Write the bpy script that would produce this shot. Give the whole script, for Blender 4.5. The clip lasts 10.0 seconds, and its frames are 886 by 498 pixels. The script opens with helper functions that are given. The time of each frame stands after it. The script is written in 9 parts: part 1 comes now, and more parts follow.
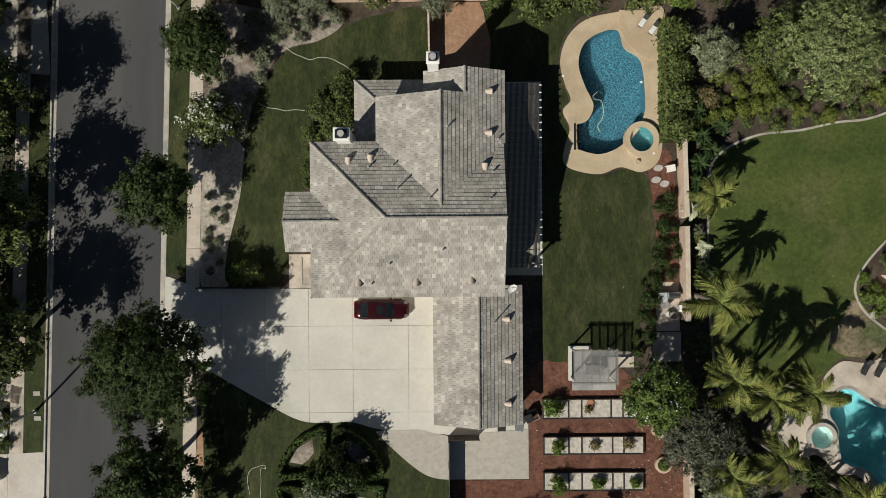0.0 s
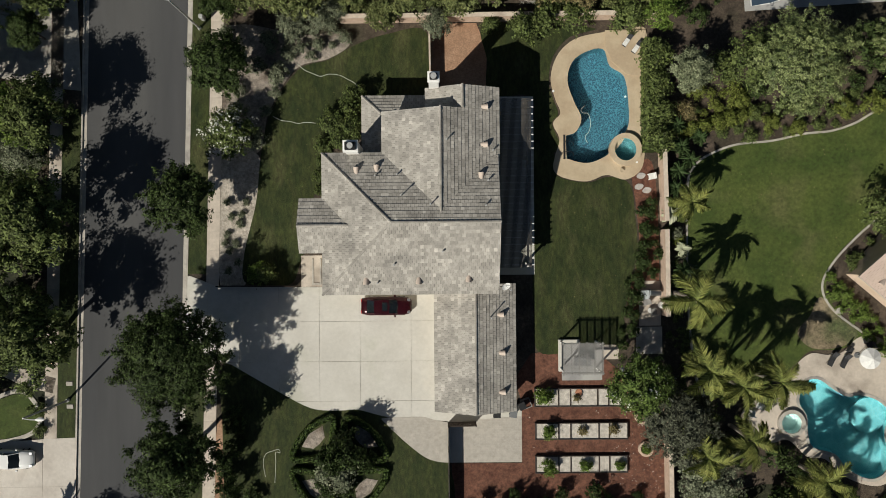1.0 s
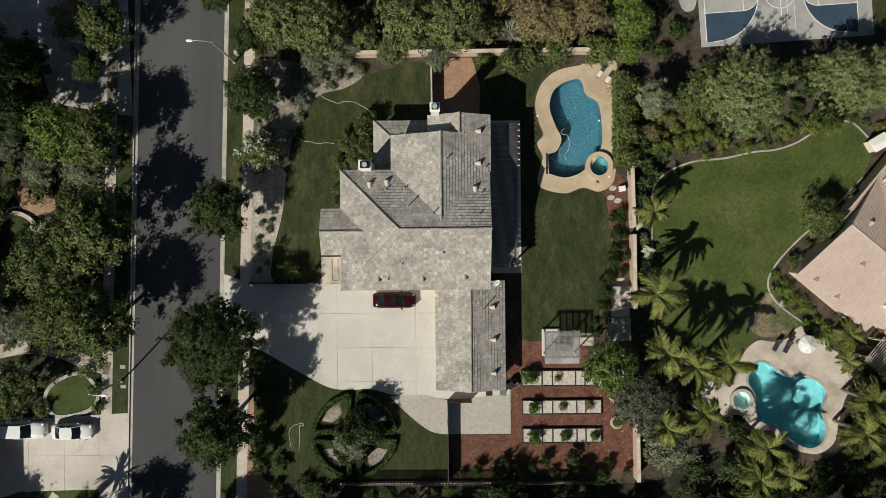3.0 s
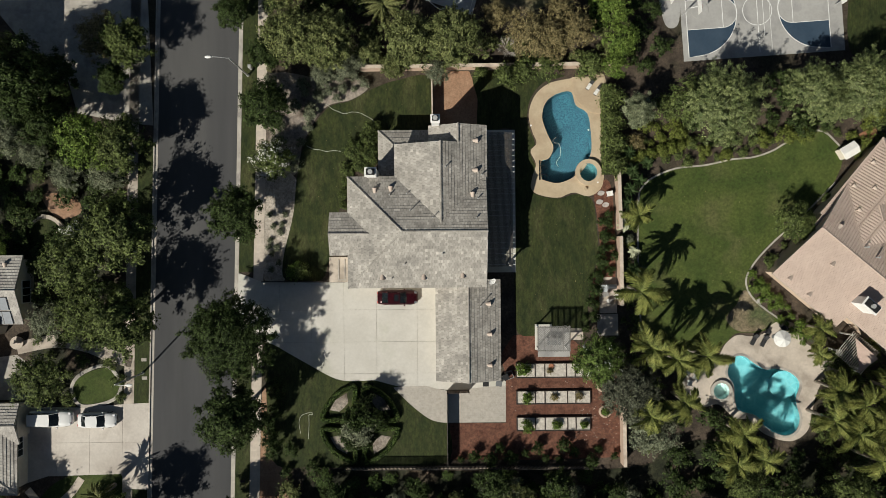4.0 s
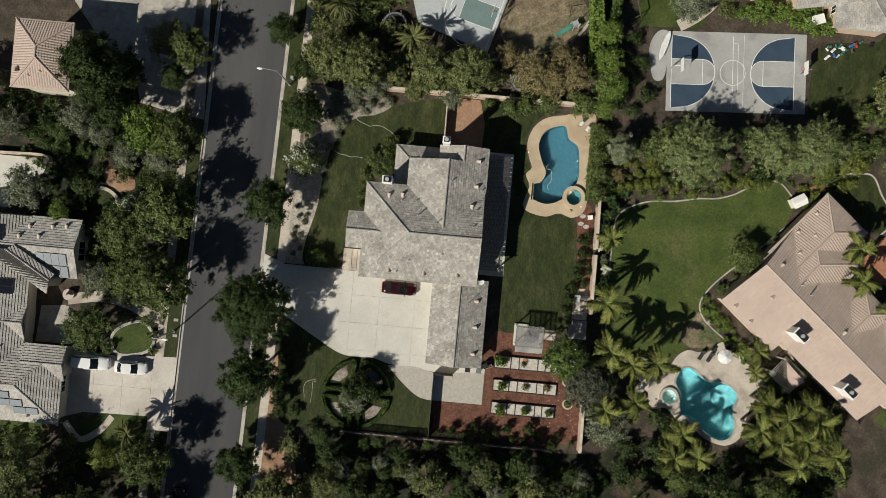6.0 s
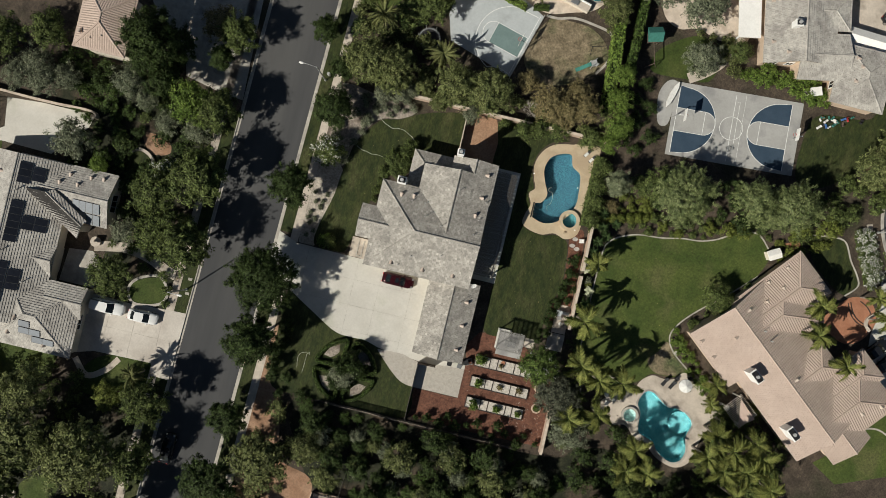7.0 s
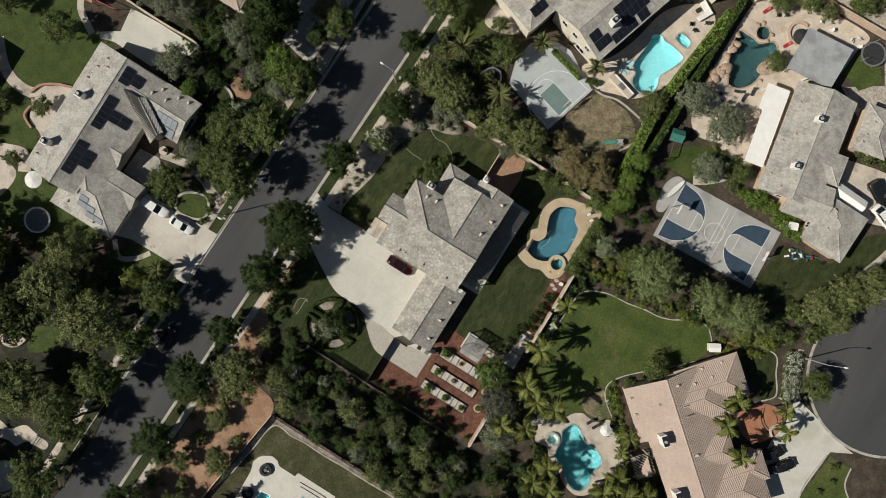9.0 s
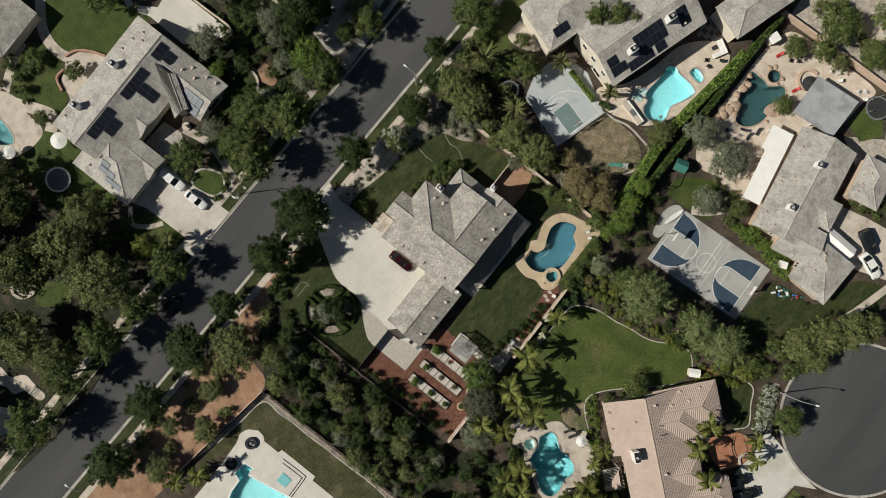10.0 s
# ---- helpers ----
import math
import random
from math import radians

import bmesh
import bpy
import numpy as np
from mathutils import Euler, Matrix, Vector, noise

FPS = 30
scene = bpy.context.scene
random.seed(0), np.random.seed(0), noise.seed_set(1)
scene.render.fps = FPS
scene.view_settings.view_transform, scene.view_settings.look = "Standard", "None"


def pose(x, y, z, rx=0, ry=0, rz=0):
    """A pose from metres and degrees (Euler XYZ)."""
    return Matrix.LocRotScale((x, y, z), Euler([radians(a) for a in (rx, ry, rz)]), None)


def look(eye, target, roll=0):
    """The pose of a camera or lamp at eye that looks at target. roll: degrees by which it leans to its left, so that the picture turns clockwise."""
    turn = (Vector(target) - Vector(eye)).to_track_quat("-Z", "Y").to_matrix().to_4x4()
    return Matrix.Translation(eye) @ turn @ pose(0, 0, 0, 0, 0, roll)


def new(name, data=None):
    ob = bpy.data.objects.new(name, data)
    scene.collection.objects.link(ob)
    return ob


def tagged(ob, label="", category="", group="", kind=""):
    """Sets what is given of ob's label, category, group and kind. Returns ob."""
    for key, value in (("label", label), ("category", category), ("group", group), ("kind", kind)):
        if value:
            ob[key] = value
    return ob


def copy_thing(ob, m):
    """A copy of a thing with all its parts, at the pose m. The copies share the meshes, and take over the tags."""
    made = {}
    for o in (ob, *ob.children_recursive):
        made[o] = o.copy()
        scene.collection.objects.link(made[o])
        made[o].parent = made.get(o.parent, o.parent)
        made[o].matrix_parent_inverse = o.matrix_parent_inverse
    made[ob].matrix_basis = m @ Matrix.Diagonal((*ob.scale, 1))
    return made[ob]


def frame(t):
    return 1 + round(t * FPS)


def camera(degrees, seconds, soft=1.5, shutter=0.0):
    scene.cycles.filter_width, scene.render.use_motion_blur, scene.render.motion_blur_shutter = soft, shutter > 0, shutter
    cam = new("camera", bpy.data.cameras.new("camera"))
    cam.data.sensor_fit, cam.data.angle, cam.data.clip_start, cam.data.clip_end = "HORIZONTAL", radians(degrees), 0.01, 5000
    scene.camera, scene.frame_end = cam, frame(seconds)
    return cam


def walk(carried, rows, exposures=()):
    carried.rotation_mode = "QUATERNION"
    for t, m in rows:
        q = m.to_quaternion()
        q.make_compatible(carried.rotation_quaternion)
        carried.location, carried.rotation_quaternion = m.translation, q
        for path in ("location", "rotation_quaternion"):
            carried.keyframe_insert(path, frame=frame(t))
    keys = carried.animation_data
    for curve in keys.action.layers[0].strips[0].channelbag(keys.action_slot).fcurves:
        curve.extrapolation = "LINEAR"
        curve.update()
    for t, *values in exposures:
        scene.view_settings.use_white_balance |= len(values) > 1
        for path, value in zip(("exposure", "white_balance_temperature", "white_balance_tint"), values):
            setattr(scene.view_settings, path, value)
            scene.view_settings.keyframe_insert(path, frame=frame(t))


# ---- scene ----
# camera: a drone that looks straight down, climbs and then turns
cam = camera(66.0, 10.0, soft=0.5)
PATH = [
    (0.0, 0.221, -0.217, 60.43, -0.434),
    (0.5, 0.224, -0.152, 63.05, -0.466),
    (1.0, 0.226, -0.080, 65.65, -0.480),
    (1.5, 0.222, -0.020, 68.37, -0.484),
    (2.0, 0.218, 0.045, 71.08, -0.504),
    (2.5, 0.224, 0.110, 73.84, -0.520),
    (4.0, 0.263, 0.262, 82.05, -0.515),
    (4.5, 0.288, 0.295, 84.82, -0.480),
    (5.0, 0.332, 0.340, 87.60, -0.142),
    (5.5, 0.340, 0.413, 91.18, 1.956),
    (7.0, 0.248, 0.690, 103.08, 13.571),
    (7.5, 0.145, 0.767, 107.20, 18.214),
    (8.0, -0.030, 0.843, 111.28, 22.75),
    (8.5, -0.238, 0.897, 115.52, 27.45),
    (9.0, -0.422, 0.936, 119.40, 32.15),
    (9.5, -0.565, 0.942, 121.90, 35.30),
    (10.0, -0.707, 0.928, 123.70, 38.38),
]
walk(cam, [(t, pose(x, y, z, 0, 0, yaw)) for t, x, y, z, yaw in PATH],
     exposures=[(0.0, -0.08, 6450, 5.0), (4.5, -0.02, 6450, 5.0), (10.0, -0.09, 6450, 5.0)])

# daylight: clear sky, sun in the south-west
SUN_ELEV, SUN_HEADING = 41.0, 46.0
world = bpy.data.worlds.new("daylight")
scene.world = world
world.use_nodes = True
wn = world.node_tree
wn.nodes.clear()
sky = wn.nodes.new("ShaderNodeTexSky")
sky.sky_type = 'NISHITA'
sky.sun_disc = False
sky.sun_elevation = radians(SUN_ELEV)
sky.sun_rotation = radians(270 - SUN_HEADING)
sky.air_density, sky.dust_density, sky.ozone_density = 1.0, 0.6, 1.0
wbg = wn.nodes.new("ShaderNodeBackground")
wbg.inputs["Strength"].default_value = 0.031
wout = wn.nodes.new("ShaderNodeOutputWorld")
wn.links.new(sky.outputs[0], wbg.inputs[0])
wn.links.new(wbg.outputs[0], wout.inputs[0])
sun_data = bpy.data.lights.new("sun", 'SUN')
sun_data.energy, sun_data.angle, sun_data.color = 5.0, radians(0.53), (1.0, 0.93, 0.84)
sun_ob = new("sun", sun_data)
ch, sh = math.cos(radians(SUN_HEADING)), math.sin(radians(SUN_HEADING))
ce, se = math.cos(radians(SUN_ELEV)), math.sin(radians(SUN_ELEV))
sun_ob.matrix_world = look((-100 * ch * ce, -100 * sh * ce, 100 * se), (0, 0, 0))


# ---------------------------------------------------------------- materials
def mat(name, c1, c2, scale=1.0, rough=0.85, bump=0.0, bscale=25.0, fine=0.15, spread=0.0, per="island",
        metal=0.0, c3=None, s3=0.3, translucent=0.0, lo=0.35, hi=0.65, spec=0.3, stretch=(1, 1, 1), mid=3.5, odd=0.0):
    """Two-scale mottled surface between c1 and c2, with patches of c3 and an optional spread between pieces."""
    m = bpy.data.materials.new(name)
    m.use_nodes = True
    nt = m.node_tree
    n, ln = nt.nodes, nt.links
    b = n["Principled BSDF"]
    b.inputs["Roughness"].default_value, b.inputs["Metallic"].default_value = rough, metal
    b.inputs["Specular IOR Level"].default_value = spec
    tc = n.new("ShaderNodeTexCoord")
    mp = n.new("ShaderNodeMapping")
    mp.inputs["Scale"].default_value = stretch
    ln.new(tc.outputs["Object"], mp.inputs[0])

    def noise_ramp(s, det, a, z):
        t = n.new("ShaderNodeTexNoise")
        t.inputs["Scale"].default_value, t.inputs["Detail"].default_value = s, det
        ln.new(mp.outputs[0], t.inputs["Vector"])
        r = n.new("ShaderNodeMapRange")
        r.inputs["From Min"].default_value, r.inputs["From Max"].default_value = a, z
        ln.new(t.outputs[0], r.inputs["Value"])
        return r.outputs[0]

    def mix(kind, fac, a, z):
        x = n.new("ShaderNodeMix")
        x.data_type, x.blend_type = 'RGBA', kind
        for sock, v in ((x.inputs[0], fac), (x.inputs[6], a), (x.inputs[7], z)):
            if isinstance(v, (int, float)):
                sock.default_value = v
            elif isinstance(v, tuple):
                sock.default_value = (*v, 1)
            else:
                ln.new(v, sock)
        return x.outputs[2]

    col = mix('MIX', noise_ramp(scale, 5, lo, hi), c1, c2)
    if c3:
        col = mix('MIX', noise_ramp(s3, 6, 0.52, 0.66), col, c3)
    vals = []
    if fine:
        vals.append((noise_ramp(bscale, 3, 0.3, 0.7), fine))
        vals.append((noise_ramp(mid, 6, 0.3, 0.7), fine * 0.9))
    if spread:
        if per == "island":
            g = n.new("ShaderNodeNewGeometry")
            vals.append((g.outputs["Random Per Island"], spread))
            if odd:
                # a few pieces of another batch, clearly paler than the rest
                far = n.new("ShaderNodeMath")
                far.operation = 'FRACT'
                big = n.new("ShaderNodeMath")
                big.operation = 'MULTIPLY'
                big.inputs[1].default_value = 37.7
                ln.new(g.outputs["Random Per Island"], big.inputs[0])
                ln.new(big.outputs[0], far.inputs[0])
                cutm = n.new("ShaderNodeMath")
                cutm.operation = 'GREATER_THAN'
                cutm.inputs[1].default_value = 0.86
                ln.new(far.outputs[0], cutm.inputs[0])
                vals.append((cutm.outputs[0], odd))
        else:
            g = n.new("ShaderNodeObjectInfo")
            vals.append((g.outputs["Random"], spread))
    for v, amount in vals:
        r = n.new("ShaderNodeMapRange")
        r.inputs["To Min"].default_value, r.inputs["To Max"].default_value = 1 - amount, 1 + amount
        ln.new(v, r.inputs["Value"])
        cmb = n.new("ShaderNodeCombineColor")
        for k in range(3):
            ln.new(r.outputs[0], cmb.inputs[k])
        col = mix('MULTIPLY', 1.0, col, cmb.outputs[0])
    ln.new(col, b.inputs["Base Color"])
    if bump:
        t = n.new("ShaderNodeTexNoise")
        t.inputs["Scale"].default_value, t.inputs["Detail"].default_value = bscale, 4
        ln.new(mp.outputs[0], t.inputs["Vector"])
        bp = n.new("ShaderNodeBump")
        bp.inputs["Strength"].default_value, bp.inputs["Distance"].default_value = bump, 0.05
        ln.new(t.outputs[0], bp.inputs["Height"])
        ln.new(bp.outputs[0], b.inputs["Normal"])
    if translucent:
        tr = n.new("ShaderNodeBsdfTranslucent")
        ln.new(col, tr.inputs["Color"])
        ms = n.new("ShaderNodeMixShader")
        ms.inputs[0].default_value = translucent
        ln.new(b.outputs[0], ms.inputs[1])
        ln.new(tr.outputs[0], ms.inputs[2])
        ln.new(ms.outputs[0], n["Material Output"].inputs["Surface"])
    return m


def water_mat(name, bump, bscale):
    m = bpy.data.materials.new(name)
    m.use_nodes = True
    n, ln = m.node_tree.nodes, m.node_tree.links
    b = n["Principled BSDF"]
    b.inputs["Base Color"].default_value = (0.92, 0.98, 1.0, 1)
    b.inputs["Roughness"].default_value, b.inputs["IOR"].default_value = 0.03, 1.33
    b.inputs["Transmission Weight"].default_value = 1.0
    tc = n.new("ShaderNodeTexCoord")
    t = n.new("ShaderNodeTexNoise")
    t.inputs["Scale"].default_value, t.inputs["Detail"].default_value = bscale, 3
    t.inputs["Distortion"].default_value = 1.2
    ln.new(tc.outputs["Object"], t.inputs["Vector"])
    bp = n.new("ShaderNodeBump")
    bp.inputs["Strength"].default_value, bp.inputs["Distance"].default_value = bump, 0.1
    ln.new(t.outputs[0], bp.inputs["Height"])
    ln.new(bp.outputs[0], b.inputs["Normal"])
    return m


def net_plaster_mat(name, c1, c2, cell):
    """Pool plaster with a net of paler lines painted in, like caustics."""
    m = bpy.data.materials.new(name)
    m.use_nodes = True
    n, ln = m.node_tree.nodes, m.node_tree.links
    b = n["Principled BSDF"]
    b.inputs["Roughness"].default_value = 0.7
    tc = n.new("ShaderNodeTexCoord")
    nz = n.new("ShaderNodeTexNoise")
    nz.inputs["Scale"].default_value = 1.5
    ln.new(tc.outputs["Object"], nz.inputs["Vector"])
    av = n.new("ShaderNodeVectorMath")
    av.operation = 'MULTIPLY_ADD'
    av.inputs[1].default_value = (0.5, 0.5, 0.5)
    ln.new(nz.outputs["Color"], av.inputs[0])
    ln.new(tc.outputs["Object"], av.inputs[2])
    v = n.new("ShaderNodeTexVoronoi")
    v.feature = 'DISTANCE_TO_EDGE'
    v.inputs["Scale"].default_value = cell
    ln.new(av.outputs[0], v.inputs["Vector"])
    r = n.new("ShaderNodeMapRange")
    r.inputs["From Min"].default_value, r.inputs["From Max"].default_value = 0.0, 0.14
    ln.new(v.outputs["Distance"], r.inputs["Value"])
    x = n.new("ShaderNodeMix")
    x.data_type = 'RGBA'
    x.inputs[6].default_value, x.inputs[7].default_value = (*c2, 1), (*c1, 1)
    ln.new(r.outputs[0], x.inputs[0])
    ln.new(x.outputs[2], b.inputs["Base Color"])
    return m


M = dict(
    soil=mat("leaf_litter_soil", (0.044, 0.034, 0.025), (0.085, 0.065, 0.048), 0.5, bump=0.6, bscale=14, fine=0.35, c3=(0.04, 0.038, 0.022), s3=0.12),
    # leaf litter kept near black: the shade under trees is in its colour
    litter_shade=mat("litter_with_tree_shade", (0.014, 0.017, 0.008), (0.030, 0.032, 0.016), 0.9, bump=1.0, bscale=8, fine=0.45, c3=(0.075, 0.055, 0.038), s3=0.22),
    dirt=mat("bare_dirt", (0.27, 0.155, 0.095), (0.36, 0.23, 0.15), 0.35, bump=0.4, bscale=9, fine=0.2, c3=(0.20, 0.115, 0.07), s3=0.2),
    mulch=mat("red_bark_mulch", (0.115, 0.049, 0.032), (0.165, 0.076, 0.050), 0.9, bump=0.9, bscale=30, fine=0.4),
    decomposed=mat("tan_gravel", (0.34, 0.30, 0.25), (0.46, 0.41, 0.35), 0.8, bump=0.8, bscale=22, fine=0.35),
    gravel_dark=mat("brown_gravel", (0.23, 0.195, 0.165), (0.34, 0.295, 0.25), 0.8, bump=0.8, bscale=18, fine=0.4, c3=(0.15, 0.12, 0.095), s3=0.4),
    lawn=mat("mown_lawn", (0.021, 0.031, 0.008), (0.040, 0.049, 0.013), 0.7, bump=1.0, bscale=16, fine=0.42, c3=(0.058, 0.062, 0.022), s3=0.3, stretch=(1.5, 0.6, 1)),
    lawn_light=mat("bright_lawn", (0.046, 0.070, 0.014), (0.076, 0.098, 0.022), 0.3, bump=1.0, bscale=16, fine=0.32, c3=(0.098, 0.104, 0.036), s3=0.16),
    lawn_worn=mat("worn_lawn", (0.040, 0.044, 0.015), (0.065, 0.064, 0.026), 0.5, bump=0.8, bscale=16, fine=0.4, c3=(0.11, 0.10, 0.055), s3=0.22),
    lawn_dry=mat("dry_lawn", (0.15, 0.12, 0.075), (0.25, 0.20, 0.13), 0.8, bump=0.7, bscale=20, fine=0.4, c3=(0.06, 0.085, 0.03), s3=0.14),
    asphalt=mat("asphalt", (0.056, 0.057, 0.060), (0.070, 0.070, 0.072), 0.25, rough=0.9, bump=0.3, bscale=60, fine=0.06, c3=(0.088, 0.087, 0.086), s3=0.08, stretch=(1, 0.12, 1), mid=1.2),
    concrete=mat("broom_concrete", (0.525, 0.50, 0.45), (0.585, 0.56, 0.51), 0.35, rough=0.9, bump=0.1, bscale=50, fine=0.05, c3=(0.46, 0.45, 0.38), s3=0.18),
    flagstone=mat("tan_flagstone", (0.52, 0.44, 0.36), (0.62, 0.53, 0.44), 0.6, rough=0.9, bump=0.15, bscale=18, fine=0.1, c3=(0.46, 0.38, 0.31), s3=0.5),
    lawn_lush=mat("lush_lawn", (0.036, 0.056, 0.010), (0.056, 0.078, 0.016), 0.5, bump=1.0, bscale=16, fine=0.28, c3=(0.070, 0.086, 0.022), s3=0.2),
    stained=mat("stained_concrete", (0.50, 0.455, 0.405), (0.58, 0.535, 0.48), 0.3, rough=0.9, bump=0.1, bscale=50, fine=0.07, c3=(0.42, 0.375, 0.33), s3=0.22),
    walkway=mat("pavement_concrete", (0.47, 0.41, 0.345), (0.56, 0.49, 0.415), 0.6, rough=0.9, bump=0.1, bscale=40, fine=0.08, spread=0.05, per="object", c3=(0.36, 0.31, 0.26), s3=0.4),
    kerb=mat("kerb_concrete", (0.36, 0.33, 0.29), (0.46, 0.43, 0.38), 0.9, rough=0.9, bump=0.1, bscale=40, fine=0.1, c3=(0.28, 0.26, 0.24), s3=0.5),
    deck=mat("pool_deck_concrete", (0.45, 0.36, 0.245), (0.51, 0.415, 0.29), 0.5, rough=0.85, bump=0.1, bscale=40, fine=0.06, c3=(0.42, 0.325, 0.22), s3=0.3),
    paver=mat("paver", (0.40, 0.368, 0.322), (0.45, 0.414, 0.366), 2.0, rough=0.9, bump=0.2, bscale=30, fine=0.08, spread=0.035),
    sand=mat("planter_gravel", (0.46, 0.42, 0.365), (0.58, 0.535, 0.475), 3, bump=0.7, bscale=40, fine=0.2),
    stucco=mat("cream_stucco", (0.62, 0.56, 0.46), (0.68, 0.62, 0.52), 0.8, bump=0.2, bscale=40, fine=0.05),
    stucco_pink=mat("tan_stucco", (0.52, 0.40, 0.30), (0.60, 0.47, 0.36), 0.8, bump=0.2, bscale=40, fine=0.06),
    white=mat("white_paint", (0.74, 0.73, 0.70), (0.80, 0.79, 0.76), 1.5, rough=0.6, fine=0.04),
    white_roof=mat("white_canopy", (0.80, 0.78, 0.74), (0.86, 0.84, 0.80), 0.8, rough=0.7, fine=0.05),
    trim=mat("eave_trim", (0.40, 0.36, 0.31), (0.48, 0.44, 0.38), 2, rough=0.7, fine=0.05),
    tile=mat("grey_concrete_tile", (0.345, 0.322, 0.288), (0.445, 0.416, 0.374), 0.5, rough=0.9, bump=0.2, bscale=30, fine=0.1, spread=0.17, spec=0.2, odd=0.10, c3=(0.305, 0.286, 0.258), s3=0.45),
    tile_b=mat("weathered_grey_tile", (0.375, 0.352, 0.322), (0.47, 0.445, 0.405), 0.35, rough=0.9, bump=0.2, bscale=30, fine=0.12, spread=0.14, c3=(0.315, 0.294, 0.270), s3=0.5, spec=0.2),
    tile_red=mat("pink_clay_tile", (0.44, 0.345, 0.29), (0.48, 0.38, 0.322), 0.4, rough=0.85, bump=0.15, bscale=25, fine=0.05, spread=0.045, spec=0.2),
    flat_roof=mat("grey_roll_roofing", (0.30, 0.31, 0.32), (0.38, 0.385, 0.39), 0.5, rough=0.9, fine=0.1, c3=(0.25, 0.25, 0.26), s3=0.3),
    vent=mat("beige_vent", (0.50, 0.41, 0.345), (0.55, 0.46, 0.39), 3, rough=0.6, fine=0.05),
    black=mat("black_metal", (0.012, 0.012, 0.013), (0.025, 0.025, 0.026), 3, rough=0.5, fine=0.1),
    dark_wood=mat("dark_stained_wood", (0.035, 0.026, 0.022), (0.060, 0.045, 0.038), 4, rough=0.8, fine=0.2, spread=0.2, per="object"),
    fence=mat("weathered_fence", (0.055, 0.050, 0.045), (0.09, 0.08, 0.07), 3, rough=0.85, fine=0.2),
    lattice=mat("grey_lattice_wood", (0.20, 0.19, 0.18), (0.28, 0.27, 0.255), 4, rough=0.8, fine=0.15),
    wall_tan=mat("tan_block_wall", (0.46, 0.34, 0.26), (0.54, 0.41, 0.32), 1.2, rough=0.9, bump=0.2, bscale=20, fine=0.1),
    wall_cap=mat("pale_wall_cap", (0.50, 0.42, 0.34), (0.58, 0.49, 0.40), 1.5, rough=0.9, bump=0.2, bscale=20, fine=0.1, c3=(0.40, 0.32, 0.26), s3=0.6),
    terrace=mat("white_terrace_concrete", (0.54, 0.51, 0.46), (0.62, 0.59, 0.53), 0.5, rough=0.85, fine=0.06),
    wall_pink=mat("red_wood_fence", (0.34, 0.20, 0.15), (0.42, 0.26, 0.20), 1.2, rough=0.9, fine=0.12),
    underlay=mat("roof_underlay", (0.035, 0.032, 0.03), (0.05, 0.047, 0.044), 2, rough=0.95, fine=0.1),
    bark=mat("bark", (0.075, 0.055, 0.042), (0.14, 0.11, 0.085), 6, rough=0.95, bump=0.6, bscale=18, fine=0.2),
    palm_bark=mat("palm_trunk", (0.20, 0.17, 0.14), (0.30, 0.26, 0.22), 3, rough=0.95, bump=0.6, bscale=12, fine=0.2, stretch=(1, 1, 6)),
    car_red=mat("burgundy_paint", (0.032, 0.004, 0.007), (0.038, 0.005, 0.008), 1, rough=0.22, fine=0, metal=0.3, spec=0.5),
    car_white=mat("white_car_paint", (0.70, 0.70, 0.69), (0.72, 0.72, 0.71), 1, rough=0.25, fine=0, spec=0.5),
    car_black=mat("dark_car_paint", (0.012, 0.013, 0.016), (0.016, 0.017, 0.02), 1, rough=0.2, fine=0, spec=0.5),
    glass=mat("dark_car_glass", (0.010, 0.014, 0.016), (0.014, 0.018, 0.02), 1, rough=0.06, fine=0, spec=0.6),
    rubber=mat("tyre_rubber", (0.015, 0.015, 0.015), (0.022, 0.022, 0.022), 4, rough=0.8, fine=0.1),
    chrome=mat("bright_metal", (0.55, 0.55, 0.55), (0.62, 0.62, 0.62), 4, rough=0.3, metal=1.0, fine=0),
    solar=mat("solar_cells", (0.010, 0.012, 0.018), (0.016, 0.018, 0.026), 2, rough=0.3, fine=0.1, spread=0.2, per="object", spec=0.5),
    solar_light=mat("pale_solar_cells", (0.11, 0.13, 0.155), (0.14, 0.16, 0.19), 2, rough=0.55, fine=0.1, spread=0.15, per="object", spec=0.5),
    frame_dark=mat("anodised_frame", (0.05, 0.052, 0.056), (0.065, 0.067, 0.07), 2, rough=0.45, fine=0.05),
    lamp_grey=mat("galvanised_pole", (0.42, 0.42, 0.41), (0.50, 0.50, 0.49), 5, rough=0.5, fine=0.05, metal=0.3),
    court_grey=mat("court_grey", (0.345, 0.338, 0.322), (0.39, 0.382, 0.366), 0.4, rough=0.85, fine=0.06, c3=(0.27, 0.265, 0.26), s3=0.3),
    court_blue=mat("court_blue", (0.032, 0.056, 0.088), (0.042, 0.068, 0.102), 0.5, rough=0.8, fine=0.06),
    court_pale=mat("court_pale_grey", (0.40, 0.425, 0.435), (0.45, 0.475, 0.485), 0.3, rough=0.85, fine=0.06, c3=(0.36, 0.38, 0.39), s3=0.3),
    court_green=mat("court_green", (0.14, 0.20, 0.195), (0.16, 0.225, 0.22), 0.5, rough=0.8, fine=0.06),
    line=mat("white_line_paint", (0.68, 0.68, 0.66), (0.74, 0.74, 0.72), 2, rough=0.7, fine=0.05),
    terracotta=mat("terracotta_paving", (0.34, 0.15, 0.085), (0.42, 0.20, 0.12), 1.0, rough=0.85, fine=0.12, spread=0.1),
    rock=mat("boulder", (0.30, 0.22, 0.16), (0.48, 0.36, 0.27), 1.5, rough=0.9, bump=0.6, bscale=6, fine=0.15),
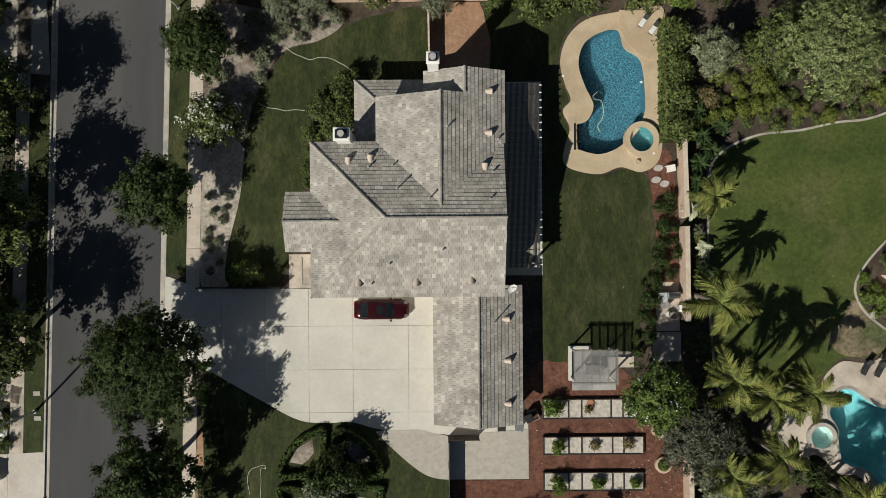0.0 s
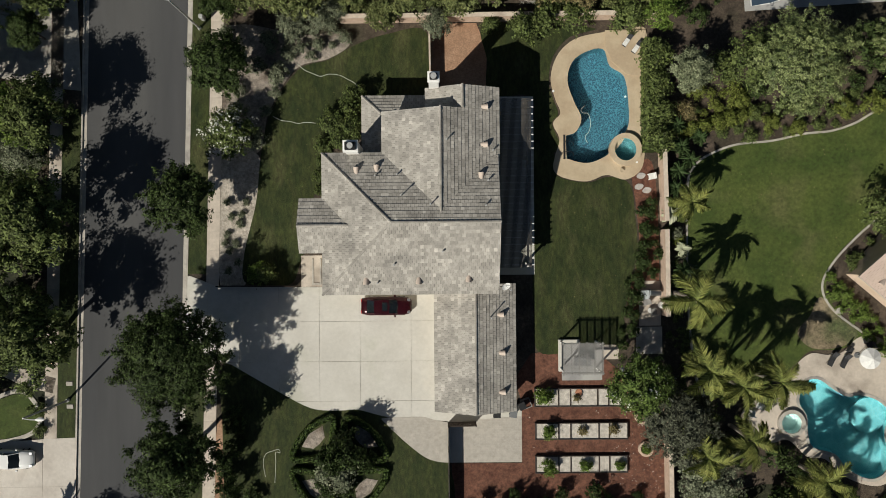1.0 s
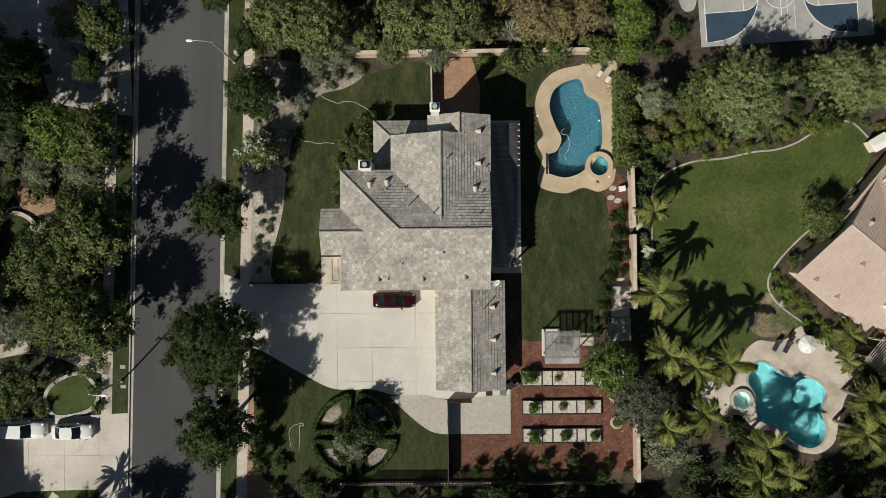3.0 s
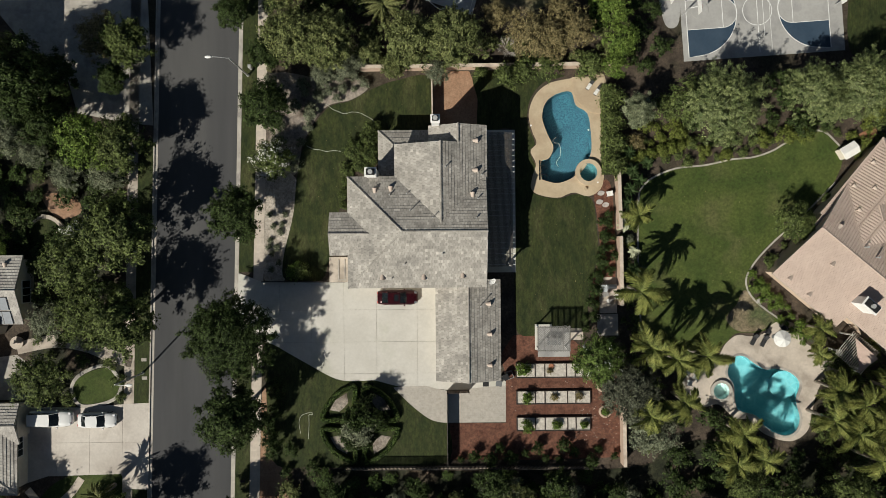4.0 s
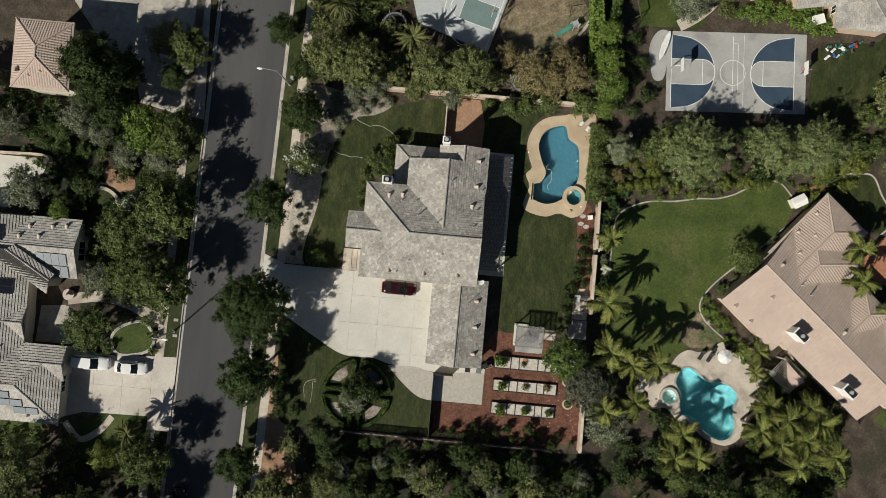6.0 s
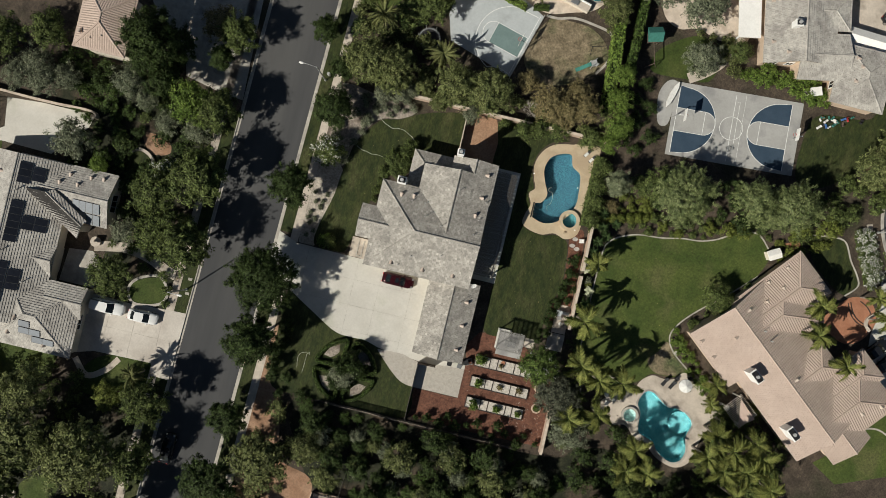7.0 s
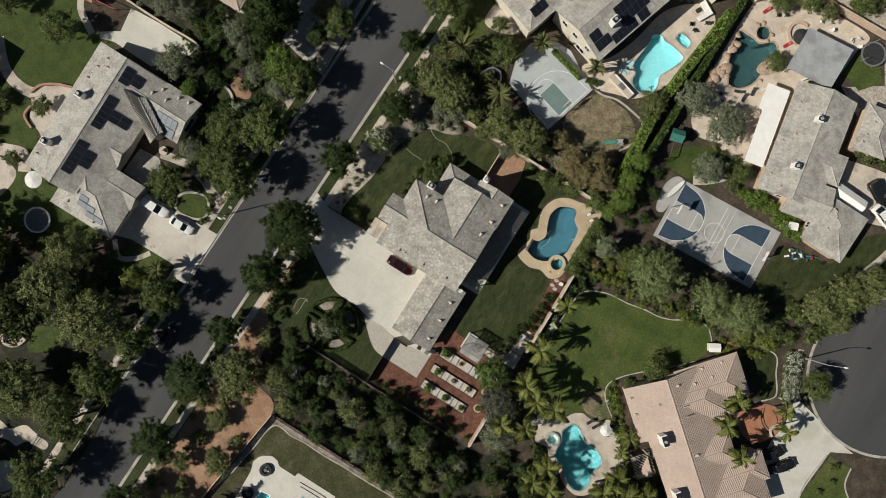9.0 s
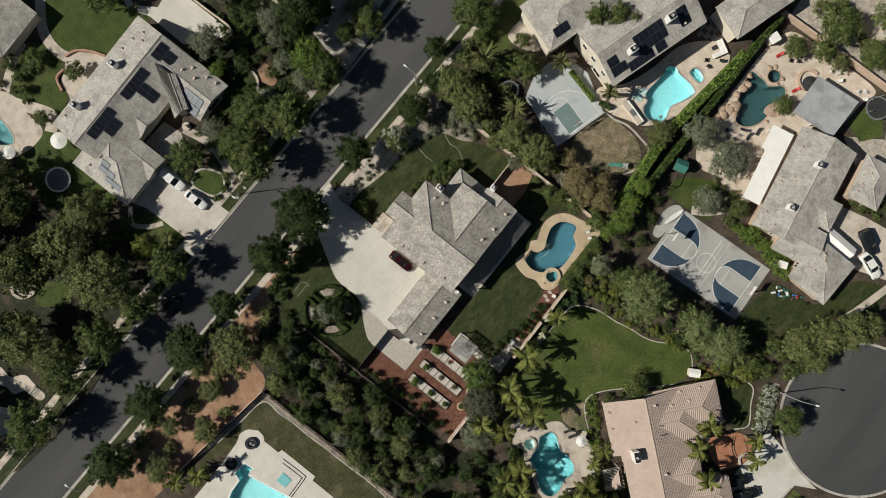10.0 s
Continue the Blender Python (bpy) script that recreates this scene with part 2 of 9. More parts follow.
    stone=mat("stepping_stone", (0.36, 0.33, 0.31), (0.46, 0.43, 0.40), 3, rough=0.9, fine=0.12),
    hose=mat("pale_hose", (0.45, 0.47, 0.38), (0.55, 0.56, 0.48), 3, rough=0.6, fine=0.05),
    fabric=mat("white_fabric", (0.66, 0.65, 0.62), (0.74, 0.73, 0.70), 3, rough=0.9, fine=0.06),
    sail=mat("faded_shade_cloth", (0.44, 0.33, 0.28), (0.50, 0.38, 0.32), 2, rough=0.9, fine=0.06),
    fabric_dark=mat("charcoal_fabric", (0.025, 0.025, 0.028), (0.04, 0.04, 0.042), 3, rough=0.9, fine=0.1),
    green_canvas=mat("green_canvas", (0.04, 0.15, 0.12), (0.05, 0.18, 0.15), 3, rough=0.8, fine=0.08),
    red_plastic=mat("red_plastic", (0.35, 0.03, 0.03), (0.42, 0.04, 0.04), 3, rough=0.5, fine=0.05),
    blue_plastic=mat("blue_plastic", (0.05, 0.13, 0.32), (0.06, 0.16, 0.38), 3, rough=0.5, fine=0.05),
    bin_grey=mat("grey_bin_plastic", (0.13, 0.135, 0.14), (0.16, 0.165, 0.17), 3, rough=0.6, fine=0.05),
    # the pale net imitates ripple light on the pool floor
    plaster_blue=net_plaster_mat("blue_plaster_caustics", (0.005, 0.050, 0.086), (0.066, 0.238, 0.304), 5.5),
    plaster_aqua=net_plaster_mat("aqua_plaster", (0.12, 0.40, 0.44), (0.17, 0.47, 0.50), 0.8),
    plaster_cyan=net_plaster_mat("cyan_plaster", (0.17, 0.46, 0.49), (0.20, 0.50, 0.52), 0.8),
    plaster_pale=net_plaster_mat("pale_aqua_plaster", (0.42, 0.58, 0.56), (0.46, 0.62, 0.60), 1.0),
    plaster_spa=net_plaster_mat("pale_spa_plaster", (0.045, 0.18, 0.20), (0.11, 0.29, 0.31), 4.0),
    plaster_dark=net_plaster_mat("teal_plaster", (0.012, 0.046, 0.050), (0.020, 0.060, 0.064), 1.0),
    water=water_mat("pool_water", 0.35, 2.5),
    water_calm=water_mat("calm_water", 0.08, 1.5),
)


def leaf_mat(name, c1, c2, spread=0.76, translucent=0.16, rough=0.6, spec=0.14):
    return mat(name, c1, c2, 0.9, rough=rough, fine=0, spread=spread, translucent=translucent, lo=0.3, hi=0.7, spec=spec)


M.update(
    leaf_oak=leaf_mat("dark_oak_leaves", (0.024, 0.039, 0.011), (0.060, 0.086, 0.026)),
    leaf_green=leaf_mat("mid_green_leaves", (0.052, 0.072, 0.022), (0.128, 0.156, 0.050)),
    leaf_pepper=leaf_mat("soft_olive_leaves", (0.092, 0.112, 0.040), (0.215, 0.235, 0.094), translucent=0.3),
    leaf_bright=leaf_mat("bright_green_leaves", (0.076, 0.122, 0.024), (0.158, 0.215, 0.046)),
    leaf_olive=leaf_mat("olive_leaves", (0.084, 0.102, 0.036), (0.190, 0.205, 0.082), translucent=0.3),
    leaf_grey=leaf_mat("silver_grey_leaves", (0.100, 0.114, 0.070), (0.200, 0.216, 0.142)),
    leaf_silver=leaf_mat("pale_silver_leaves", (0.115, 0.135, 0.072), (0.225, 0.245, 0.148), spread=0.5),
    leaf_brown=leaf_mat("bronze_leaves", (0.150, 0.124, 0.056), (0.250, 0.210, 0.104)),
    leaf_magnolia=leaf_mat("glossy_leaves", (0.074, 0.104, 0.034), (0.260, 0.298, 0.122), spread=0.8, rough=0.42, spec=0.3),
    leaf_yellow=leaf_mat("yellow_green_leaves", (0.101, 0.126, 0.025), (0.168, 0.185, 0.047)),
    leaf_hedge=leaf_mat("clipped_hedge_leaves", (0.034, 0.058, 0.013), (0.068, 0.098, 0.026)),
    dry_twig=mat("dry_grey_twigs", (0.30, 0.275, 0.24), (0.42, 0.39, 0.35), 4, rough=0.9, fine=0.1),
    leaf_wood=leaf_mat("dull_green_leaves", (0.036, 0.050, 0.014), (0.092, 0.110, 0.034)),
    leaf_ash=leaf_mat("ash_grey_leaves", (0.050, 0.055, 0.036), (0.125, 0.132, 0.090)),
    leaf_citrus=leaf_mat("citrus_leaves", (0.052, 0.086, 0.020), (0.130, 0.178, 0.046)),
    leaf_yucca=leaf_mat("yucca_blades", (0.045, 0.085, 0.028), (0.130, 0.180, 0.070), spread=0.5),
    leaf_bleached=leaf_mat("bleached_leaves", (0.30, 0.33, 0.20), (0.50, 0.50, 0.36), spread=0.4),
    leaf_palm=leaf_mat("palm_leaflets", (0.084, 0.118, 0.030), (0.300, 0.310, 0.092), spread=0.55, translucent=0.2),
    leaf_date=leaf_mat("date_palm_leaflets", (0.109, 0.126, 0.046), (0.202, 0.210, 0.084), spread=0.4),
    petals=leaf_mat("white_petals", (0.55, 0.55, 0.50), (0.68, 0.68, 0.62), spread=0.1, translucent=0.1),
)


# ---------------------------------------------------------------- building tools
rng = np.random.default_rng(7)


def box(bm, x0, x1, y0, y1, z0, z1, bevel=0.0):
    v = [bm.verts.new(p) for p in ((x0, y0, z0), (x1, y0, z0), (x1, y1, z0), (x0, y1, z0), (x0, y0, z1), (x1, y0, z1), (x1, y1, z1), (x0, y1, z1))]
    f = [bm.faces.new([v[i] for i in q]) for q in ((3, 2, 1, 0), (4, 5, 6, 7), (0, 1, 5, 4), (1, 2, 6, 5), (2, 3, 7, 6), (3, 0, 4, 7))]
    if bevel:
        bmesh.ops.bevel(bm, geom=list({e for q in f for e in q.edges}), offset=bevel, segments=1, affect='EDGES')
    return v


def prism(bm, pts, z0, z1, inset=0.0):
    """A flat-topped solid over the outline pts; inset draws the top in for a rounded edge."""
    pts = [Vector((p[0], p[1])) for p in pts]
    area = sum(a.x * b.y - b.x * a.y for a, b in zip(pts, pts[1:] + pts[:1]))
    if area < 0:
        pts.reverse()
    lo = [bm.verts.new((p.x, p.y, z0)) for p in pts]
    hi = [bm.verts.new((p.x, p.y, z1)) for p in pts]
    k = len(pts)
    bm.faces.new(hi)
    bm.faces.new(lo[::-1])
    for i in range(k):
        bm.faces.new((lo[i], lo[(i + 1) % k], hi[(i + 1) % k], hi[i]))


def tube(bm, p, q, r0, r1=None, n=8, cap=True):
    p, q = Vector(p), Vector(q)
    r1 = r0 if r1 is None else r1
    d = (q - p).normalized()
    a = d.orthogonal().normalized()
    b = d.cross(a)
    rings = []
    for c, r in ((p, r0), (q, r1)):
        rings.append([bm.verts.new(c + (a * math.cos(t) + b * math.sin(t)) * r) for t in (2 * math.pi * i / n for i in range(n))])
    for i in range(n):
        bm.faces.new((rings[0][i], rings[0][(i + 1) % n], rings[1][(i + 1) % n], rings[1][i]))
    if cap:
        bm.faces.new(rings[1])
        bm.faces.new(rings[0][::-1])


def smooth_loop(pts, n=6, closed=True):
    """A soft line through a few control points."""
    P = [Vector((p[0], p[1])) for p in pts]
    k, out = len(P), []
    for i in range(k if closed else k - 1):
        if closed:
            a, b, c, d = P[i - 1], P[i], P[(i + 1) % k], P[(i + 2) % k]
        else:
            a, b, c, d = P[max(i - 1, 0)], P[i], P[i + 1], P[min(i + 2, k - 1)]
        for s in range(n):
            t = s / n
            out.append(0.5 * (2 * b + (c - a) * t + (2 * a - 5 * b + 4 * c - d) * t * t + (3 * b - a - 3 * c + d) * t ** 3))
    if not closed:
        out.append(P[-1])
    return [(p.x, p.y) for p in out]


def ring_strip(bm, pts, width, z0, z1, closed=True):
    """A low kerb-like band that follows a line."""
    P = [Vector((p[0], p[1])) for p in pts]
    k = len(P)
    cols = []
    for i in range(k):
        a, b = (P[i - 1], P[(i + 1) % k]) if closed else (P[max(i - 1, 0)], P[min(i + 1, k - 1)])
        d = (b - a).normalized()
        nrm = Vector((-d.y, d.x)) * width / 2
        l, r = P[i] + nrm, P[i] - nrm
        cols.append([bm.verts.new(c) for c in ((l.x, l.y, z0), (l.x, l.y, z1), (r.x, r.y, z1), (r.x, r.y, z0))])
    for i in range(k if closed else k - 1):
        a, b = cols[i], cols[(i + 1) % k]
        for j in range(3):
            bm.faces.new((a[j], a[j + 1], b[j + 1], b[j]))
    if not closed:
        bm.faces.new(cols[0])
        bm.faces.new(cols[-1][::-1])


def part(name, bm, material, parent=None, label="", smooth=False):
    """Links a bmesh as one mesh object, under its thing or part where one is given."""
    bmesh.ops.recalc_face_normals(bm, faces=bm.faces[:])
    me = bpy.data.meshes.new(name)
    bm.to_mesh(me)
    bm.free()
    me.materials.append(material)
    if smooth:
        for p in me.polygons:
            p.use_smooth = True
    ob = new(name, me)
    ob.parent = parent
    return tagged(ob, label)


def raw(name, verts, faces, material, parent=None, label=""):
    me = bpy.data.meshes.new(name)
    me.from_pydata(verts, [], faces)
    me.materials.append(material)
    ob = new(name, me)
    ob.parent = parent
    return tagged(ob, label)


def shared(name, me, parent, m=None):
    ob = new(name, me)
    ob.parent = parent
    if m is not None:
        ob.matrix_basis = m
    return ob


def thing(name, label, category, group="", m=None, kind=""):
    ob = new(name)
    ob.empty_display_size = 0.2
    if m is not None:
        ob.matrix_basis = m
    return tagged(ob, label, category, group, kind)


def solid(name, bm, material, label, category, group="", kind="", smooth=False):
    return tagged(part(name, bm, material, None, label, smooth), "", category, group, kind)


def patch(name, pts, z, material, label, category="ground", soft=True, n=6):
    """A piece of lawn, bed or paving as a thin slab on the ground."""
    bm = bmesh.new()
    prism(bm, smooth_loop(pts, n) if soft else pts, -0.1, z)
    return tagged(part(name, bm, material), label, category, kind="structure")


def B():
    return bmesh.new()


# ---------------------------------------------------------------- ground, road, paving
from mathutils import geometry

ROAD_SLANT = 0.027          # the road leans a little off the y axis


def clip_poly(subject, clip):
    """The part of a polygon that lies inside a convex, counter-clockwise polygon."""
    out = list(subject)
    for i in range(len(clip)):
        (ax, ay), (bx, by) = clip[i], clip[(i + 1) % len(clip)]
        src, out = out, []
        if not src:
            break
        def side(p):
            return (bx - ax) * (p[1] - ay) - (by - ay) * (p[0] - ax)
        for j in range(len(src)):
            p, q = src[j - 1], src[j]
            sp, sq = side(p), side(q)
            if (sp >= 0) != (sq >= 0):
                t = sp / (sp - sq)
                out.append((p[0] + (q[0] - p[0]) * t, p[1] + (q[1] - p[1]) * t))
            if sq >= 0:
                out.append(q)
    return out


def area_of(p):
    return 0.5 * sum(a[0] * b[1] - b[0] * a[1] for a, b in zip(p, p[1:] + p[:1]))


def slab_with_holes(bm, outer, holes, z0, z1):
    loops = [outer, *holes]
    flat = [(x, y) for l in loops for x, y in l]
    tris = geometry.tessellate_polygon([[Vector((x, y, 0)) for x, y in l] for l in loops])
    v = [bm.verts.new((x, y, z1)) for x, y in flat]
    for t in tris:
        a, b, c = (flat[i] for i in t)
        s = (b[0] - a[0]) * (c[1] - a[1]) - (b[1] - a[1]) * (c[0] - a[0])
        if abs(s) > 1e-9:
            bm.faces.new([v[i] for i in (t if s > 0 else t[::-1])])
    if z0 is not None:
        k = 0
        for l in loops:
            top = v[k:k + len(l)]
            k += len(l)
            low = [bm.verts.new((x, y, z0)) for x, y in l]
            for i in range(len(l)):
                j = (i + 1) % len(l)
                bm.faces.new((low[i], low[j], top[j], top[i]))


POOL_MAIN = smooth_loop([(15.8, 19.0), (14.2, 18.8), (12.8, 17.8), (12.3, 16.0), (12.9, 14.0), (13.6, 12.4), (13.1, 11.1),
                         (12.25, 10.75), (12.1, 10.5), (12.15, 8.7), (12.35, 8.45), (14.1, 8.05), (15.9, 8.7), (17.1, 10.0), (18.1, 11.5), (18.2, 13.5), (17.8, 16.3), (16.4, 17.4)])
SPA_MAIN = [(17.75 + 1.05 * math.cos(a), 9.3 + 1.08 * math.sin(a)) for a in (2 * math.pi * i / 28 for i in range(28))]
POOL_EAST = smooth_loop([(34.64, -13.59), (35.4, -12.9), (36.45, -13.0), (37.74, -13.94), (38.97, -14.57), (40.31, -14.47), (42.06, -15.09), (42.98, -16.33), (42.5, -18.21), (42.97, -20.45), (42.4, -22.0), (40.9, -22.5), (38.84, -21.47), (37.72, -20.12), (35.6, -19.4), (35.1, -18.0), (35.0, -16.4), (34.3, -15.1)], 5)
SPA_EAST = [(33.45 + 0.98 * math.cos(a), -17.05 + 0.98 * math.sin(a)) for a in (2 * math.pi * i / 24 for i in range(24))]
POOL_NORTH = smooth_loop([(10.8, 52.2), (12.0, 52.9), (13.1, 52.4), (14.9, 52.3), (17.0, 51.8), (17.4, 51.0), (16.5, 48.7), (15.6, 46.8), (16.1, 44.9), (15.8, 43.4), (14.3, 42.5), (12.9, 42.65), (11.9, 43.6), (11.7, 44.9), (10.6, 46.1), (10.9, 50.2)])
SPA_NORTH = smooth_loop([(14.55, 53.75), (14.9, 55.1), (16.95, 54.6), (16.9, 53.35)], 4)
LAGOON = smooth_loop([(23.3, 60.9), (24.8, 61.0), (26.0, 61.0), (27.4, 60.8), (29.2, 62.2), (30.3, 61.8), (30.6, 60.4), (29.7, 58.8), (29.55, 57.3), (30.3, 56.6), (29.9, 54.1), (28.4, 52.3), (26.5, 52.0), (25.7, 53.8), (24.5, 55.2), (23.9, 57.1), (23.3, 59.0)])
SPA_LAGOON = [(26.9 + 1.15 * math.cos(a), 62.7 + 1.15 * math.sin(a)) for a in (2 * math.pi * i / 24 for i in range(24))]
POOL_SOUTH = [(-5.0, -54.3), (-4.75, -51.9), (-3.1, -51.65), (-2.95, -53.15), (5.4, -51.7), (12.0, -50.6), (13.4, -60.0), (-1.2, -63.6), (-3.4, -57.4), (-3.55, -54.8)]
POOL_WEST = smooth_loop([(-84.0, -29.6), (-81.0, -29.4), (-78.3, -30.4), (-75.4, -31.1), (-73.8, -32.1), (-74.2, -33.2), (-76.0, -34.4), (-81.0, -35.6), (-85.0, -33.0)], 4)
POOLS = [POOL_MAIN, SPA_MAIN, POOL_EAST, SPA_EAST, POOL_NORTH, SPA_NORTH, LAGOON, SPA_LAGOON, POOL_SOUTH]

# one sheet of ground out to the horizon, with the road's trough and the pools' pits in it
FAR = 2500.0


def sheared(x, y):
    return (x + ROAD_SLANT * y, y)


bm = B()
slab_with_holes(bm, [sheared(-24.1, -FAR), (FAR, -FAR), (FAR, FAR), sheared(-24.1, FAR)], POOLS, None, 0.10)
lv = [bm.verts.new((*p, z)) for p, z in ((sheared(-34.75, -FAR), 0.10), (sheared(-34.75, FAR), 0.10), (sheared(-34.75, -FAR), -0.2), (sheared(-34.75, FAR), -0.2),
                                         (sheared(-24.1, -FAR), -0.2), (sheared(-24.1, FAR), -0.2), (sheared(-24.1, -FAR), 0.10), (sheared(-24.1, FAR), 0.10))]
for q in ((2, 4, 5, 3), (0, 2, 3, 1), (4, 6, 7, 5)):
    bm.faces.new([lv[i] for i in q])
slab_with_holes(bm, [(-FAR - 100, -FAR), sheared(-34.75, -FAR), sheared(-34.75, FAR), (-FAR - 100, FAR)], [POOL_WEST], None, 0.10)
tagged(part("ground", bm, M["soil"]), "dark soil covered with leaf litter", "ground", kind="structure")


def strip(name, x0, x1, z0, z1, y0, y1, material, label, category, parent=None):
    bm = B()
    prism(bm, [sheared(x0, y0), sheared(x1, y0), sheared(x1, y1), sheared(x0, y1)], z0, z1)
    ob = part(name, bm, material, parent)
    return ob if parent else tagged(ob, label, category, kind="structure")


strip("road", -34.25, -24.75, -0.19, 0.0, -400, 400, M["asphalt"], "dark grey asphalt residential street", "road")
for name, a, b, c in (("kerb_west", -34.25, -34.60, -34.75), ("kerb_east", -24.75, -24.40, -24.23)):
    k = thing(name, "pale concrete kerb with a shallow gutter", "kerb", kind="structure")
    strip("gutter", min(a, b), max(a, b), -0.19, 0.012, -400, 400, M["kerb"], "", "", k)
    strip("kerbstone", min(b, c), max(b, c), -0.19, 0.15, -400, 400, M["kerb"], "", "", k)

# pavements of cast slabs; gaps in the verges where the drives cross
for name, x0, x1 in (("pavement_east", -22.45, -21.25), ("pavement_west", -37.75, -36.55)):
    pav = thing(name, "cast concrete pavement slabs beside the street", "pavement", kind="structure")
    strip("bed", x0, x1, 0.02, 0.12, -300, 300, M["kerb"], "", "", pav)
    bm = B()
    L = 1.83
    prism(bm, [sheared(x0, 0.008), sheared(x1, 0.008), sheared(x1, L - 0.012), sheared(x0, L - 0.012)], 0.10, 0.15)
    first = part("slab", bm, M["walkway"], pav)
    for i in range(-48, 48):
        if i:
            shared("slab", first.data, pav, pose(ROAD_SLANT * L * i, L * i, 0))
for name, x0, x1, runs in (("verge_east", -24.22, -22.47, ((-300, -10.2), (-2.3, 300))),
                           ("verge_west", -36.53, -34.77, ((-300, -28.2), (-17.9, 13.6), (33.0, 300)))):
    for y0, y1 in runs:
        strip(name, x0, x1, 0.0, 0.14, y0, y1, M["lawn"], "narrow strip of mown grass between kerb and pavement", "grass verge")


def slabs(name, outline, xs, ys, z, material, label, category="driveway", gap=0.012, base=None):
    """Concrete cast in panels with open joints between them."""
    t = thing(name, label, category, kind="structure")
    bm = B()
    prism(bm, outline, -0.05, z - 0.025)
    part("bed", bm, base or M["kerb"], t)
    ol = outline if area_of(outline) > 0 else outline[::-1]
    for i in range(len(xs) - 1):
        for j in range(len(ys) - 1):
            a, b, c, d = xs[i] + gap, xs[i + 1] - gap, ys[j] + gap, ys[j + 1] - gap
            p = clip_poly(ol, [(a, c), (b, c), (b, d), (a, d)])
            if len(p) > 2 and abs(area_of(p)) > 0.15:
                bm = B()
                prism(bm, p, z - 0.03, z)
                part("slab", bm, material, t)
    return t


def pavers(bm, outline, dx, dy, z, ang=0.0, gap=0.003):
    """Small bond-laid pavers, clipped to an outline."""
    xs, ys = [p[0] for p in outline], [p[1] for p in outline]
    ol = outline if area_of(outline) > 0 else outline[::-1]
    c, s = math.cos(ang), math.sin(ang)
    loc = [(x * c + y * s, -x * s + y * c) for x, y in ol]
    x0, x1 = min(p[0] for p in loc), max(p[0] for p in loc)
    y0, y1 = min(p[1] for p in loc), max(p[1] for p in loc)
    for j in range(int((y1 - y0) / dy) + 1):
        for i in range(-1, int((x1 - x0) / dx) + 1):
            a = x0 + (i + 0.5 * (j % 2)) * dx + gap
            b = y0 + j * dy + gap
            p = clip_poly(loc, [(a, b), (a + dx - 2 * gap, b), (a + dx - 2 * gap, b + dy - 2 * gap), (a, b + dy - 2 * gap)])
            if len(p) > 2 and abs(area_of(p)) > 0.004:
                zz = z + rng.uniform(-0.004, 0.004)
                bm.faces.new([bm.verts.new((x * c - y * s, x * s + y * c, zz)) for x, y in p])


# the drive of the main house
drive_edge = [(-24.9, -2.45), (-24.0, -2.5), (-21.4, -3.55), (-11.6, -3.65), (-10.2, -3.4), (4.0, -3.4), (4.0, -16.2), (1.5, -16.6)] + \
    smooth_loop([(1.2, -16.7), (-0.6, -16.5), (-2.0, -16.15), (-5.2, -16.15), (-8.0, -15.45), (-9.8, -15.5), (-12.6, -15.25), (-16.1, -13.4), (-20.2, -11.0)], 5, False) + [(-22.6, -10.3), (-24.9, -10.1)]
drive_edge = [(x if x > -24.5 else x + ROAD_SLANT * y + 0.65, y) for x, y in drive_edge]
slabs("driveway", drive_edge, [-26.0, -22.45, -19.4, -15.6, -11.7, -7.8, -2.9, 4.5], [-17.5, -14.6, -10.8, -6.95, -2.0], 0.155, M["concrete"],
      "broad pale concrete driveway cast in large panels")
apron_edge = smooth_loop([(-5.8, -16.3), (-4.1, -16.15), (-2.0, -16.15), (-0.6, -16.5), (0.6, -16.75)], 4, False) + \
    smooth_loop([(0.6, -20.6), (-0.4, -20.5), (-1.6, -20.1), (-3.2, -18.9), (-4.6, -17.6), (-5.8, -16.4)], 4, False)
ap = thing("paver_apron", "grey concrete pavers beside the drive", "paving", kind="structure")
bm = B()
prism(bm, apron_edge, -0.05, 0.135)
part("bed", bm, M["kerb"], ap)
bm = B()
pavers(bm, apron_edge, 0.46, 0.23, 0.15)
tagged(part("pavers", bm, M["paver"], ap), kind="stuff")
yard_edge = [(1.95, -16.6), (7.65, -16.2), (7.65, -20.6), (1.95, -20.6)]
ya = thing("paver_yard", "pale paver pad behind the garage", "paving", kind="structure")
bm = B()
prism(bm, [(0.6, -16.2), (7.65, -15.0), (7.65, -20.6), (0.6, -20.6)], -0.05, 0.13)
part("bed", bm, M["concrete"], ya)
bm = B()
pavers(bm, yard_edge, 0.46, 0.23, 0.15)
tagged(part("pavers", bm, M["paver"], ya), kind="stuff")

# lawns and beds of the main house
patch("lawn_front", [(-13.6, 17.2), (-10.6, 18.2), (-8.0, 19.6), (-5.0, 20.6), (-1.2, 20.8), (-1.15, 15.0), (-4.0, 13.6), (-7.5, 12.0), (-10.6, 9.4), (-11.4, 6.6), (-12.3, 4.6), (-12.8, 1.0), (-13.6, -1.6), (-14.6, -3.4),
                     (-18.6, -3.3), (-18.9, -0.6), (-17.7, 4.5), (-17.2, 9.0), (-16.2, 13.2)], 0.13, M["lawn"], "mown front lawn with worn patches", "lawn")
patch("gravel_bed", [(-21.2, 9.5), (-17.4, 9.0), (-17.6, 4.5), (-18.9, -0.6), (-18.8, -3.3), (-21.2, -3.3)], 0.12, M["decomposed"], "pale gravel bed with small tufts", "gravel bed")
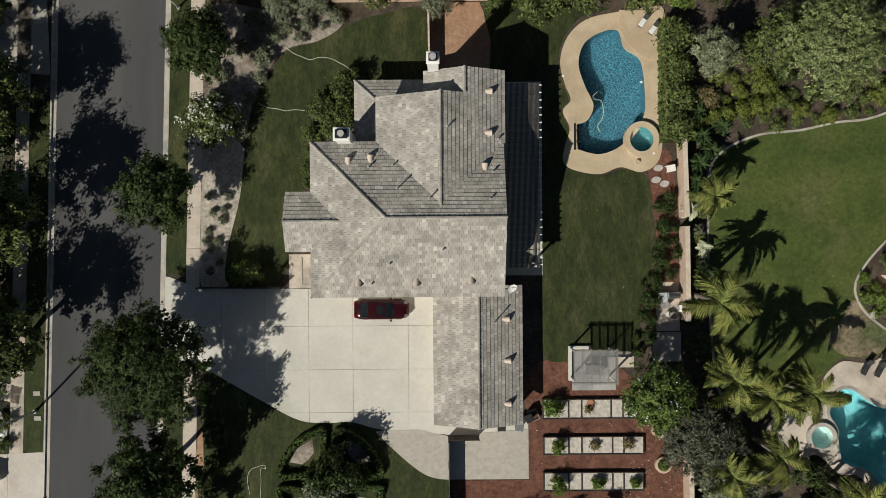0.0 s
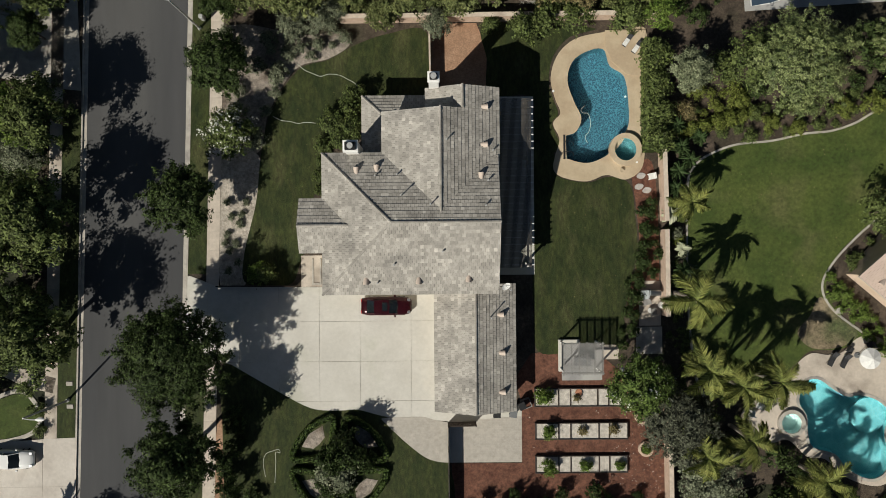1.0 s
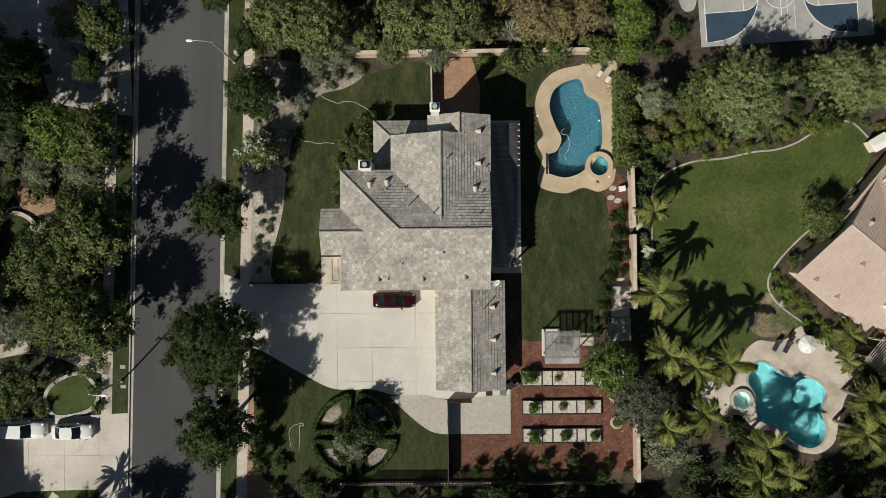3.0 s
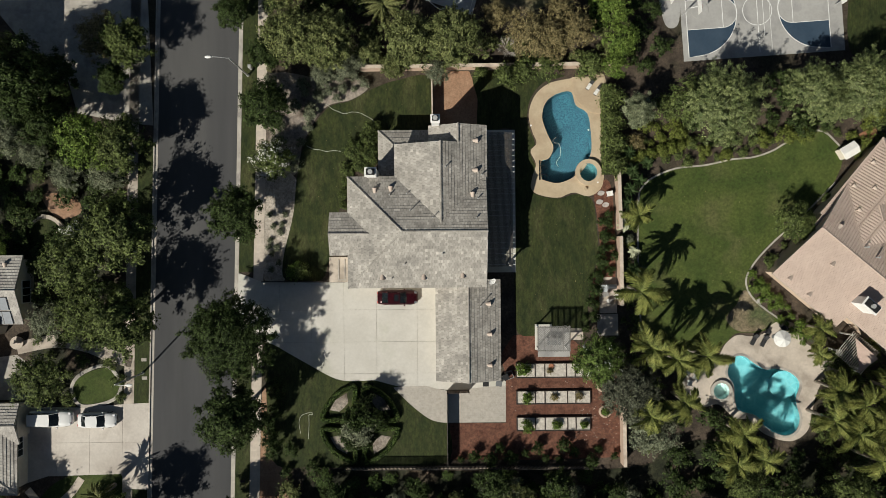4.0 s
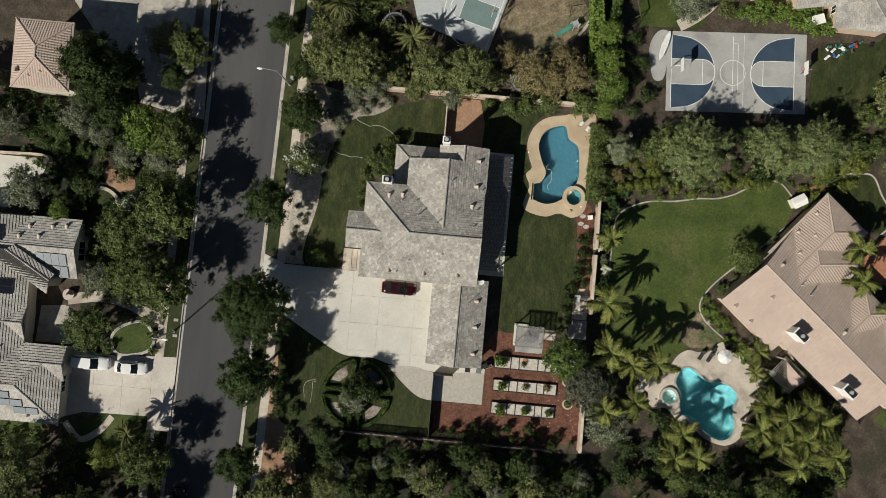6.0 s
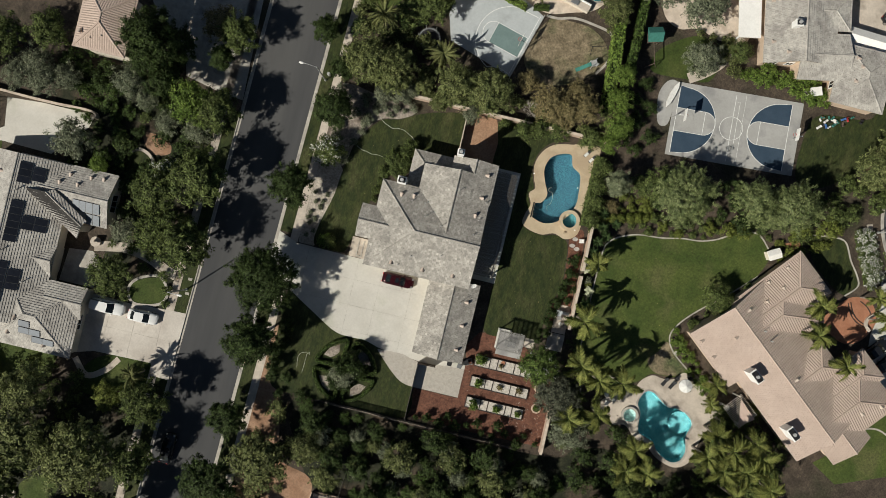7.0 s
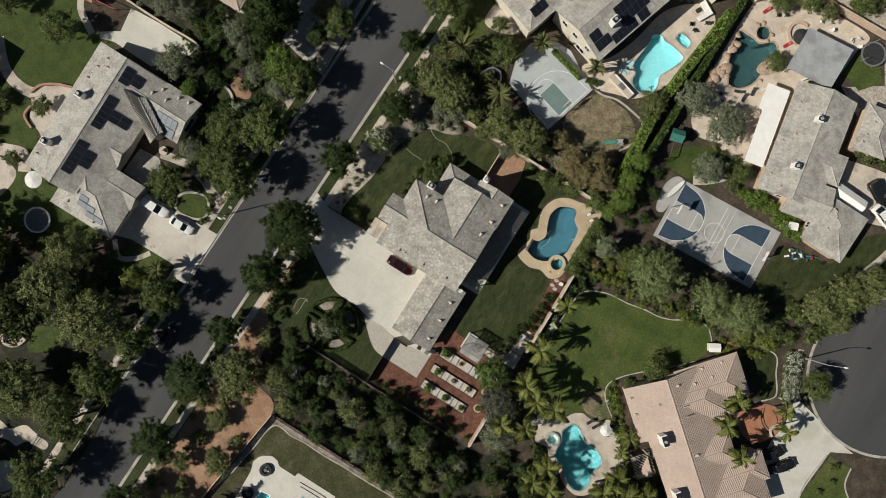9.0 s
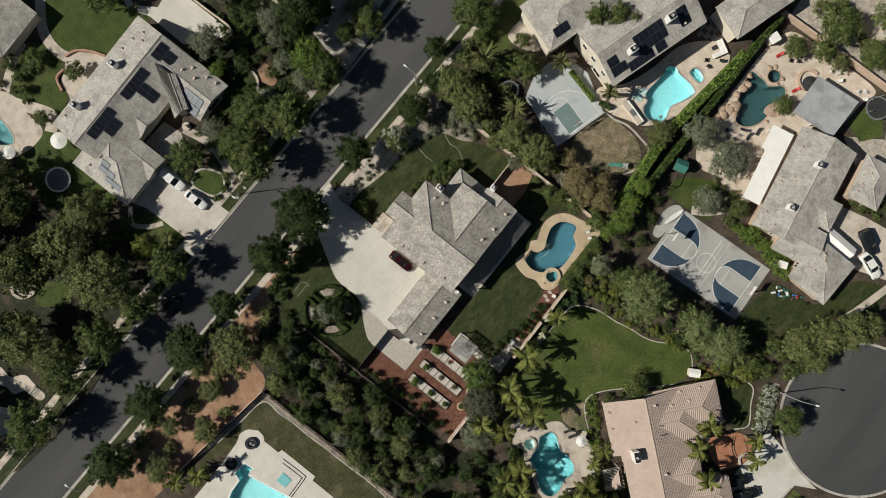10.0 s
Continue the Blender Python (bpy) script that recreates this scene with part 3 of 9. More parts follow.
patch("gravel_bed", [(-21.0, 21.0), (-13.0, 20.6), (-9.0, 20.9), (-8.6, 19.6), (-10.6, 18.3), (-13.8, 17.3), (-16.4, 13.2), (-17.4, 9.4), (-21.0, 10.0)], 0.118, M["gravel_dark"], "brown gravel planting bed under shrubs", "gravel bed")
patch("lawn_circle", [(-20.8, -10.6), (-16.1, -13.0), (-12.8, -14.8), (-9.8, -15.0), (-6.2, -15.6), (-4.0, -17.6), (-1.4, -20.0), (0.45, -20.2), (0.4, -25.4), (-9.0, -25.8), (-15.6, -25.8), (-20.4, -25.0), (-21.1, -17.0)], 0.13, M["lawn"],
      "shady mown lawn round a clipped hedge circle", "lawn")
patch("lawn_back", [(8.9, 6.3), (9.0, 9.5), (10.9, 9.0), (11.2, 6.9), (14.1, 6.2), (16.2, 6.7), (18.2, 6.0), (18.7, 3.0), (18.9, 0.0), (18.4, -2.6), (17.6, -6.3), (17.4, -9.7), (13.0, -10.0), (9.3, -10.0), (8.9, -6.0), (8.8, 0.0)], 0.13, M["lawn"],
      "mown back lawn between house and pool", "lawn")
patch("lawn_side", [(4.2, 21.4), (8.6, 21.4), (15.0, 21.0), (12.6, 20.2), (11.0, 18.4), (10.5, 16.0), (10.9, 14.3), (11.4, 12.8), (10.8, 11.8), (11.6, 9.4), (9.0, 9.5), (8.9, 14.4), (4.8, 14.6), (4.6, 18.0)], 0.125, M["lawn"], "strip of grass beside the pool deck", "lawn")
patch("patio_slab", [(4.8, 14.5), (9.0, 14.5), (9.0, -2.6), (4.8, -2.6)], 0.15, M["concrete"], "concrete patio under the slatted cover", "patio", soft=False)
patch("side_yard", [(-0.75, 21.6), (3.6, 21.6), (4.6, 19.0), (4.4, 14.0), (-0.75, 14.2)], 0.12, M["dirt"], "bare orange dirt side yard", "dirt yard", soft=False)
patch("mulch_yard", [(7.0, -12.6), (8.6, -10.2), (11.0, -9.9), (15.5, -10.6), (18.5, -13.0), (21.3, -13.4), (21.4, -24.9), (12.0, -25.2), (0.9, -25.0), (0.9, -20.7), (7.6, -20.7), (7.7, -15.0)], 0.12, M["mulch"], "red bark mulch garden", "mulch bed", soft=False)
patch("mulch_bed", [(18.5, 7.3), (20.6, 7.3), (20.7, -6.4), (17.9, -6.3), (18.6, -2.5), (19.1, 0.0), (18.8, 4.0)], 0.115, M["mulch"], "dark mulch bed along the wall", "mulch bed")

# the dirt bank south of the house and other large patches
patch("dirt_bank", [(-21.8, -18.5), (-20.2, -19.0), (-19.2, -25.0), (-17.5, -31.0), (-16.0, -36.0), (-10.6, -38.6), (-11.9, -50.0), (-13.2, -60.0), (-14.6, -71.0), (-22.0, -80.0), (-23.4, -80.0), (-22.4, -50.0)], 0.12, M["dirt"], "bare orange dirt bank with low weeds", "dirt bank")
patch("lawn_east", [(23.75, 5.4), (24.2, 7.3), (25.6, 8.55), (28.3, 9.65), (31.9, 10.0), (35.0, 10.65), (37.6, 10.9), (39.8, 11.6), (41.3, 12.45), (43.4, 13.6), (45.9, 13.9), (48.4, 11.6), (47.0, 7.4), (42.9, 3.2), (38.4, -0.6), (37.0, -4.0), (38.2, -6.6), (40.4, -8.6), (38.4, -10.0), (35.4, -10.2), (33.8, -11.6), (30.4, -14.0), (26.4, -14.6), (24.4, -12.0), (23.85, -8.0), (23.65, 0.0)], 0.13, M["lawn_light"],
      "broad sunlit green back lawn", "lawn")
patch("worn_patch", [(36.4, -5.0), (38.2, -6.6), (40.0, -8.6), (38.4, -9.8), (35.6, -9.9), (34.2, -8.4), (35.4, -6.8)], 0.135, M["lawn_dry"], "worn dry patch of lawn beside the pool deck", "lawn")
patch("lawn_kidney", [(-44.3, -16.2), (-43.3, -14.6), (-40.3, -13.7), (-38.9, -15.6), (-39.6, -17.3), (-43.1, -18.0)], 0.13, M["lawn_lush"], "small kidney-shaped lawn with a pale border", "lawn")
patch("lawn_neighbour", [(-45.1, -26.7), (-38.8, -26.4), (-37.9, -28.4), (-38.0, -33.0), (-47.9, -32.9), (-48.4, -29.5)], 0.13, M["lawn_lush"], "neighbour's front lawn in half shade", "lawn")
patch("lawn_neighbour", [(-86.1, -9.1), (-92.0, 2.0), (-82.0, 9.0), (-70.5, 4.0), (-68.0, -1.0), (-68.4, -9.7), (-74.0, -13.0), (-78.0, -14.6), (-82.5, -13.0)], 0.13, M["lawn_lush"], "neighbour's green back lawn", "lawn")
patch("lawn_neighbour", [(-84.0, -19.6), (-81.4, -15.6), (-77.2, -14.8), (-73.6, -17.2), (-70.0, -22.0), (-73.0, -24.8), (-79.5, -25.8)], 0.13, M["lawn_lush"], "neighbour's rounded green lawn", "lawn")
patch("lawn_neighbour", [(-71.0, -28.8), (-69.0, -24.4), (-63.5, -25.4), (-58.6, -27.2), (-52.6, -28.4), (-56.4, -35.8), (-66.8, -36.0), (-71.6, -34.0)], 0.13, M["lawn_lush"], "neighbour's side lawn", "lawn")
patch("lawn_neighbour", [(-10.9, -52.0), (-10.3, -48.5), (-9.7, -43.0), (-9.3, -41.2), (-7.5, -40.6), (-5.5, -40.8), (-0.15, -40.7), (5.2, -40.55), (11.6, -40.5), (18.1, -40.6), (26.0, -42.0), (24.0, -62.0), (12.6, -48.6), (-2.0, -48.8), (-7.4, -50.6), (-10.8, -58.0)], 0.13, M["lawn_worn"], "neighbour's shaded back lawn", "lawn")
patch("dry_lawn", [(5.4, 31.4), (7.5, 37.9), (10.9, 38.6), (14.5, 38.2), (17.2, 36.0), (17.2, 32.8), (13.4, 29.6), (9.0, 28.6)], 0.125, M["lawn_dry"], "dry brown lawn", "lawn")
patch("lawn_neighbour", [(24.6, 34.2), (24.6, 37.1), (27.8, 39.9), (31.0, 41.1), (33.2, 39.7), (34.3, 37.4), (33.2, 34.6), (29.6, 34.2)], 0.13, M["lawn_lush"], "small rounded lawn by the swing set", "lawn")
patch("lawn_neighbour", [(49.3, 24.0), (49.4, 31.2), (50.8, 33.6), (54.0, 34.2), (58.5, 35.0), (60.4, 40.0), (62.0, 43.2), (66.4, 45.2), (67.6, 43.6), (67.2, 39.5), (63.0, 33.9), (60.0, 28.0), (56.0, 24.6), (52.0, 22.5)], 0.13, M["lawn"], "neighbour's lawn beside the court", "lawn")
patch("lawn_neighbour", [(74.2, 6.4), (75.3, 6.3), (74.9, 0.2), (75.3, -3.5), (74.0, -4.5), (73.2, -3.0)], 0.13, M["lawn"], "narrow front lawn beside the drive", "lawn", soft=False)
patch("lawn_neighbour", [(76.2, 6.2), (80.2, 6.4), (81.0, 3.4), (83.3, 1.2), (85.3, -1.2), (86.0, -12.0), (66.0, -20.0), (62.0, -17.6), (66.6, -13.6), (71.0, -7.4), (75.2, -8.0)], 0.13, M["lawn_light"], "green side lawn round the pink-roofed house", "lawn", soft=False)
patch("lawn_neighbour", [(53.6, 15.8), (56.6, 16.1), (59.0, 16.0), (60.5, 13.3), (62.0, 11.3), (62.3, 9.7), (60.8, 8.1), (58.0, 9.4), (54.8, 12.2)], 0.13, M["lawn"], "shaded front lawn inside a curved kerb", "lawn")

patch("lawn_neighbour", [(-20.8, 34.6), (-17.3, 33.4), (-13.9, 36.8), (-15.6, 39.6), (-14.9, 44.0), (-13.0, 47.0), (-14.0, 54.0), (-19.0, 56.0), (-20.6, 46.0)], 0.13, M["lawn_light"], "neighbour's green front lawn in half shade", "lawn")
patch("entry_pad", [(-15.7, 39.2), (-14.6, 44.6), (-11.0, 43.4), (-9.6, 39.6), (-13.6, 38.0)], 0.15, M["walkway"], "rounded pale concrete entry pad", "patio")
patch("turf_pad", [(42.4, 64.4), (43.4, 68.8), (46.6, 69.4), (49.2, 66.4), (46.4, 63.0)], 0.13, M["lawn_light"], "green turf beside the trampoline", "lawn", soft=False)
patch("gravel_yard", [(22.4, 73.0), (62.0, 74.4), (66.0, 100.0), (20.0, 100.0)], 0.12, M["decomposed"], "tan gravel yard with trees", "gravel yard", soft=False)
patch("side_garden", [(43.6, 62.0), (49.8, 66.2), (47.0, 70.6), (46.0, 72.6), (62.0, 73.8), (64.0, 58.0), (54.0, 56.0)], 0.118, M["decomposed"], "tan gravel side garden", "gravel yard", soft=False)
# dark sheets that stand in for tree shade on the soil
patch("ground_cover", [(-16.0, -26.6), (1.0, -26.4), (22.4, -26.2), (27.0, -24.0), (33.0, -23.0), (46.0, -26.0), (58.0, -28.0), (56.0, -62.0), (26.0, -60.0), (27.0, -44.0), (26.4, -39.3), (2.5, -39.1), (-6.4, -39.0), (-10.2, -39.0), (-14.0, -34.0)], 0.115, M["litter_shade"], "leaf litter under trees with their shade in its dark colour", "ground cover")
patch("bare_patch", [(-47.8, 7.2), (-44.0, 6.9), (-43.2, 5.0), (-46.0, 4.4)], 0.125, M["dirt"], "bare orange soil among shrubs", "soil bed")
patch("lawn_neighbour", [(-49.4, 3.4), (-47.8, 4.3), (-45.9, 3.6), (-44.6, 1.6), (-46.0, 0.6), (-48.6, 1.0)], 0.13, M["lawn"], "small shaded lawn inside a curved wall", "lawn")
patch("ground_cover", [(-62.0, 15.8), (-50.0, 15.8), (-44.6, 12.6), (-38.2, 12.0), (-38.2, 0.0), (-42.0, -8.0), (-49.0, -6.0), (-55.0, -5.0), (-60.0, 4.0), (-62.0, 10.0)], 0.112, M["litter_shade"], "front-garden leaf litter with tree shade in its dark colour", "ground cover")
patch("ground_cover", [(-95.0, -38.6), (-70.0, -38.4), (-57.0, -38.0), (-48.5, -33.4), (-38.3, -33.6), (-39.4, -84.0), (-95.0, -84.0)], 0.112, M["litter_shade"], "dark grass and leaf litter in a wood", "ground cover")
patch("ground_cover", [(-49.2, -9.4), (-38.0, -8.8), (-38.0, -18.0), (-49.4, -18.0)], 0.110, M["litter_shade"], "dark mulch and ground cover in the front garden", "ground cover", soft=False)


# ---------------------------------------------------------------- pools
def grow(loop, d):
    """The loop moved outwards by d."""
    l = loop if area_of(loop) > 0 else loop[::-1]
    P = [Vector(p) for p in l]
    out = []
    for i in range(len(P)):
        t = (P[(i + 1) % len(P)] - P[i - 1]).normalized()
        out.append((P[i].x + t.y * d, P[i].y - t.x * d))
    return out


def pool(name, loop, depth, plaster, water, level, label, coping=None, rise=0.0, rim=0.28):
    t = thing(name, label, "pool")
    l = loop if area_of(loop) > 0 else loop[::-1]
    bm = B()
    low = [bm.verts.new((x, y, -depth)) for x, y in grow(l, -0.12)]
    hi = [bm.verts.new((x, y, 0.10 + rise)) for x, y in l]
    bm.faces.new(low)
    for i in range(len(l)):
        j = (i + 1) % len(l)
        bm.faces.new((hi[i], low[i], low[j], hi[j]))
    me_ob = part("basin", bm, plaster, t, "plastered pool shell with a pale caustic net in its colour")
    bm = B()
    bm.faces.new([bm.verts.new((x, y, level)) for x, y in grow(l, -0.004)])
    w = part("water", bm, water, t, "clear rippled water")
    w.visible_shadow = False
    if coping:
        bm = B()
        ring_strip(bm, grow(l, rim / 2 - 0.01), rim, 0.02, 0.185 + rise)
        part("coping", bm, coping, t, "rounded pale coping")
    return t


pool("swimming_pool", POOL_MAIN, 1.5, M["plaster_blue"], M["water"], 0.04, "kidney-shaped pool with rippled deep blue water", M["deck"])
pool("spa", SPA_MAIN, 0.8, M["plaster_spa"], M["water_calm"], 0.42, "round raised spa beside the pool", M["deck"], 0.4, 0.5)
pool("swimming_pool", POOL_EAST, 1.4, M["plaster_aqua"], M["water_calm"], 0.03, "free-form turquoise pool under palms", M["kerb"])
pool("spa", SPA_EAST, 0.8, M["plaster_pale"], M["water_calm"], 0.38, "round turquoise spa beside a free-form pool", M["kerb"], 0.3, 0.35)
bm = B()
prism(bm, [(41.2 + 1.7 * math.cos(a), -16.5 + 1.7 * math.sin(a)) for a in (2 * math.pi * i / 26 for i in range(26))], -0.9, -0.5)
solid("sun_shelf", bm, M["plaster_aqua"], "pale round sun shelf under the pool water", "pool ledge", kind="structure")
pool("swimming_pool", POOL_NORTH, 1.4, M["plaster_cyan"], M["water_calm"], 0.03, "bright cyan free-form pool", M["kerb"])
pool("spa", SPA_NORTH, 0.8, M["plaster_cyan"], M["water_calm"], 0.08, "small pale cyan spa beside the pool", M["kerb"])
pool("pond", LAGOON, 1.6, M["plaster_dark"], M["water_calm"], 0.03, "dark teal lagoon pool edged with boulders", M["rock"])
pool("spa", SPA_LAGOON, 0.9, M["plaster_dark"], M["water_calm"], 0.12, "round dark spa ringed with rock", M["rock"])
pool("swimming_pool", POOL_SOUTH, 1.3, M["plaster_cyan"], M["water_calm"], 0.03, "angular pale cyan pool", M["white"])


def deck(name, outline, holes, z, material, label):
    bm = B()
    slab_with_holes(bm, outline if area_of(outline) > 0 else outline[::-1], [grow(h, 0.02) for h in holes], 0.0, z)
    return tagged(part(name, bm, material), label, "pool deck", kind="structure")


deck("pool_deck", smooth_loop([(15.7, 20.6), (13.1, 20.0), (11.4, 18.5), (10.7, 16.3), (11.1, 14.3), (11.6, 12.9), (10.9, 11.9), (11.5, 10.4), (11.1, 8.9), (10.9, 7.5), (11.8, 6.7), (14.1, 6.3), (16.0, 6.9), (17.8, 6.45), (19.3, 7.4), (19.7, 9.6), (19.5, 13.0), (19.4, 16.5), (19.9, 20.8), (17.8, 20.9)]),
     [POOL_MAIN, SPA_MAIN], 0.165, M["deck"], "tan concrete pool deck")
bm = B()
prism(bm, [(15.95, 20.75), (15.95, 19.1), (16.6, 17.75), (17.95, 16.55), (19.35, 16.3), (19.85, 20.75)], 0.1, 0.30)
solid("raised_deck", bm, M["deck"], "raised tan concrete platform at the pool's end", "pool deck", kind="structure")
deck("pool_deck_east", smooth_loop([(28.7, -16.6), (30.1, -14.75), (33.0, -13.1), (34.1, -11.4), (35.5, -10.4), (37.1, -10.55), (38.6, -10.25), (39.9, -9.0), (41.5, -8.75), (43.2, -9.75), (43.6, -11.3), (45.6, -12.4), (47.6, -13.3), (47.8, -14.6), (45.9, -15.9), (45.0, -17.4), (44.4, -19.6), (43.8, -22.0), (41.7, -23.2), (38.7, -22.3), (36.8, -20.6), (35.0, -20.3), (33.2, -18.7), (31.1, -18.9)], 5),
     [POOL_EAST, SPA_EAST], 0.155, M["walkway"], "grey-tan concrete pool deck under palms")
deck("pool_deck_north", smooth_loop([(3.2, 40.9), (7.0, 39.0), (11.0, 40.0), (14.2, 41.2), (17.0, 45.0), (18.2, 49.0), (18.6, 54.0), (18.8, 59.8), (15.4, 61.4), (10.4, 57.0), (8.6, 50.0), (6.6, 45.0)]),
     [POOL_NORTH, SPA_NORTH], 0.155, M["flagstone"], "tan concrete deck round a cyan pool")
deck("pool_deck_northeast", smooth_loop([(22.6, 65.4), (23.6, 70.0), (26.0, 71.6), (33.0, 72.0), (42.6, 72.2), (42.4, 68.6), (41.6, 62.0), (37.6, 56.0), (38.0, 49.0), (37.6, 42.0), (34.0, 41.0), (30.0, 42.0), (27.0, 41.4), (24.2, 43.4), (23.0, 50.0), (22.6, 58.0)]),
     [LAGOON, SPA_LAGOON], 0.155, M["flagstone"], "tan flagstone deck round a lagoon")
deck("pool_deck_south", [(-8.1, -66.0), (-7.95, -56.2), (-8.2, -49.8), (-8.75, -48.2), (-8.4, -47.1), (-7.9, -46.45), (-6.5, -45.6), (-5.2, -45.8), (-4.5, -46.45), (-1.2, -46.5), (-0.98, -45.7), (6.7, -45.75), (6.8, -46.6), (20.6, -46.8), (22.0, -66.0)],
     [POOL_SOUTH], 0.155, M["terrace"], "bright white concrete pool deck")


# ---------------------------------------------------------------- houses
def tiles(name, pts, parent, material, ex=0.34, w=0.34, barrel=False, lift=0.05):
    """One roof slope laid with overlapping tiles in staggered courses. pts: its convex outline in space."""
    P = [Vector(p) for p in pts]
    nrm = (P[1] - P[0]).cross(P[2] - P[0])
    if nrm.length < 1e-6:
        nrm = (P[2] - P[0]).cross(P[3] - P[0])
    nrm.normalize()
    if nrm.z < 0:
        nrm = -nrm
        P.reverse()
    u = Vector((0, 0, 1)).cross(nrm).normalized()
    v = nrm.cross(u)
    o = min(P, key=lambda p: p.z)
    uv = [((p - o).dot(u), (p - o).dot(v)) for p in P]
    if area_of(uv) < 0:
        uv.reverse()
    u0, u1 = min(a for a, b in uv), max(a for a, b in uv)
    v1 = max(b for a, b in uv)
    verts, faces = [], []
    for j in range(int(v1 / ex) + 1):
        va, vb = j * ex - 0.001, (j + 1) * ex
        shift = (0.5 * (j % 2)) * w if not barrel else 0.0
        for i in range(-1, int((u1 - u0) / w) + 2):
            a = u0 + i * w + shift + 0.006
            q = clip_poly([(a, va), (a + w - 0.012, va), (a + w - 0.012, vb), (a, vb)], uv)
            if len(q) < 3 or abs(area_of(q)) < 0.003:
                continue
            jit = rng.uniform(-0.006, 0.006)
            whole = len(q) == 4 and abs(abs(area_of(q)) - (w - 0.012) * (vb - va)) < 1e-4
            k = len(verts)
            if barrel and whole:
                for vv, hh in ((va, lift), (vb, 0.0)):
                    for f, arch in ((0, 0.0), (0.3, 0.05), (0.62, 0.05), (1, 0.0)):
                        verts.append(o + u * (a + f * (w - 0.012)) + v * vv + nrm * (hh + arch + 0.01))
                for f in range(3):
                    faces.append((k + f, k + f + 1, k + 5 + f, k + 4 + f))
                continue
            low = []
            for uu, vv in q:
                h = lift * (1 - (vv - va) / (vb - va)) + 0.012 + jit
                verts.append(o + u * uu + v * vv + nrm * h)
                if abs(vv - va) < 1e-6:
                    low.append((uu, vv, len(verts) - 1))
            faces.append(tuple(range(k, k + len(q))))
            if len(low) == 2:
                low.sort()
                m = len(verts)
                for uu, vv, _ in low:
                    verts.append(o + u * uu + v * vv - nrm * 0.005)
                faces.append((m, m + 1, low[1][2], low[0][2]))
    ob = raw(name, verts, faces, material, parent)
    return tagged(ob, kind="stuff")


def caps(parent, p, q, material, r=0.12, step=0.38):
    """Ridge or hip capping of short overlapping half-round pieces."""
    p, q = Vector(p), Vector(q)
    n = max(1, int((q - p).length / step))
    bm = B()
    for i in range(n):
        a, b = p.lerp(q, i / n), p.lerp(q, (i + 1.12) / n)
        tube(bm, a + Vector((0, 0, 0.05)), b + Vector((0, 0, 0.02)), r, r * 0.82, 6)
    tagged(part("ridge_cap", bm, material, parent), kind="stuff")


def deck_plate(parent, pts, material):
    bm = B()
    top = [bm.verts.new(p) for p in pts]
    low = [bm.verts.new((p[0], p[1], p[2] - 0.20)) for p in pts]
    bm.faces.new(top)
    bm.faces.new(low[::-1])
    for i in range(len(pts)):
        j = (i + 1) % len(pts)
        bm.faces.new((top[i], low[i], low[j], top[j]))
    part("roof_board", bm, material, parent, "pale boarded eave")
    bm = B()
    bm.faces.new([bm.verts.new((p[0], p[1], p[2] + 0.006)) for p in pts])
    part("underlay", bm, M["underlay"], parent)


def block(h, x0, x1, y0, y1, eave, pitch, axis, ends, mat_tile, mat_wall, base=0.0, over=0.5, m=None, barrel=False, wall=True, capped=True, walls_to=None, ex=0.34, lift=0.05, plain=()):
    """A rectangular part of a house with a ridge along axis 'x' or 'y'; ends: 'hip' or 'gable' at the low and high end."""
    m = m or Matrix.Identity(4)

    def W3(a, c, z):
        p = (a, c) if axis == 'x' else (c, a)
        return tuple(m @ Vector((p[0], p[1], z)))
    a0, a1, c0, c1 = (x0, x1, y0, y1) if axis == 'x' else (y0, y1, x0, x1)
    half = (c1 - c0) / 2
    cm, top = (c0 + c1) / 2, eave + half * pitch
    r0 = a0 + (half if ends[0] == 'hip' else 0)
    r1 = a1 - (half if ends[1] == 'hip' else 0)
    slopes = [[W3(a0, c0, eave), W3(a1, c0, eave), W3(r1, cm, top), W3(r0, cm, top)],
              [W3(a0, c1, eave), W3(a1, c1, eave), W3(r1, cm, top), W3(r0, cm, top)]]
    if ends[0] == 'hip':
        slopes.append([W3(a0, c0, eave), W3(a0, c1, eave), W3(r0, cm, top)])
    if ends[1] == 'hip':
        slopes.append([W3(a1, c0, eave), W3(a1, c1, eave), W3(r1, cm, top)])
    for i, s in enumerate(slopes):
        deck_plate(h, s, M["trim"])
        tiles("roof_tiles", s, h, mat_tile, barrel=barrel and i not in plain, ex=ex, lift=lift)
    if capped:
        caps(h, W3(r0, cm, top), W3(r1, cm, top), mat_tile)
        for end, aa, rr in ((ends[0], a0, r0), (ends[1], a1, r1)):
            if end == 'hip':
                for cc in (c0, c1):
                    caps(h, W3(aa, cc, eave), W3(rr, cm, top), mat_tile)
    if wall:
        bm = B()
        prism(bm, [W3(a, c, 0)[:2] for a, c in ((a0 + over, c0 + over), (a1 - over, c0 + over), (a1 - over, c1 - over), (a0 + over, c1 - over))], base, eave - 0.02)
        part("wall", bm, mat_wall, h)
        for end, aa, d in ((ends[0], a0 + over, 1), (ends[1], a1 - over, -1)):
            if end == 'gable':
                bm = B()
                q = [(c0 + over, eave - 0.02), (c1 - over, eave - 0.02), (cm, eave + (half - over) * pitch - 0.05)]
                f = [bm.verts.new(W3(aa, c, z)) for c, z in q]
                g = [bm.verts.new(W3(aa + d * 0.25, c, z)) for c, z in q]
                bm.faces.new(f)
                bm.faces.new(g[::-1])
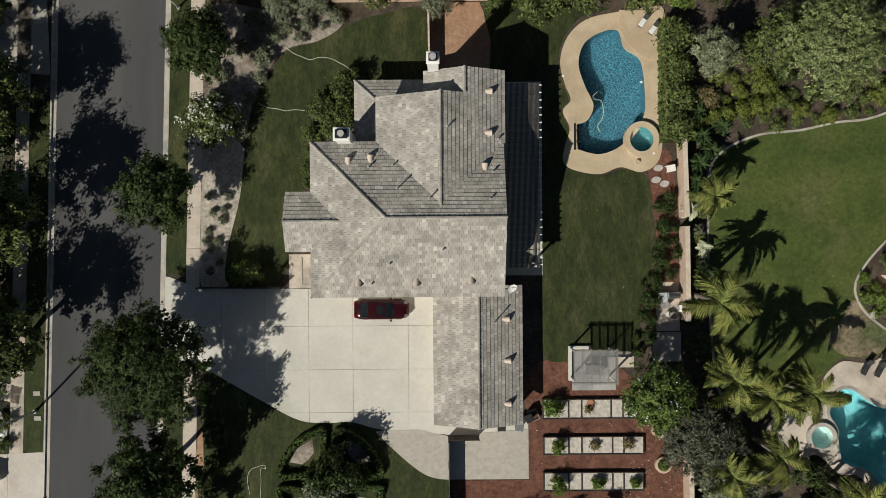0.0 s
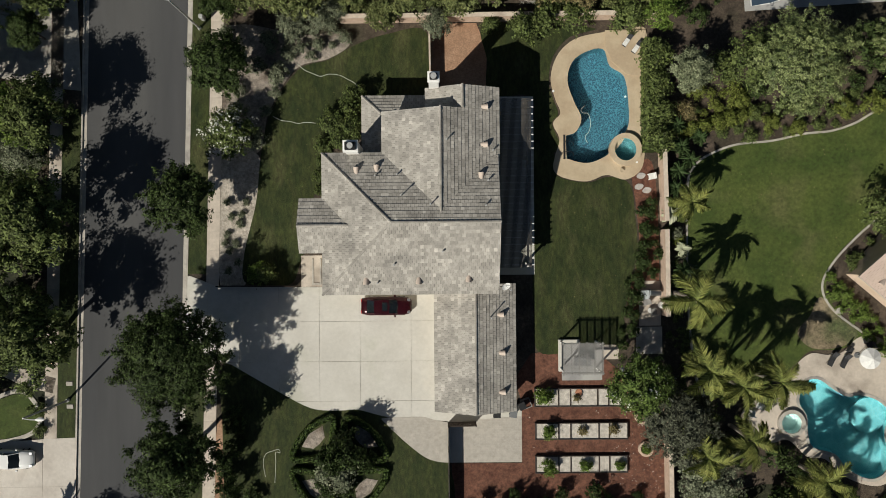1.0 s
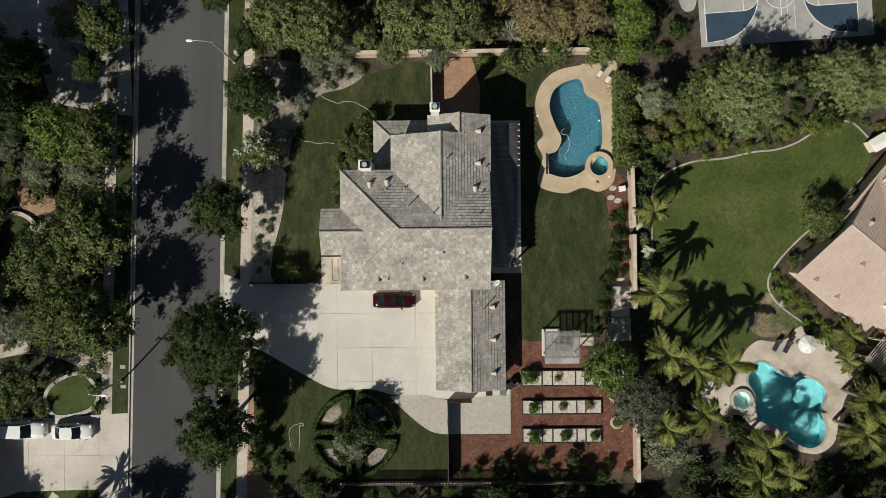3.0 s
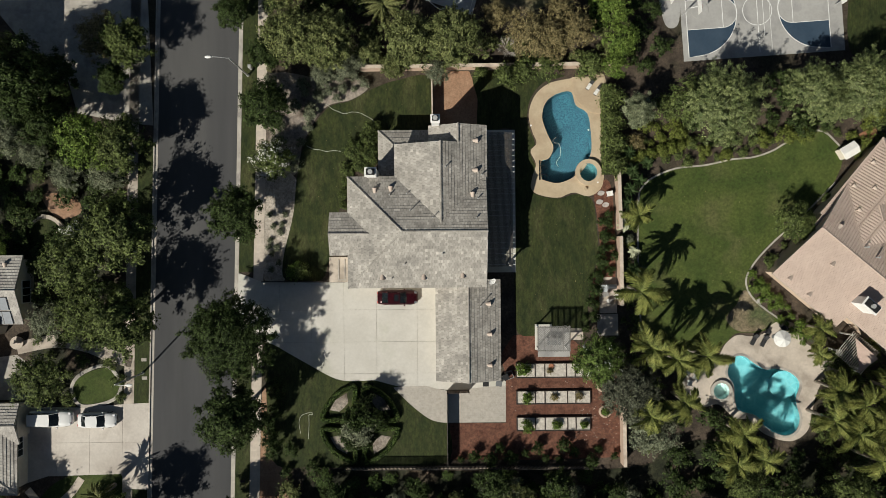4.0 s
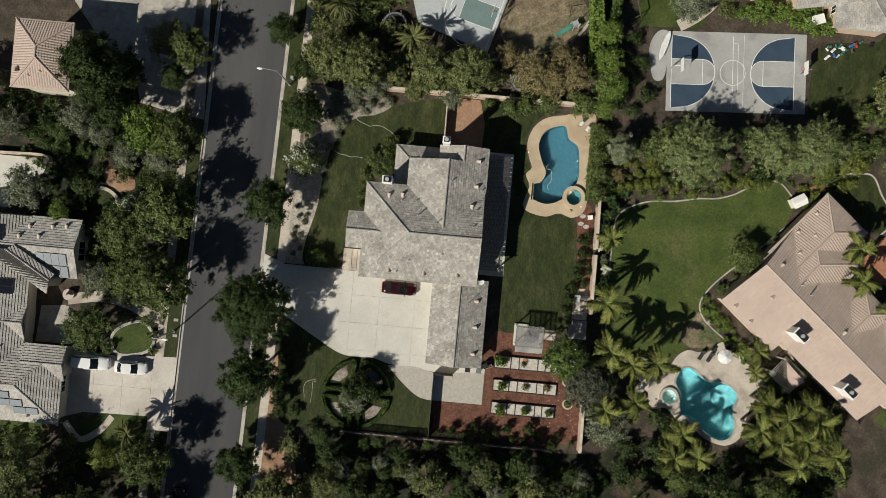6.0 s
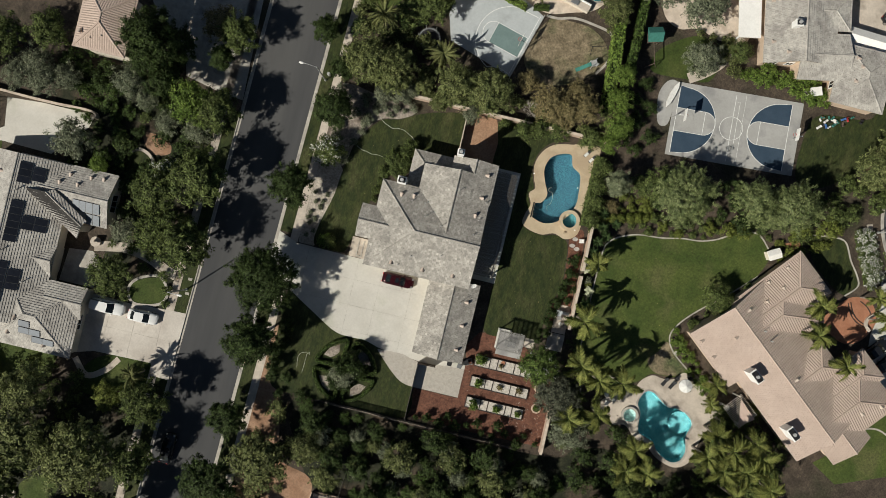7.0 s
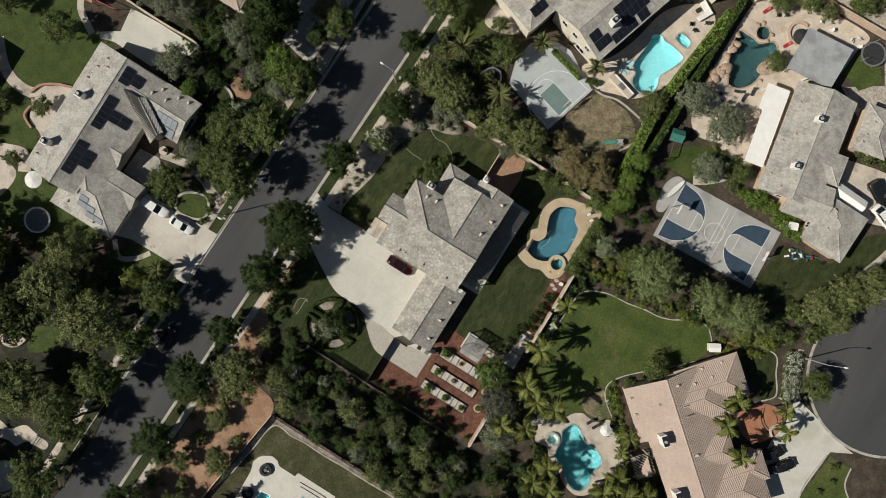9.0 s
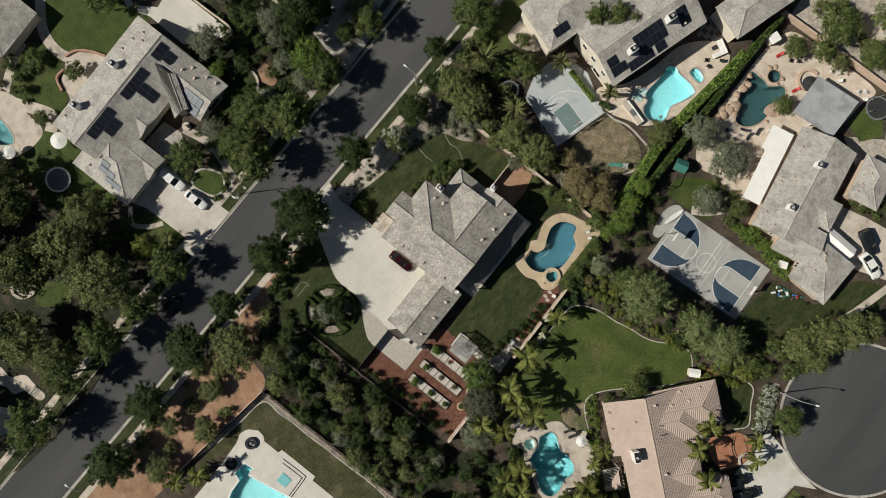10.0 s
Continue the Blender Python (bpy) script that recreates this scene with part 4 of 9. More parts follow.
                for i in range(3):
                    bm.faces.new((f[i], f[(i + 1) % 3], g[(i + 1) % 3], g[i]))
                part("gable_wall", bm, mat_wall, h)
    return top


def window(h, x, y, z, heading, w, ht, panes=2, m=None):
    """A framed window on a wall that faces the heading (degrees)."""
    mm = (m or Matrix.Identity(4)) @ pose(x, y, z, 0, 0, heading)
    bm = B()
    ys = [-w / 2 - 0.08] + [-w / 2 + w * i / panes + d for i in range(panes + 1) for d in ((-0.03, 0.03) if 0 < i < panes else (0.0,))] + [w / 2 + 0.08]
    zs = [-0.08, 0.0, ht, ht + 0.08]
    grid = [[bm.verts.new((0.07, a, c)) for c in zs] for a in ys]
    for i in range(len(ys) - 1):
        for k in range(3):
            if not (k == 1 and i % 2):
                bm.faces.new((grid[i][k], grid[i + 1][k], grid[i + 1][k + 1], grid[i][k + 1]))
    back = bmesh.ops.extrude_face_region(bm, geom=bm.faces[:])
    for v in back["geom"]:
        if isinstance(v, bmesh.types.BMVert):
            v.co.x = -0.02
    f = part("window", bm, M["white"], h, "white window frame")
    f.matrix_basis = mm
    for i in range(panes):
        bm = B()
        a = -w / 2 + w * i / panes + 0.03
        box(bm, 0.0, 0.03, a, a + w / panes - 0.06, 0, ht)
        part("pane", bm, M["glass"], f)


def chimney(h, x, y, z0, z1, w, d, m=None):
    bm = B()
    box(bm, -w / 2, w / 2, -d / 2, d / 2, z0, z1, 0.02)
    box(bm, -w / 2 - 0.08, w / 2 + 0.08, -d / 2 - 0.08, d / 2 + 0.08, z1 - 0.18, z1 - 0.02, 0.02)
    c = part("chimney", bm, M["white"], h, "white stucco chimney")
    c.matrix_basis = (m or Matrix.Identity(4)) @ pose(x, y, 0)
    bm = B()
    box(bm, -w / 2 + 0.1, w / 2 - 0.1, -d / 2 + 0.1, d / 2 - 0.1, z1 - 0.01, z1 + 0.22, 0.05)
    part("cap", bm, M["black"], c, "black metal spark arrestor")
    bm = B()
    tube(bm, (0, 0, z1 + 0.2), (0, 0, z1 + 0.42), 0.26, 0.26, 14)
    part("flue", bm, M["lamp_grey"], c, "round pale flue cover")


def roof_vent(h, x, y, z, heading, m=None):
    """A small half-round hooded roof vent that opens towards the heading."""
    bm = B()
    n = 8
    a = [bm.verts.new((0.32, 0.27 * math.cos(math.pi * i / n), 0.34 * math.sin(math.pi * i / n) + 0.02)) for i in range(n + 1)]
    b = [bm.verts.new((-0.34, 0.18 * math.cos(math.pi * i / n), 0.16 * math.sin(math.pi * i / n) - 0.02)) for i in range(n + 1)]
    for i in range(n):
        bm.faces.new((a[i], a[i + 1], b[i + 1], b[i]))
    bm.faces.new(a)
    bm.faces.new(b[::-1])
    bm.faces.new((a[0], b[0], b[n], a[n]))
    v = part("roof_vent", bm, M["vent"], h, "beige hooded roof vent")
    v.matrix_basis = (m or Matrix.Identity(4)) @ pose(x, y, z, 0, 0, heading)


def pipe(h, x, y, z, ht=0.6, r=0.05, m=None):
    bm = B()
    tube(bm, (0, 0, -0.2), (0, 0, ht), r, r, 8)
    tube(bm, (0, 0, ht - 0.06), (0, 0, ht + 0.05), r * 1.8, r * 1.5, 8)
    p = part("vent_pipe", bm, M["lamp_grey"], h, "grey plumbing vent pipe")
    p.matrix_basis = (m or Matrix.Identity(4)) @ pose(x, y, z)


def solar_panel(h, x, y, z, heading, pitch, rows, cols, material, m=None, w=1.0, l=1.65):
    """A rack of panels lying on a slope that falls towards the heading."""
    base = (m or Matrix.Identity(4)) @ pose(x, y, z, 0, 0, heading) @ pose(0, 0, 0, 0, math.degrees(math.atan(pitch)), 0)
    bm = B()
    box(bm, 0.03, l - 0.05, 0.03, w - 0.05, 0.01, 0.055)
    fb = B()
    for a, b, c, d in ((0, l - 0.02, 0, 0.03), (0, l - 0.02, w - 0.05, w - 0.02), (0, 0.03, 0.03, w - 0.05), (l - 0.05, l - 0.02, 0.03, w - 0.05)):
        box(fb, a, b, c, d, 0, 0.06)
    first = None
    for i in range(rows):
        for j in range(cols):
            mm = base @ Matrix.Translation((i * l, j * w, 0.12))
            if first is None:
                first = part("solar_panel", bm, material, h, "dark glass solar panel")
                first.matrix_basis = mm
                edge = part("frame", fb, M["frame_dark"], first)
            else:
                shared("frame", edge.data, shared("solar_panel", first.data, h, mm))


# --- the main house: grey tile hips and gables, two storeys, with a low garage
P1 = 0.44
house = thing("house", "two-storey cream stucco house with weathered grey tile hip and gable roofs", "house")
EV = 5.6
block(house, -10.4, 5.15, -4.05, 8.45, EV, P1, 'x', ('hip', 'gable'), M["tile"], M["stucco"], lift=0.036)
block(house, -5.1, 5.27, 2.2, 12.05, EV, P1, 'y', ('gable', 'gable'), M["tile"], M["stucco"], lift=0.036)
block(house, -1.25, 5.27, 12.06, 14.1, EV, P1, 'y', ('gable', 'gable'), M["tile"], M["stucco"], lift=0.036)
block(house, -12.45, -8.0, -0.35, 4.45, EV, P1, 'x', ('gable', 'gable'), M["tile"], M["stucco"], lift=0.036)
block(house, -0.65, 6.88, -15.1, -3.3, 2.7, 0.42, 'y', ('gable', 'gable'), M["tile"], M["stucco"], lift=0.036)
# the low lean-to roof in the north-west corner
for s in ([(-7.15, 14.05, 2.9), (-7.15, 8.5, 2.9), (-5.3, 8.5, 3.7), (-5.3, 12.25, 3.7)],
          [(-7.15, 14.05, 2.9), (-5.3, 12.25, 3.7), (-1.2, 12.25, 3.7), (-1.2, 14.05, 2.9)]):
    deck_plate(house, s, M["trim"])
    tiles("roof_tiles", s, house, M["tile"])
caps(house, (-7.15, 14.05, 2.9), (-5.3, 12.25, 3.7), M["tile"])
bm = B()
prism(bm, [(-6.7, 8.5), (-1.0, 8.5), (-1.0, 13.6), (-6.7, 13.6)], 0, 2.85)
part("wall", bm, M["stucco"], house)
chimney(house, -0.45, 14.35, 0.0, 8.6, 0.86, 0.78)
chimney(house, -7.6, 8.75, 0.0, 7.6, 1.15, 0.9)


def main_roof_z(x, y):
    """Height of the main house's roof at a place."""
    zs = []
    if -10.4 <= x <= 5.2 and -4.1 <= y <= 8.5:
        zs.append(EV + P1 * min(6.25 - abs(y - 2.2), x + 10.4))
    if -5.1 <= x <= 5.3 and 2.2 <= y <= 12.1:
        zs.append(EV + P1 * (5.185 - abs(x - 0.085)))
    if -1.25 <= x <= 5.3 and 12 <= y <= 14.1:
        zs.append(EV + P1 * (3.26 - abs(x - 2.01)))
    if -0.65 <= x <= 6.9 and -15.1 <= y <= -3.4 and not zs:
        zs.append(2.7 + 0.42 * (3.765 - abs(x - 3.115)))
    return max(zs) if zs else 0.0


for x, y, hd in ((3.9, 12.3, 0), (3.85, 9.0, 0), (3.6, 6.2, 90), (-7.25, 6.75, 90), (-5.5, 6.95, 90), (-6.5, -2.8, 270), (-1.9, -2.8, 270), (2.45, -2.65, 270),
                 (5.4, -6.1, 0), (5.5, -9.6, 0), (5.5, -13.2, 0)):
    roof_vent(house, x, y, main_roof_z(x, y), hd)
for x, y, ht in ((-3.3, 4.5, 0.9), (-0.8, 3.7, 0.9), (0.6, 9.2, 0.5), (4.65, 8.5, 0.4), (4.15, 5.8, 0.4), (-5.6, 6.3, 0.4), (-3.7, 6.4, 0.4), (-4.0, -1.4, 0.35), (0.2, -0.3, 0.35), (-5.5, -3.0, 0.35), (3.9, 3.6, 0.35), (4.5, -6.3, 1.1)):
    pipe(house, x, y, main_roof_z(x, y), ht)

# entry porch at the west front
bm = B()
prism(bm, [(-13.4, -0.6), (-10.3, -0.6), (-10.3, -3.6), (-13.4, -3.6)], 0.0, 0.17)
solid("porch_slab", bm, M["walkway"], "pale concrete entry porch", "porch", kind="structure")
bm = B()
box(bm, -12.35, -12.2, -3.4, -0.9, 0.17, 0.24)
box(bm, -11.6, -11.45, -3.4, -0.9, 0.17, 0.24)
box(bm, -12.2, -11.6, -3.4, -3.25, 0.17, 0.24)
solid("porch_step", bm, M["kerb"], "low concrete step edge at the entry", "step", kind="structure")

# --- the house across the street, west
west = thing("house", "single-storey house with weathered grey tile gables and solar panels", "house")
PW = 0.44
TB = dict(ex=0.36, lift=0.066)
block(west, -68.6, -54.9, -24.5, -0.15, 3.0, PW, 'y', ('gable', 'gable'), M["tile_b"], M["stucco"], **TB)
block(west, -63.0, -48.4, -8.0, -0.05, 3.0, 0.42, 'x', ('gable', 'gable'), M["tile_b"], M["stucco"], **TB)
# the entry roof, which runs out at a slant towards the fountain
for q in ([(-60.2, -4.75, 5.28), (-57.0, -4.7, 5.35), (-51.5, -8.4, 4.35), (-52.0, -10.3, 3.7)],
          [(-57.0, -4.7, 5.35), (-56.1, -4.1, 5.0), (-51.0, -7.55, 4.05), (-51.5, -8.4, 4.35)]):
    deck_plate(west, q, M["trim"])
    tiles("roof_tiles", q, west, M["tile_b"], **TB)
caps(west, (-57.0, -4.7, 5.35), (-51.5, -8.4, 4.35), M["tile_b"])
bm = B()
prism(bm, [(-58.0, -5.6), (-52.4, -9.4), (-52.0, -8.4), (-55.6, -5.4)], 0.0, 3.6)
part("wall", bm, M["stucco"], west)
block(west, -61.0, -54.8, -16.8, -12.1, 3.0, 0.46, 'x', ('gable', 'gable'), M["tile_b"], M["stucco"], **TB)
block(west, -61.5, -49.3, -27.8, -17.3, 3.0, 0.38, 'x', ('hip', 'hip'), M["tile_b"], M["stucco"], **TB)
block(west, -54.6, -49.0, -21.9, -17.2, 3.0, 0.43, 'x', ('gable', 'gable'), M["tile_b"], M["stucco"], **TB)
chimney(west, -65.3, -9.4, 3.5, 6.3, 1.2, 1.0)
chimney(west, -66.1, -19.1, 3.3, 6.2, 1.2, 1.0)
for x, y, rows, cols in ((-61.2, -4.2, 1, 3), (-59.55, -3.6, 1, 2), (-61.2, -12.8, 1, 6), (-59.55, -10.7, 2, 2), (-61.4, -21.7, 1, 6), (-59.75, -19.6, 1, 3)):
    solar_panel(west, x, y, 3.0 + PW * (-54.9 - x), 0, PW, rows, cols, M["solar"])
for x, y, cols in ((-53.5, -4.75, 4), (-51.45, -6.4, 2)):
    solar_panel(west, x, y, 3.0 + 0.42 * (y + 8.0), 270, 0.42, 1, cols, M["solar_light"])
for x, y, cols in ((-56.9, -23.5, 1), (-56.9, -24.55, 2), (-54.9, -25.6, 2)):
    solar_panel(west, x, y, 3.0 + 0.38 * (y + 27.8), 270, 0.38, 1, cols, M["solar_light"], None, 1.62, 1.0)
for x, y in ((-57.4, -1.5), (-55.0, -1.6), (-52.0, -1.4), (-50.2, -1.2), (-56.0, -3.0), (-53.4, -2.8)):
    roof_vent(west, x, y, 3.0 + 0.42 * (-0.05 - y), 90)
for x, y in ((-66.0, -4.0), (-66.5, -6.5), (-67.2, -22.0), (-65.0, -2.0), (-64.0, -3.2)):
    roof_vent(west, x, y, 3.0 + PW * (x + 68.6), 180)
for x, y in ((-58.6, -25.8), (-53.2, -26.6), (-57.6, -23.4)):
    roof_vent(west, x, y, 3.0 + 0.38 * (y + 27.8), 270)
for x, y in ((-60.9, -5.3), (-61.0, -14.2), (-57.8, -18.2)):
    pipe(west, x, y, 3.0 + PW * (-54.9 - x) - 0.1, 0.7, 0.06)
window(west, -48.88, -4.3, 1.0, 0, 2.6, 1.5, 3)
window(west, -49.78, -22.5, 1.2, 0, 2.4, 1.0, 3)

# --- the tile-roofed house east, set at an angle
EM = pose(38.28, -2.93, 0, 0, 0, -40.2)
east = thing("house", "tan stucco house with a pink clay tile roof", "house")
EE, EP, ER = 3.2, 0.36, 6.9          # eave, pitch and the ridge's distance from the garden eave


def east_slope(uv, plain):
    """One slope of the long main roof from its outline in plan."""
    pts = [tuple(EM @ Vector((u, v, EE + EP * (v if v <= ER else 2 * ER - v)))) for u, v in uv]
    deck_plate(east, pts, M["trim"])
    tiles("roof_tiles", pts, east, M["tile_red"], barrel=not plain, lift=0.022 if plain else 0.085)


east_slope([(0, 0), (9.6, 0), (9.6, ER), (0, ER)], True)
east_slope([(9.605, 1.5), (24.0, 1.5), (24.0, ER), (9.605, ER)], True)
east_slope([(0, 2 * ER), (24.0, 2 * ER), (24.0, ER), (0, ER)], False)
ridge = [tuple(EM @ Vector((u, ER, EE + EP * ER))) for u in (0.0, 24.0)]
caps(east, ridge[0], ridge[1], M["tile_red"])
for outline in ([(0.4, 0.5), (9.2, 0.5), (9.2, 13.3), (0.4, 13.3)], [(9.2, 2.0), (23.6, 2.0), (23.6, 13.3), (9.2, 13.3)]):
    bm = B()
    prism(bm, [tuple((EM @ Vector((u, v, 0)))[:2]) for u, v in outline], 0, EE - 0.02)
    part("wall", bm, M["stucco_pink"], east)
for u in (0.4, 23.35):
    bm = B()
    q = [(0.5 if u < 1 else 2.0, EE - 0.02), (13.3, EE - 0.02), (ER, EE + EP * (ER - 0.5) - 0.05)]
    f = [bm.verts.new(EM @ Vector((u, v, z))) for v, z in q]
    g = [bm.verts.new(EM @ Vector((u + 0.25, v, z))) for v, z in q]
    bm.faces.new(f)
    bm.faces.new(g[::-1])
    for i in range(3):
        bm.faces.new((f[i], f[(i + 1) % 3], g[(i + 1) % 3], g[i]))
    part("gable_wall", bm, M["stucco_pink"], east)
TR = dict(m=EM, barrel=True, lift=0.085)
EA = (M["tile_red"], M["stucco_pink"])
block(east, 0.10, 10.1, 6.95, 17.0, 3.17, 0.40, 'y', ('gable', 'hip'), *EA, **TR)
block(east, -0.2, 7.35, 9.0, 20.3, 3.2, 0.40, 'y', ('gable', 'hip'), *EA, **TR)
block(east, 12.1, 17.0, 8.0, 14.6, 3.9, 0.46, 'y', ('gable', 'hip'), *EA, **TR)
block(east, 16.95, 26.5, 7.0, 18.3, 3.17, 0.40, 'y', ('gable', 'hip'), *EA, **TR)
block(east, 16.7, 22.0, 11.0, 19.2, 3.2, 0.40, 'y', ('gable', 'hip'), *EA, **TR)
block(east, 23.0, 28.0, 5.7, 12.4, 3.0, 0.40, 'x', ('gable', 'gable'), *EA, m=EM, barrel=True, lift=0.085, plain=(0,))
chimney(east, 9.5, 3.4, 3.5, 6.5, 1.9, 1.0, EM)
chimney(east, 19.2, 2.8, 3.5, 6.4, 1.9, 1.0, EM)
for u, v in ((1.8, 0.9), (4.7, 0.9), (3.9, 4.8)):
    roof_vent(east, u, v, EE + EP * v, 270, EM)
for u, v in ((0.7, 13.7), (2.4, 14.7), (0.7, 17.2), (2.6, 11.6)):
    roof_vent(east, u, v, 3.2 + 0.40 * (u + 0.2), 180, EM)
for u, v in ((24.6, 16.0), (23.6, 13.0)):
    roof_vent(east, u, v, 3.17 + 0.40 * (26.5 - u), 0, EM)
roof_vent(east, 1.7, 8.3, EE + EP * (13.8 - 8.3), 90, EM)
roof_vent(east, 13.7, 7.8, EE + EP * (13.8 - 7.8), 90, EM)
for u, v in ((5.3, 8.4), (7.0, 8.3)):
    pipe(east, u, v, EE + EP * (13.8 - v), 0.8, 0.08, EM)

# --- the two-storey house to the north
NM = pose(4.9, 41.2, 0, 0, 0, 73)
north = thing("house", "two-storey cream house with grey tile roof and solar panels", "house")
TN = dict(m=NM, ex=0.42, lift=0.12)
block(north, 0, 19.6, 0, 11.6, 6.0, 0.42, 'x', ('gable', 'gable'), M["tile_b"], M["stucco"], **TN)
block(north, -5.4, 6.0, 11.2, 20.6, 5.6, 0.42, 'x', ('hip', 'gable'), M["tile_b"], M["stucco"], **TN)
block(north, 3.0, 10.0, 9.0, 24.0, 5.8, 0.42, 'y', ('gable', 'gable'), M["tile_b"], M["stucco"], **TN)
chimney(north, 5.3, 3.1, 6.0, 9.4, 1.3, 1.0, NM)
chimney(north, 13.6, 3.9, 6.0, 9.6, 1.4, 1.1, NM)
for x, y, rows, cols in ((0.8, 4.2, 1, 2), (0.8, 2.6, 1, 3), (3.9, 1.8, 1, 5), (6.5, 4.9, 2, 3), (9.5, 4.9, 2, 3), (9.5, 1.8, 1, 2), (15.2, 4.6, 2, 2)):
    solar_panel(north, x, y, 6.0 + 0.42 * y, 270, 0.42, rows, cols, M["solar"], NM)
solar_panel(north, -3.4, 13.9, 5.6 + 0.42 * 2.7, 270, 0.42, 1, 3, M["solar"], NM)
for x, y in ((-2.0, 14.4), (9.0, 9.0), (14.0, 8.6), (16.0, 2.0)):
    roof_vent(north, x, y, (5.6 + 0.42 * (y - 11.2)) if y > 11.6 else 6.0 + 0.42 * min(y, 11.6 - y), 90 if 6 < y < 11.6 else 270, NM)
for y in (3.0, 6.0, 8.6):
    window(north, 0.45, y, 3.6, 180, 1.0, 1.2, 2, NM)
window(north, 0.45, 4.0, 0.8, 180, 1.8, 1.4, 2, NM)

# --- the long grey house to the north-east
AM = pose(39.4, 38.2, 0, 0, 0, 11)
neast = thing("house", "long house with broad weathered grey tile roof", "house")
block(neast, 0, 10.6, 0, 19.6, 3.3, 0.34, 'y', ('gable', 'gable'), M["tile_b"], M["stucco_pink"], m=AM, ex=0.42, lift=0.10)
block(neast, 5.0, 12.6, 5.1, 10.4, 3.2, 0.36, 'x', ('gable', 'hip'), M["tile_b"], M["stucco_pink"], m=AM, ex=0.42, lift=0.10)
block(neast, 5.0, 12.5, -2.2, 4.6, 3.3, 0.36, 'x', ('gable', 'gable'), M["tile_b"], M["stucco_pink"], m=AM, ex=0.42, lift=0.10)
block(neast, 0, 7.9, 0, 8.8, 3.3, 0.38, 'y', ('hip', 'hip'), M["tile_b"], M["stucco_pink"], m=pose(50.1, 35.0, 0, 0, 0, -1), ex=0.42, lift=0.10)
chimney(neast, 3.8, 5.2, 4.4, 5.9, 1.0, 0.9, AM)
chimney(neast, 4.6, 13.9, 4.6, 6.1, 1.0, 0.9, AM)
for x, y in ((1.2, 3.0), (1.0, 9.0), (2.5, 10.6), (1.5, 16.0), (3.2, 1.4)):
    roof_vent(neast, x, y, 3.3 + 0.34 * x, 180, AM)
for x, y in ((2.6, 3.4), (3.0, 5.6), (2.2, 6.8)):
    roof_vent(neast, x, y, 3.3 + 0.38 * x, 180, pose(50.1, 35.0, 0, 0, 0, -1))
for x in (2.0, 4.5, 7.2):
    window(neast, x, 0.46, 1.3, 270, 1.0, 1.1, 2, AM)
window(neast, 50.6, 38.0, 1.2, 180, 1.0, 1.1, 2)
neast_b = thing("house", "small hip-roofed wing with weathered grey tiles", "house")
block(neast_b, 12.6, 18.4, 12.2, 20.4, 3.2, 0.38, 'y', ('hip', 'hip'), M["tile_b"], M["stucco_pink"], m=AM)
for x, y in ((14.0, 15.0), (14.4, 17.4), (13.8, 13.6)):
    roof_vent(neast_b, x, y, 3.2 + 0.38 * (x - 12.6), 180, AM)

# --- the tile roof at the street's north-west, and smaller roofs at the edge of view
nwest = thing("house", "house with a tan clay tile hip roof among trees", "house")
block(nwest, -57.6, -50.0, 16.4, 25.4, 6.4, 0.42, 'y', ('hip', 'hip'), M["tile_red"], M["stucco"], barrel=True)
for x, y in ((-56.6, 18.6), (-55.0, 18.2), (-53.4, 18.8)):
    roof_vent(nwest, x, y, 6.4 + 0.42 * (y - 16.8), 270)
shed_w = thing("garden_house", "small house with a grey tile hip roof", "house")
block(shed_w, -97.0, -83.0, -21.0, -11.0, 2.9, 0.38, 'x', ('hip', 'hip'), M["tile_b"], M["stucco"], capped=True)
far_n = thing("house", "cream house with a grey hip roof by the hedge", "house")
FM = pose(16.9, 61.6, 0, 0, 0, 73)
block(far_n, 0, 12, 0, 6.8, 4.6, 0.40, 'x', ('hip', 'gable'), M["tile_b"], M["stucco"], m=FM)
far_ne = thing("house", "grey tile roofed house at the far edge", "house")
block(far_ne, 36.0, 54.0, 78.0, 90.0, 5.0, 0.40, 'x', ('hip', 'hip'), M["tile_b"], M["stucco"])
south = thing("house", "pale house south of the pool terrace", "house")
block(south, -2.0, 22.0, -84.0, -68.0, 3.2, 0.38, 'x', ('hip', 'hip'), M["tile_b"], M["stucco"])

# flat grey roof and white canopies by the lagoon
bm = B()
prism(bm, [(32.8, 58.4), (32.4, 66.2), (40.8, 67.0), (41.0, 59.2)], 2.9, 3.1)
cab = thing("pool_house", "pool house with a flat grey roof", "house")
part("roof", bm, M["flat_roof"], cab)
for x, y in ((33.4, 59.1), (33.0, 65.6), (40.2, 66.4), (40.4, 59.8), (37.0, 59.3)):
    bm = B()
    box(bm, x - 0.12, x + 0.12, y - 0.12, y + 0.12, 0.1, 2.92)
    part("post", bm, M["white"], cab)
can = thing("patio_canopy", "white solid patio canopy on posts", "canopy")
bm = B()
prism(bm, [(35.2, 41.2), (33.2, 50.2), (32.4, 50.2), (31.6, 54.6), (35.5, 55.4), (38.4, 41.8)], 2.65, 2.82)
part("roof", bm, M["white_roof"], can)
for x, y in ((35.6, 41.7), (34.1, 48.0), (32.1, 54.2)):
    bm = B()
    box(bm, x - 0.1, x + 0.1, y - 0.1, y + 0.1, 0.1, 2.66)
    part("post", bm, M["white"], can)


# ---------------------------------------------------------------- more paving beyond the plot
def path_strip(name, pts, width, z, material, label, category="path", closed=False, base=0.02):
    bm = B()
    ring_strip(bm, smooth_loop(pts, 6, closed), width, base, z, closed)
    return tagged(part(name, bm, material), label, category, kind="structure")


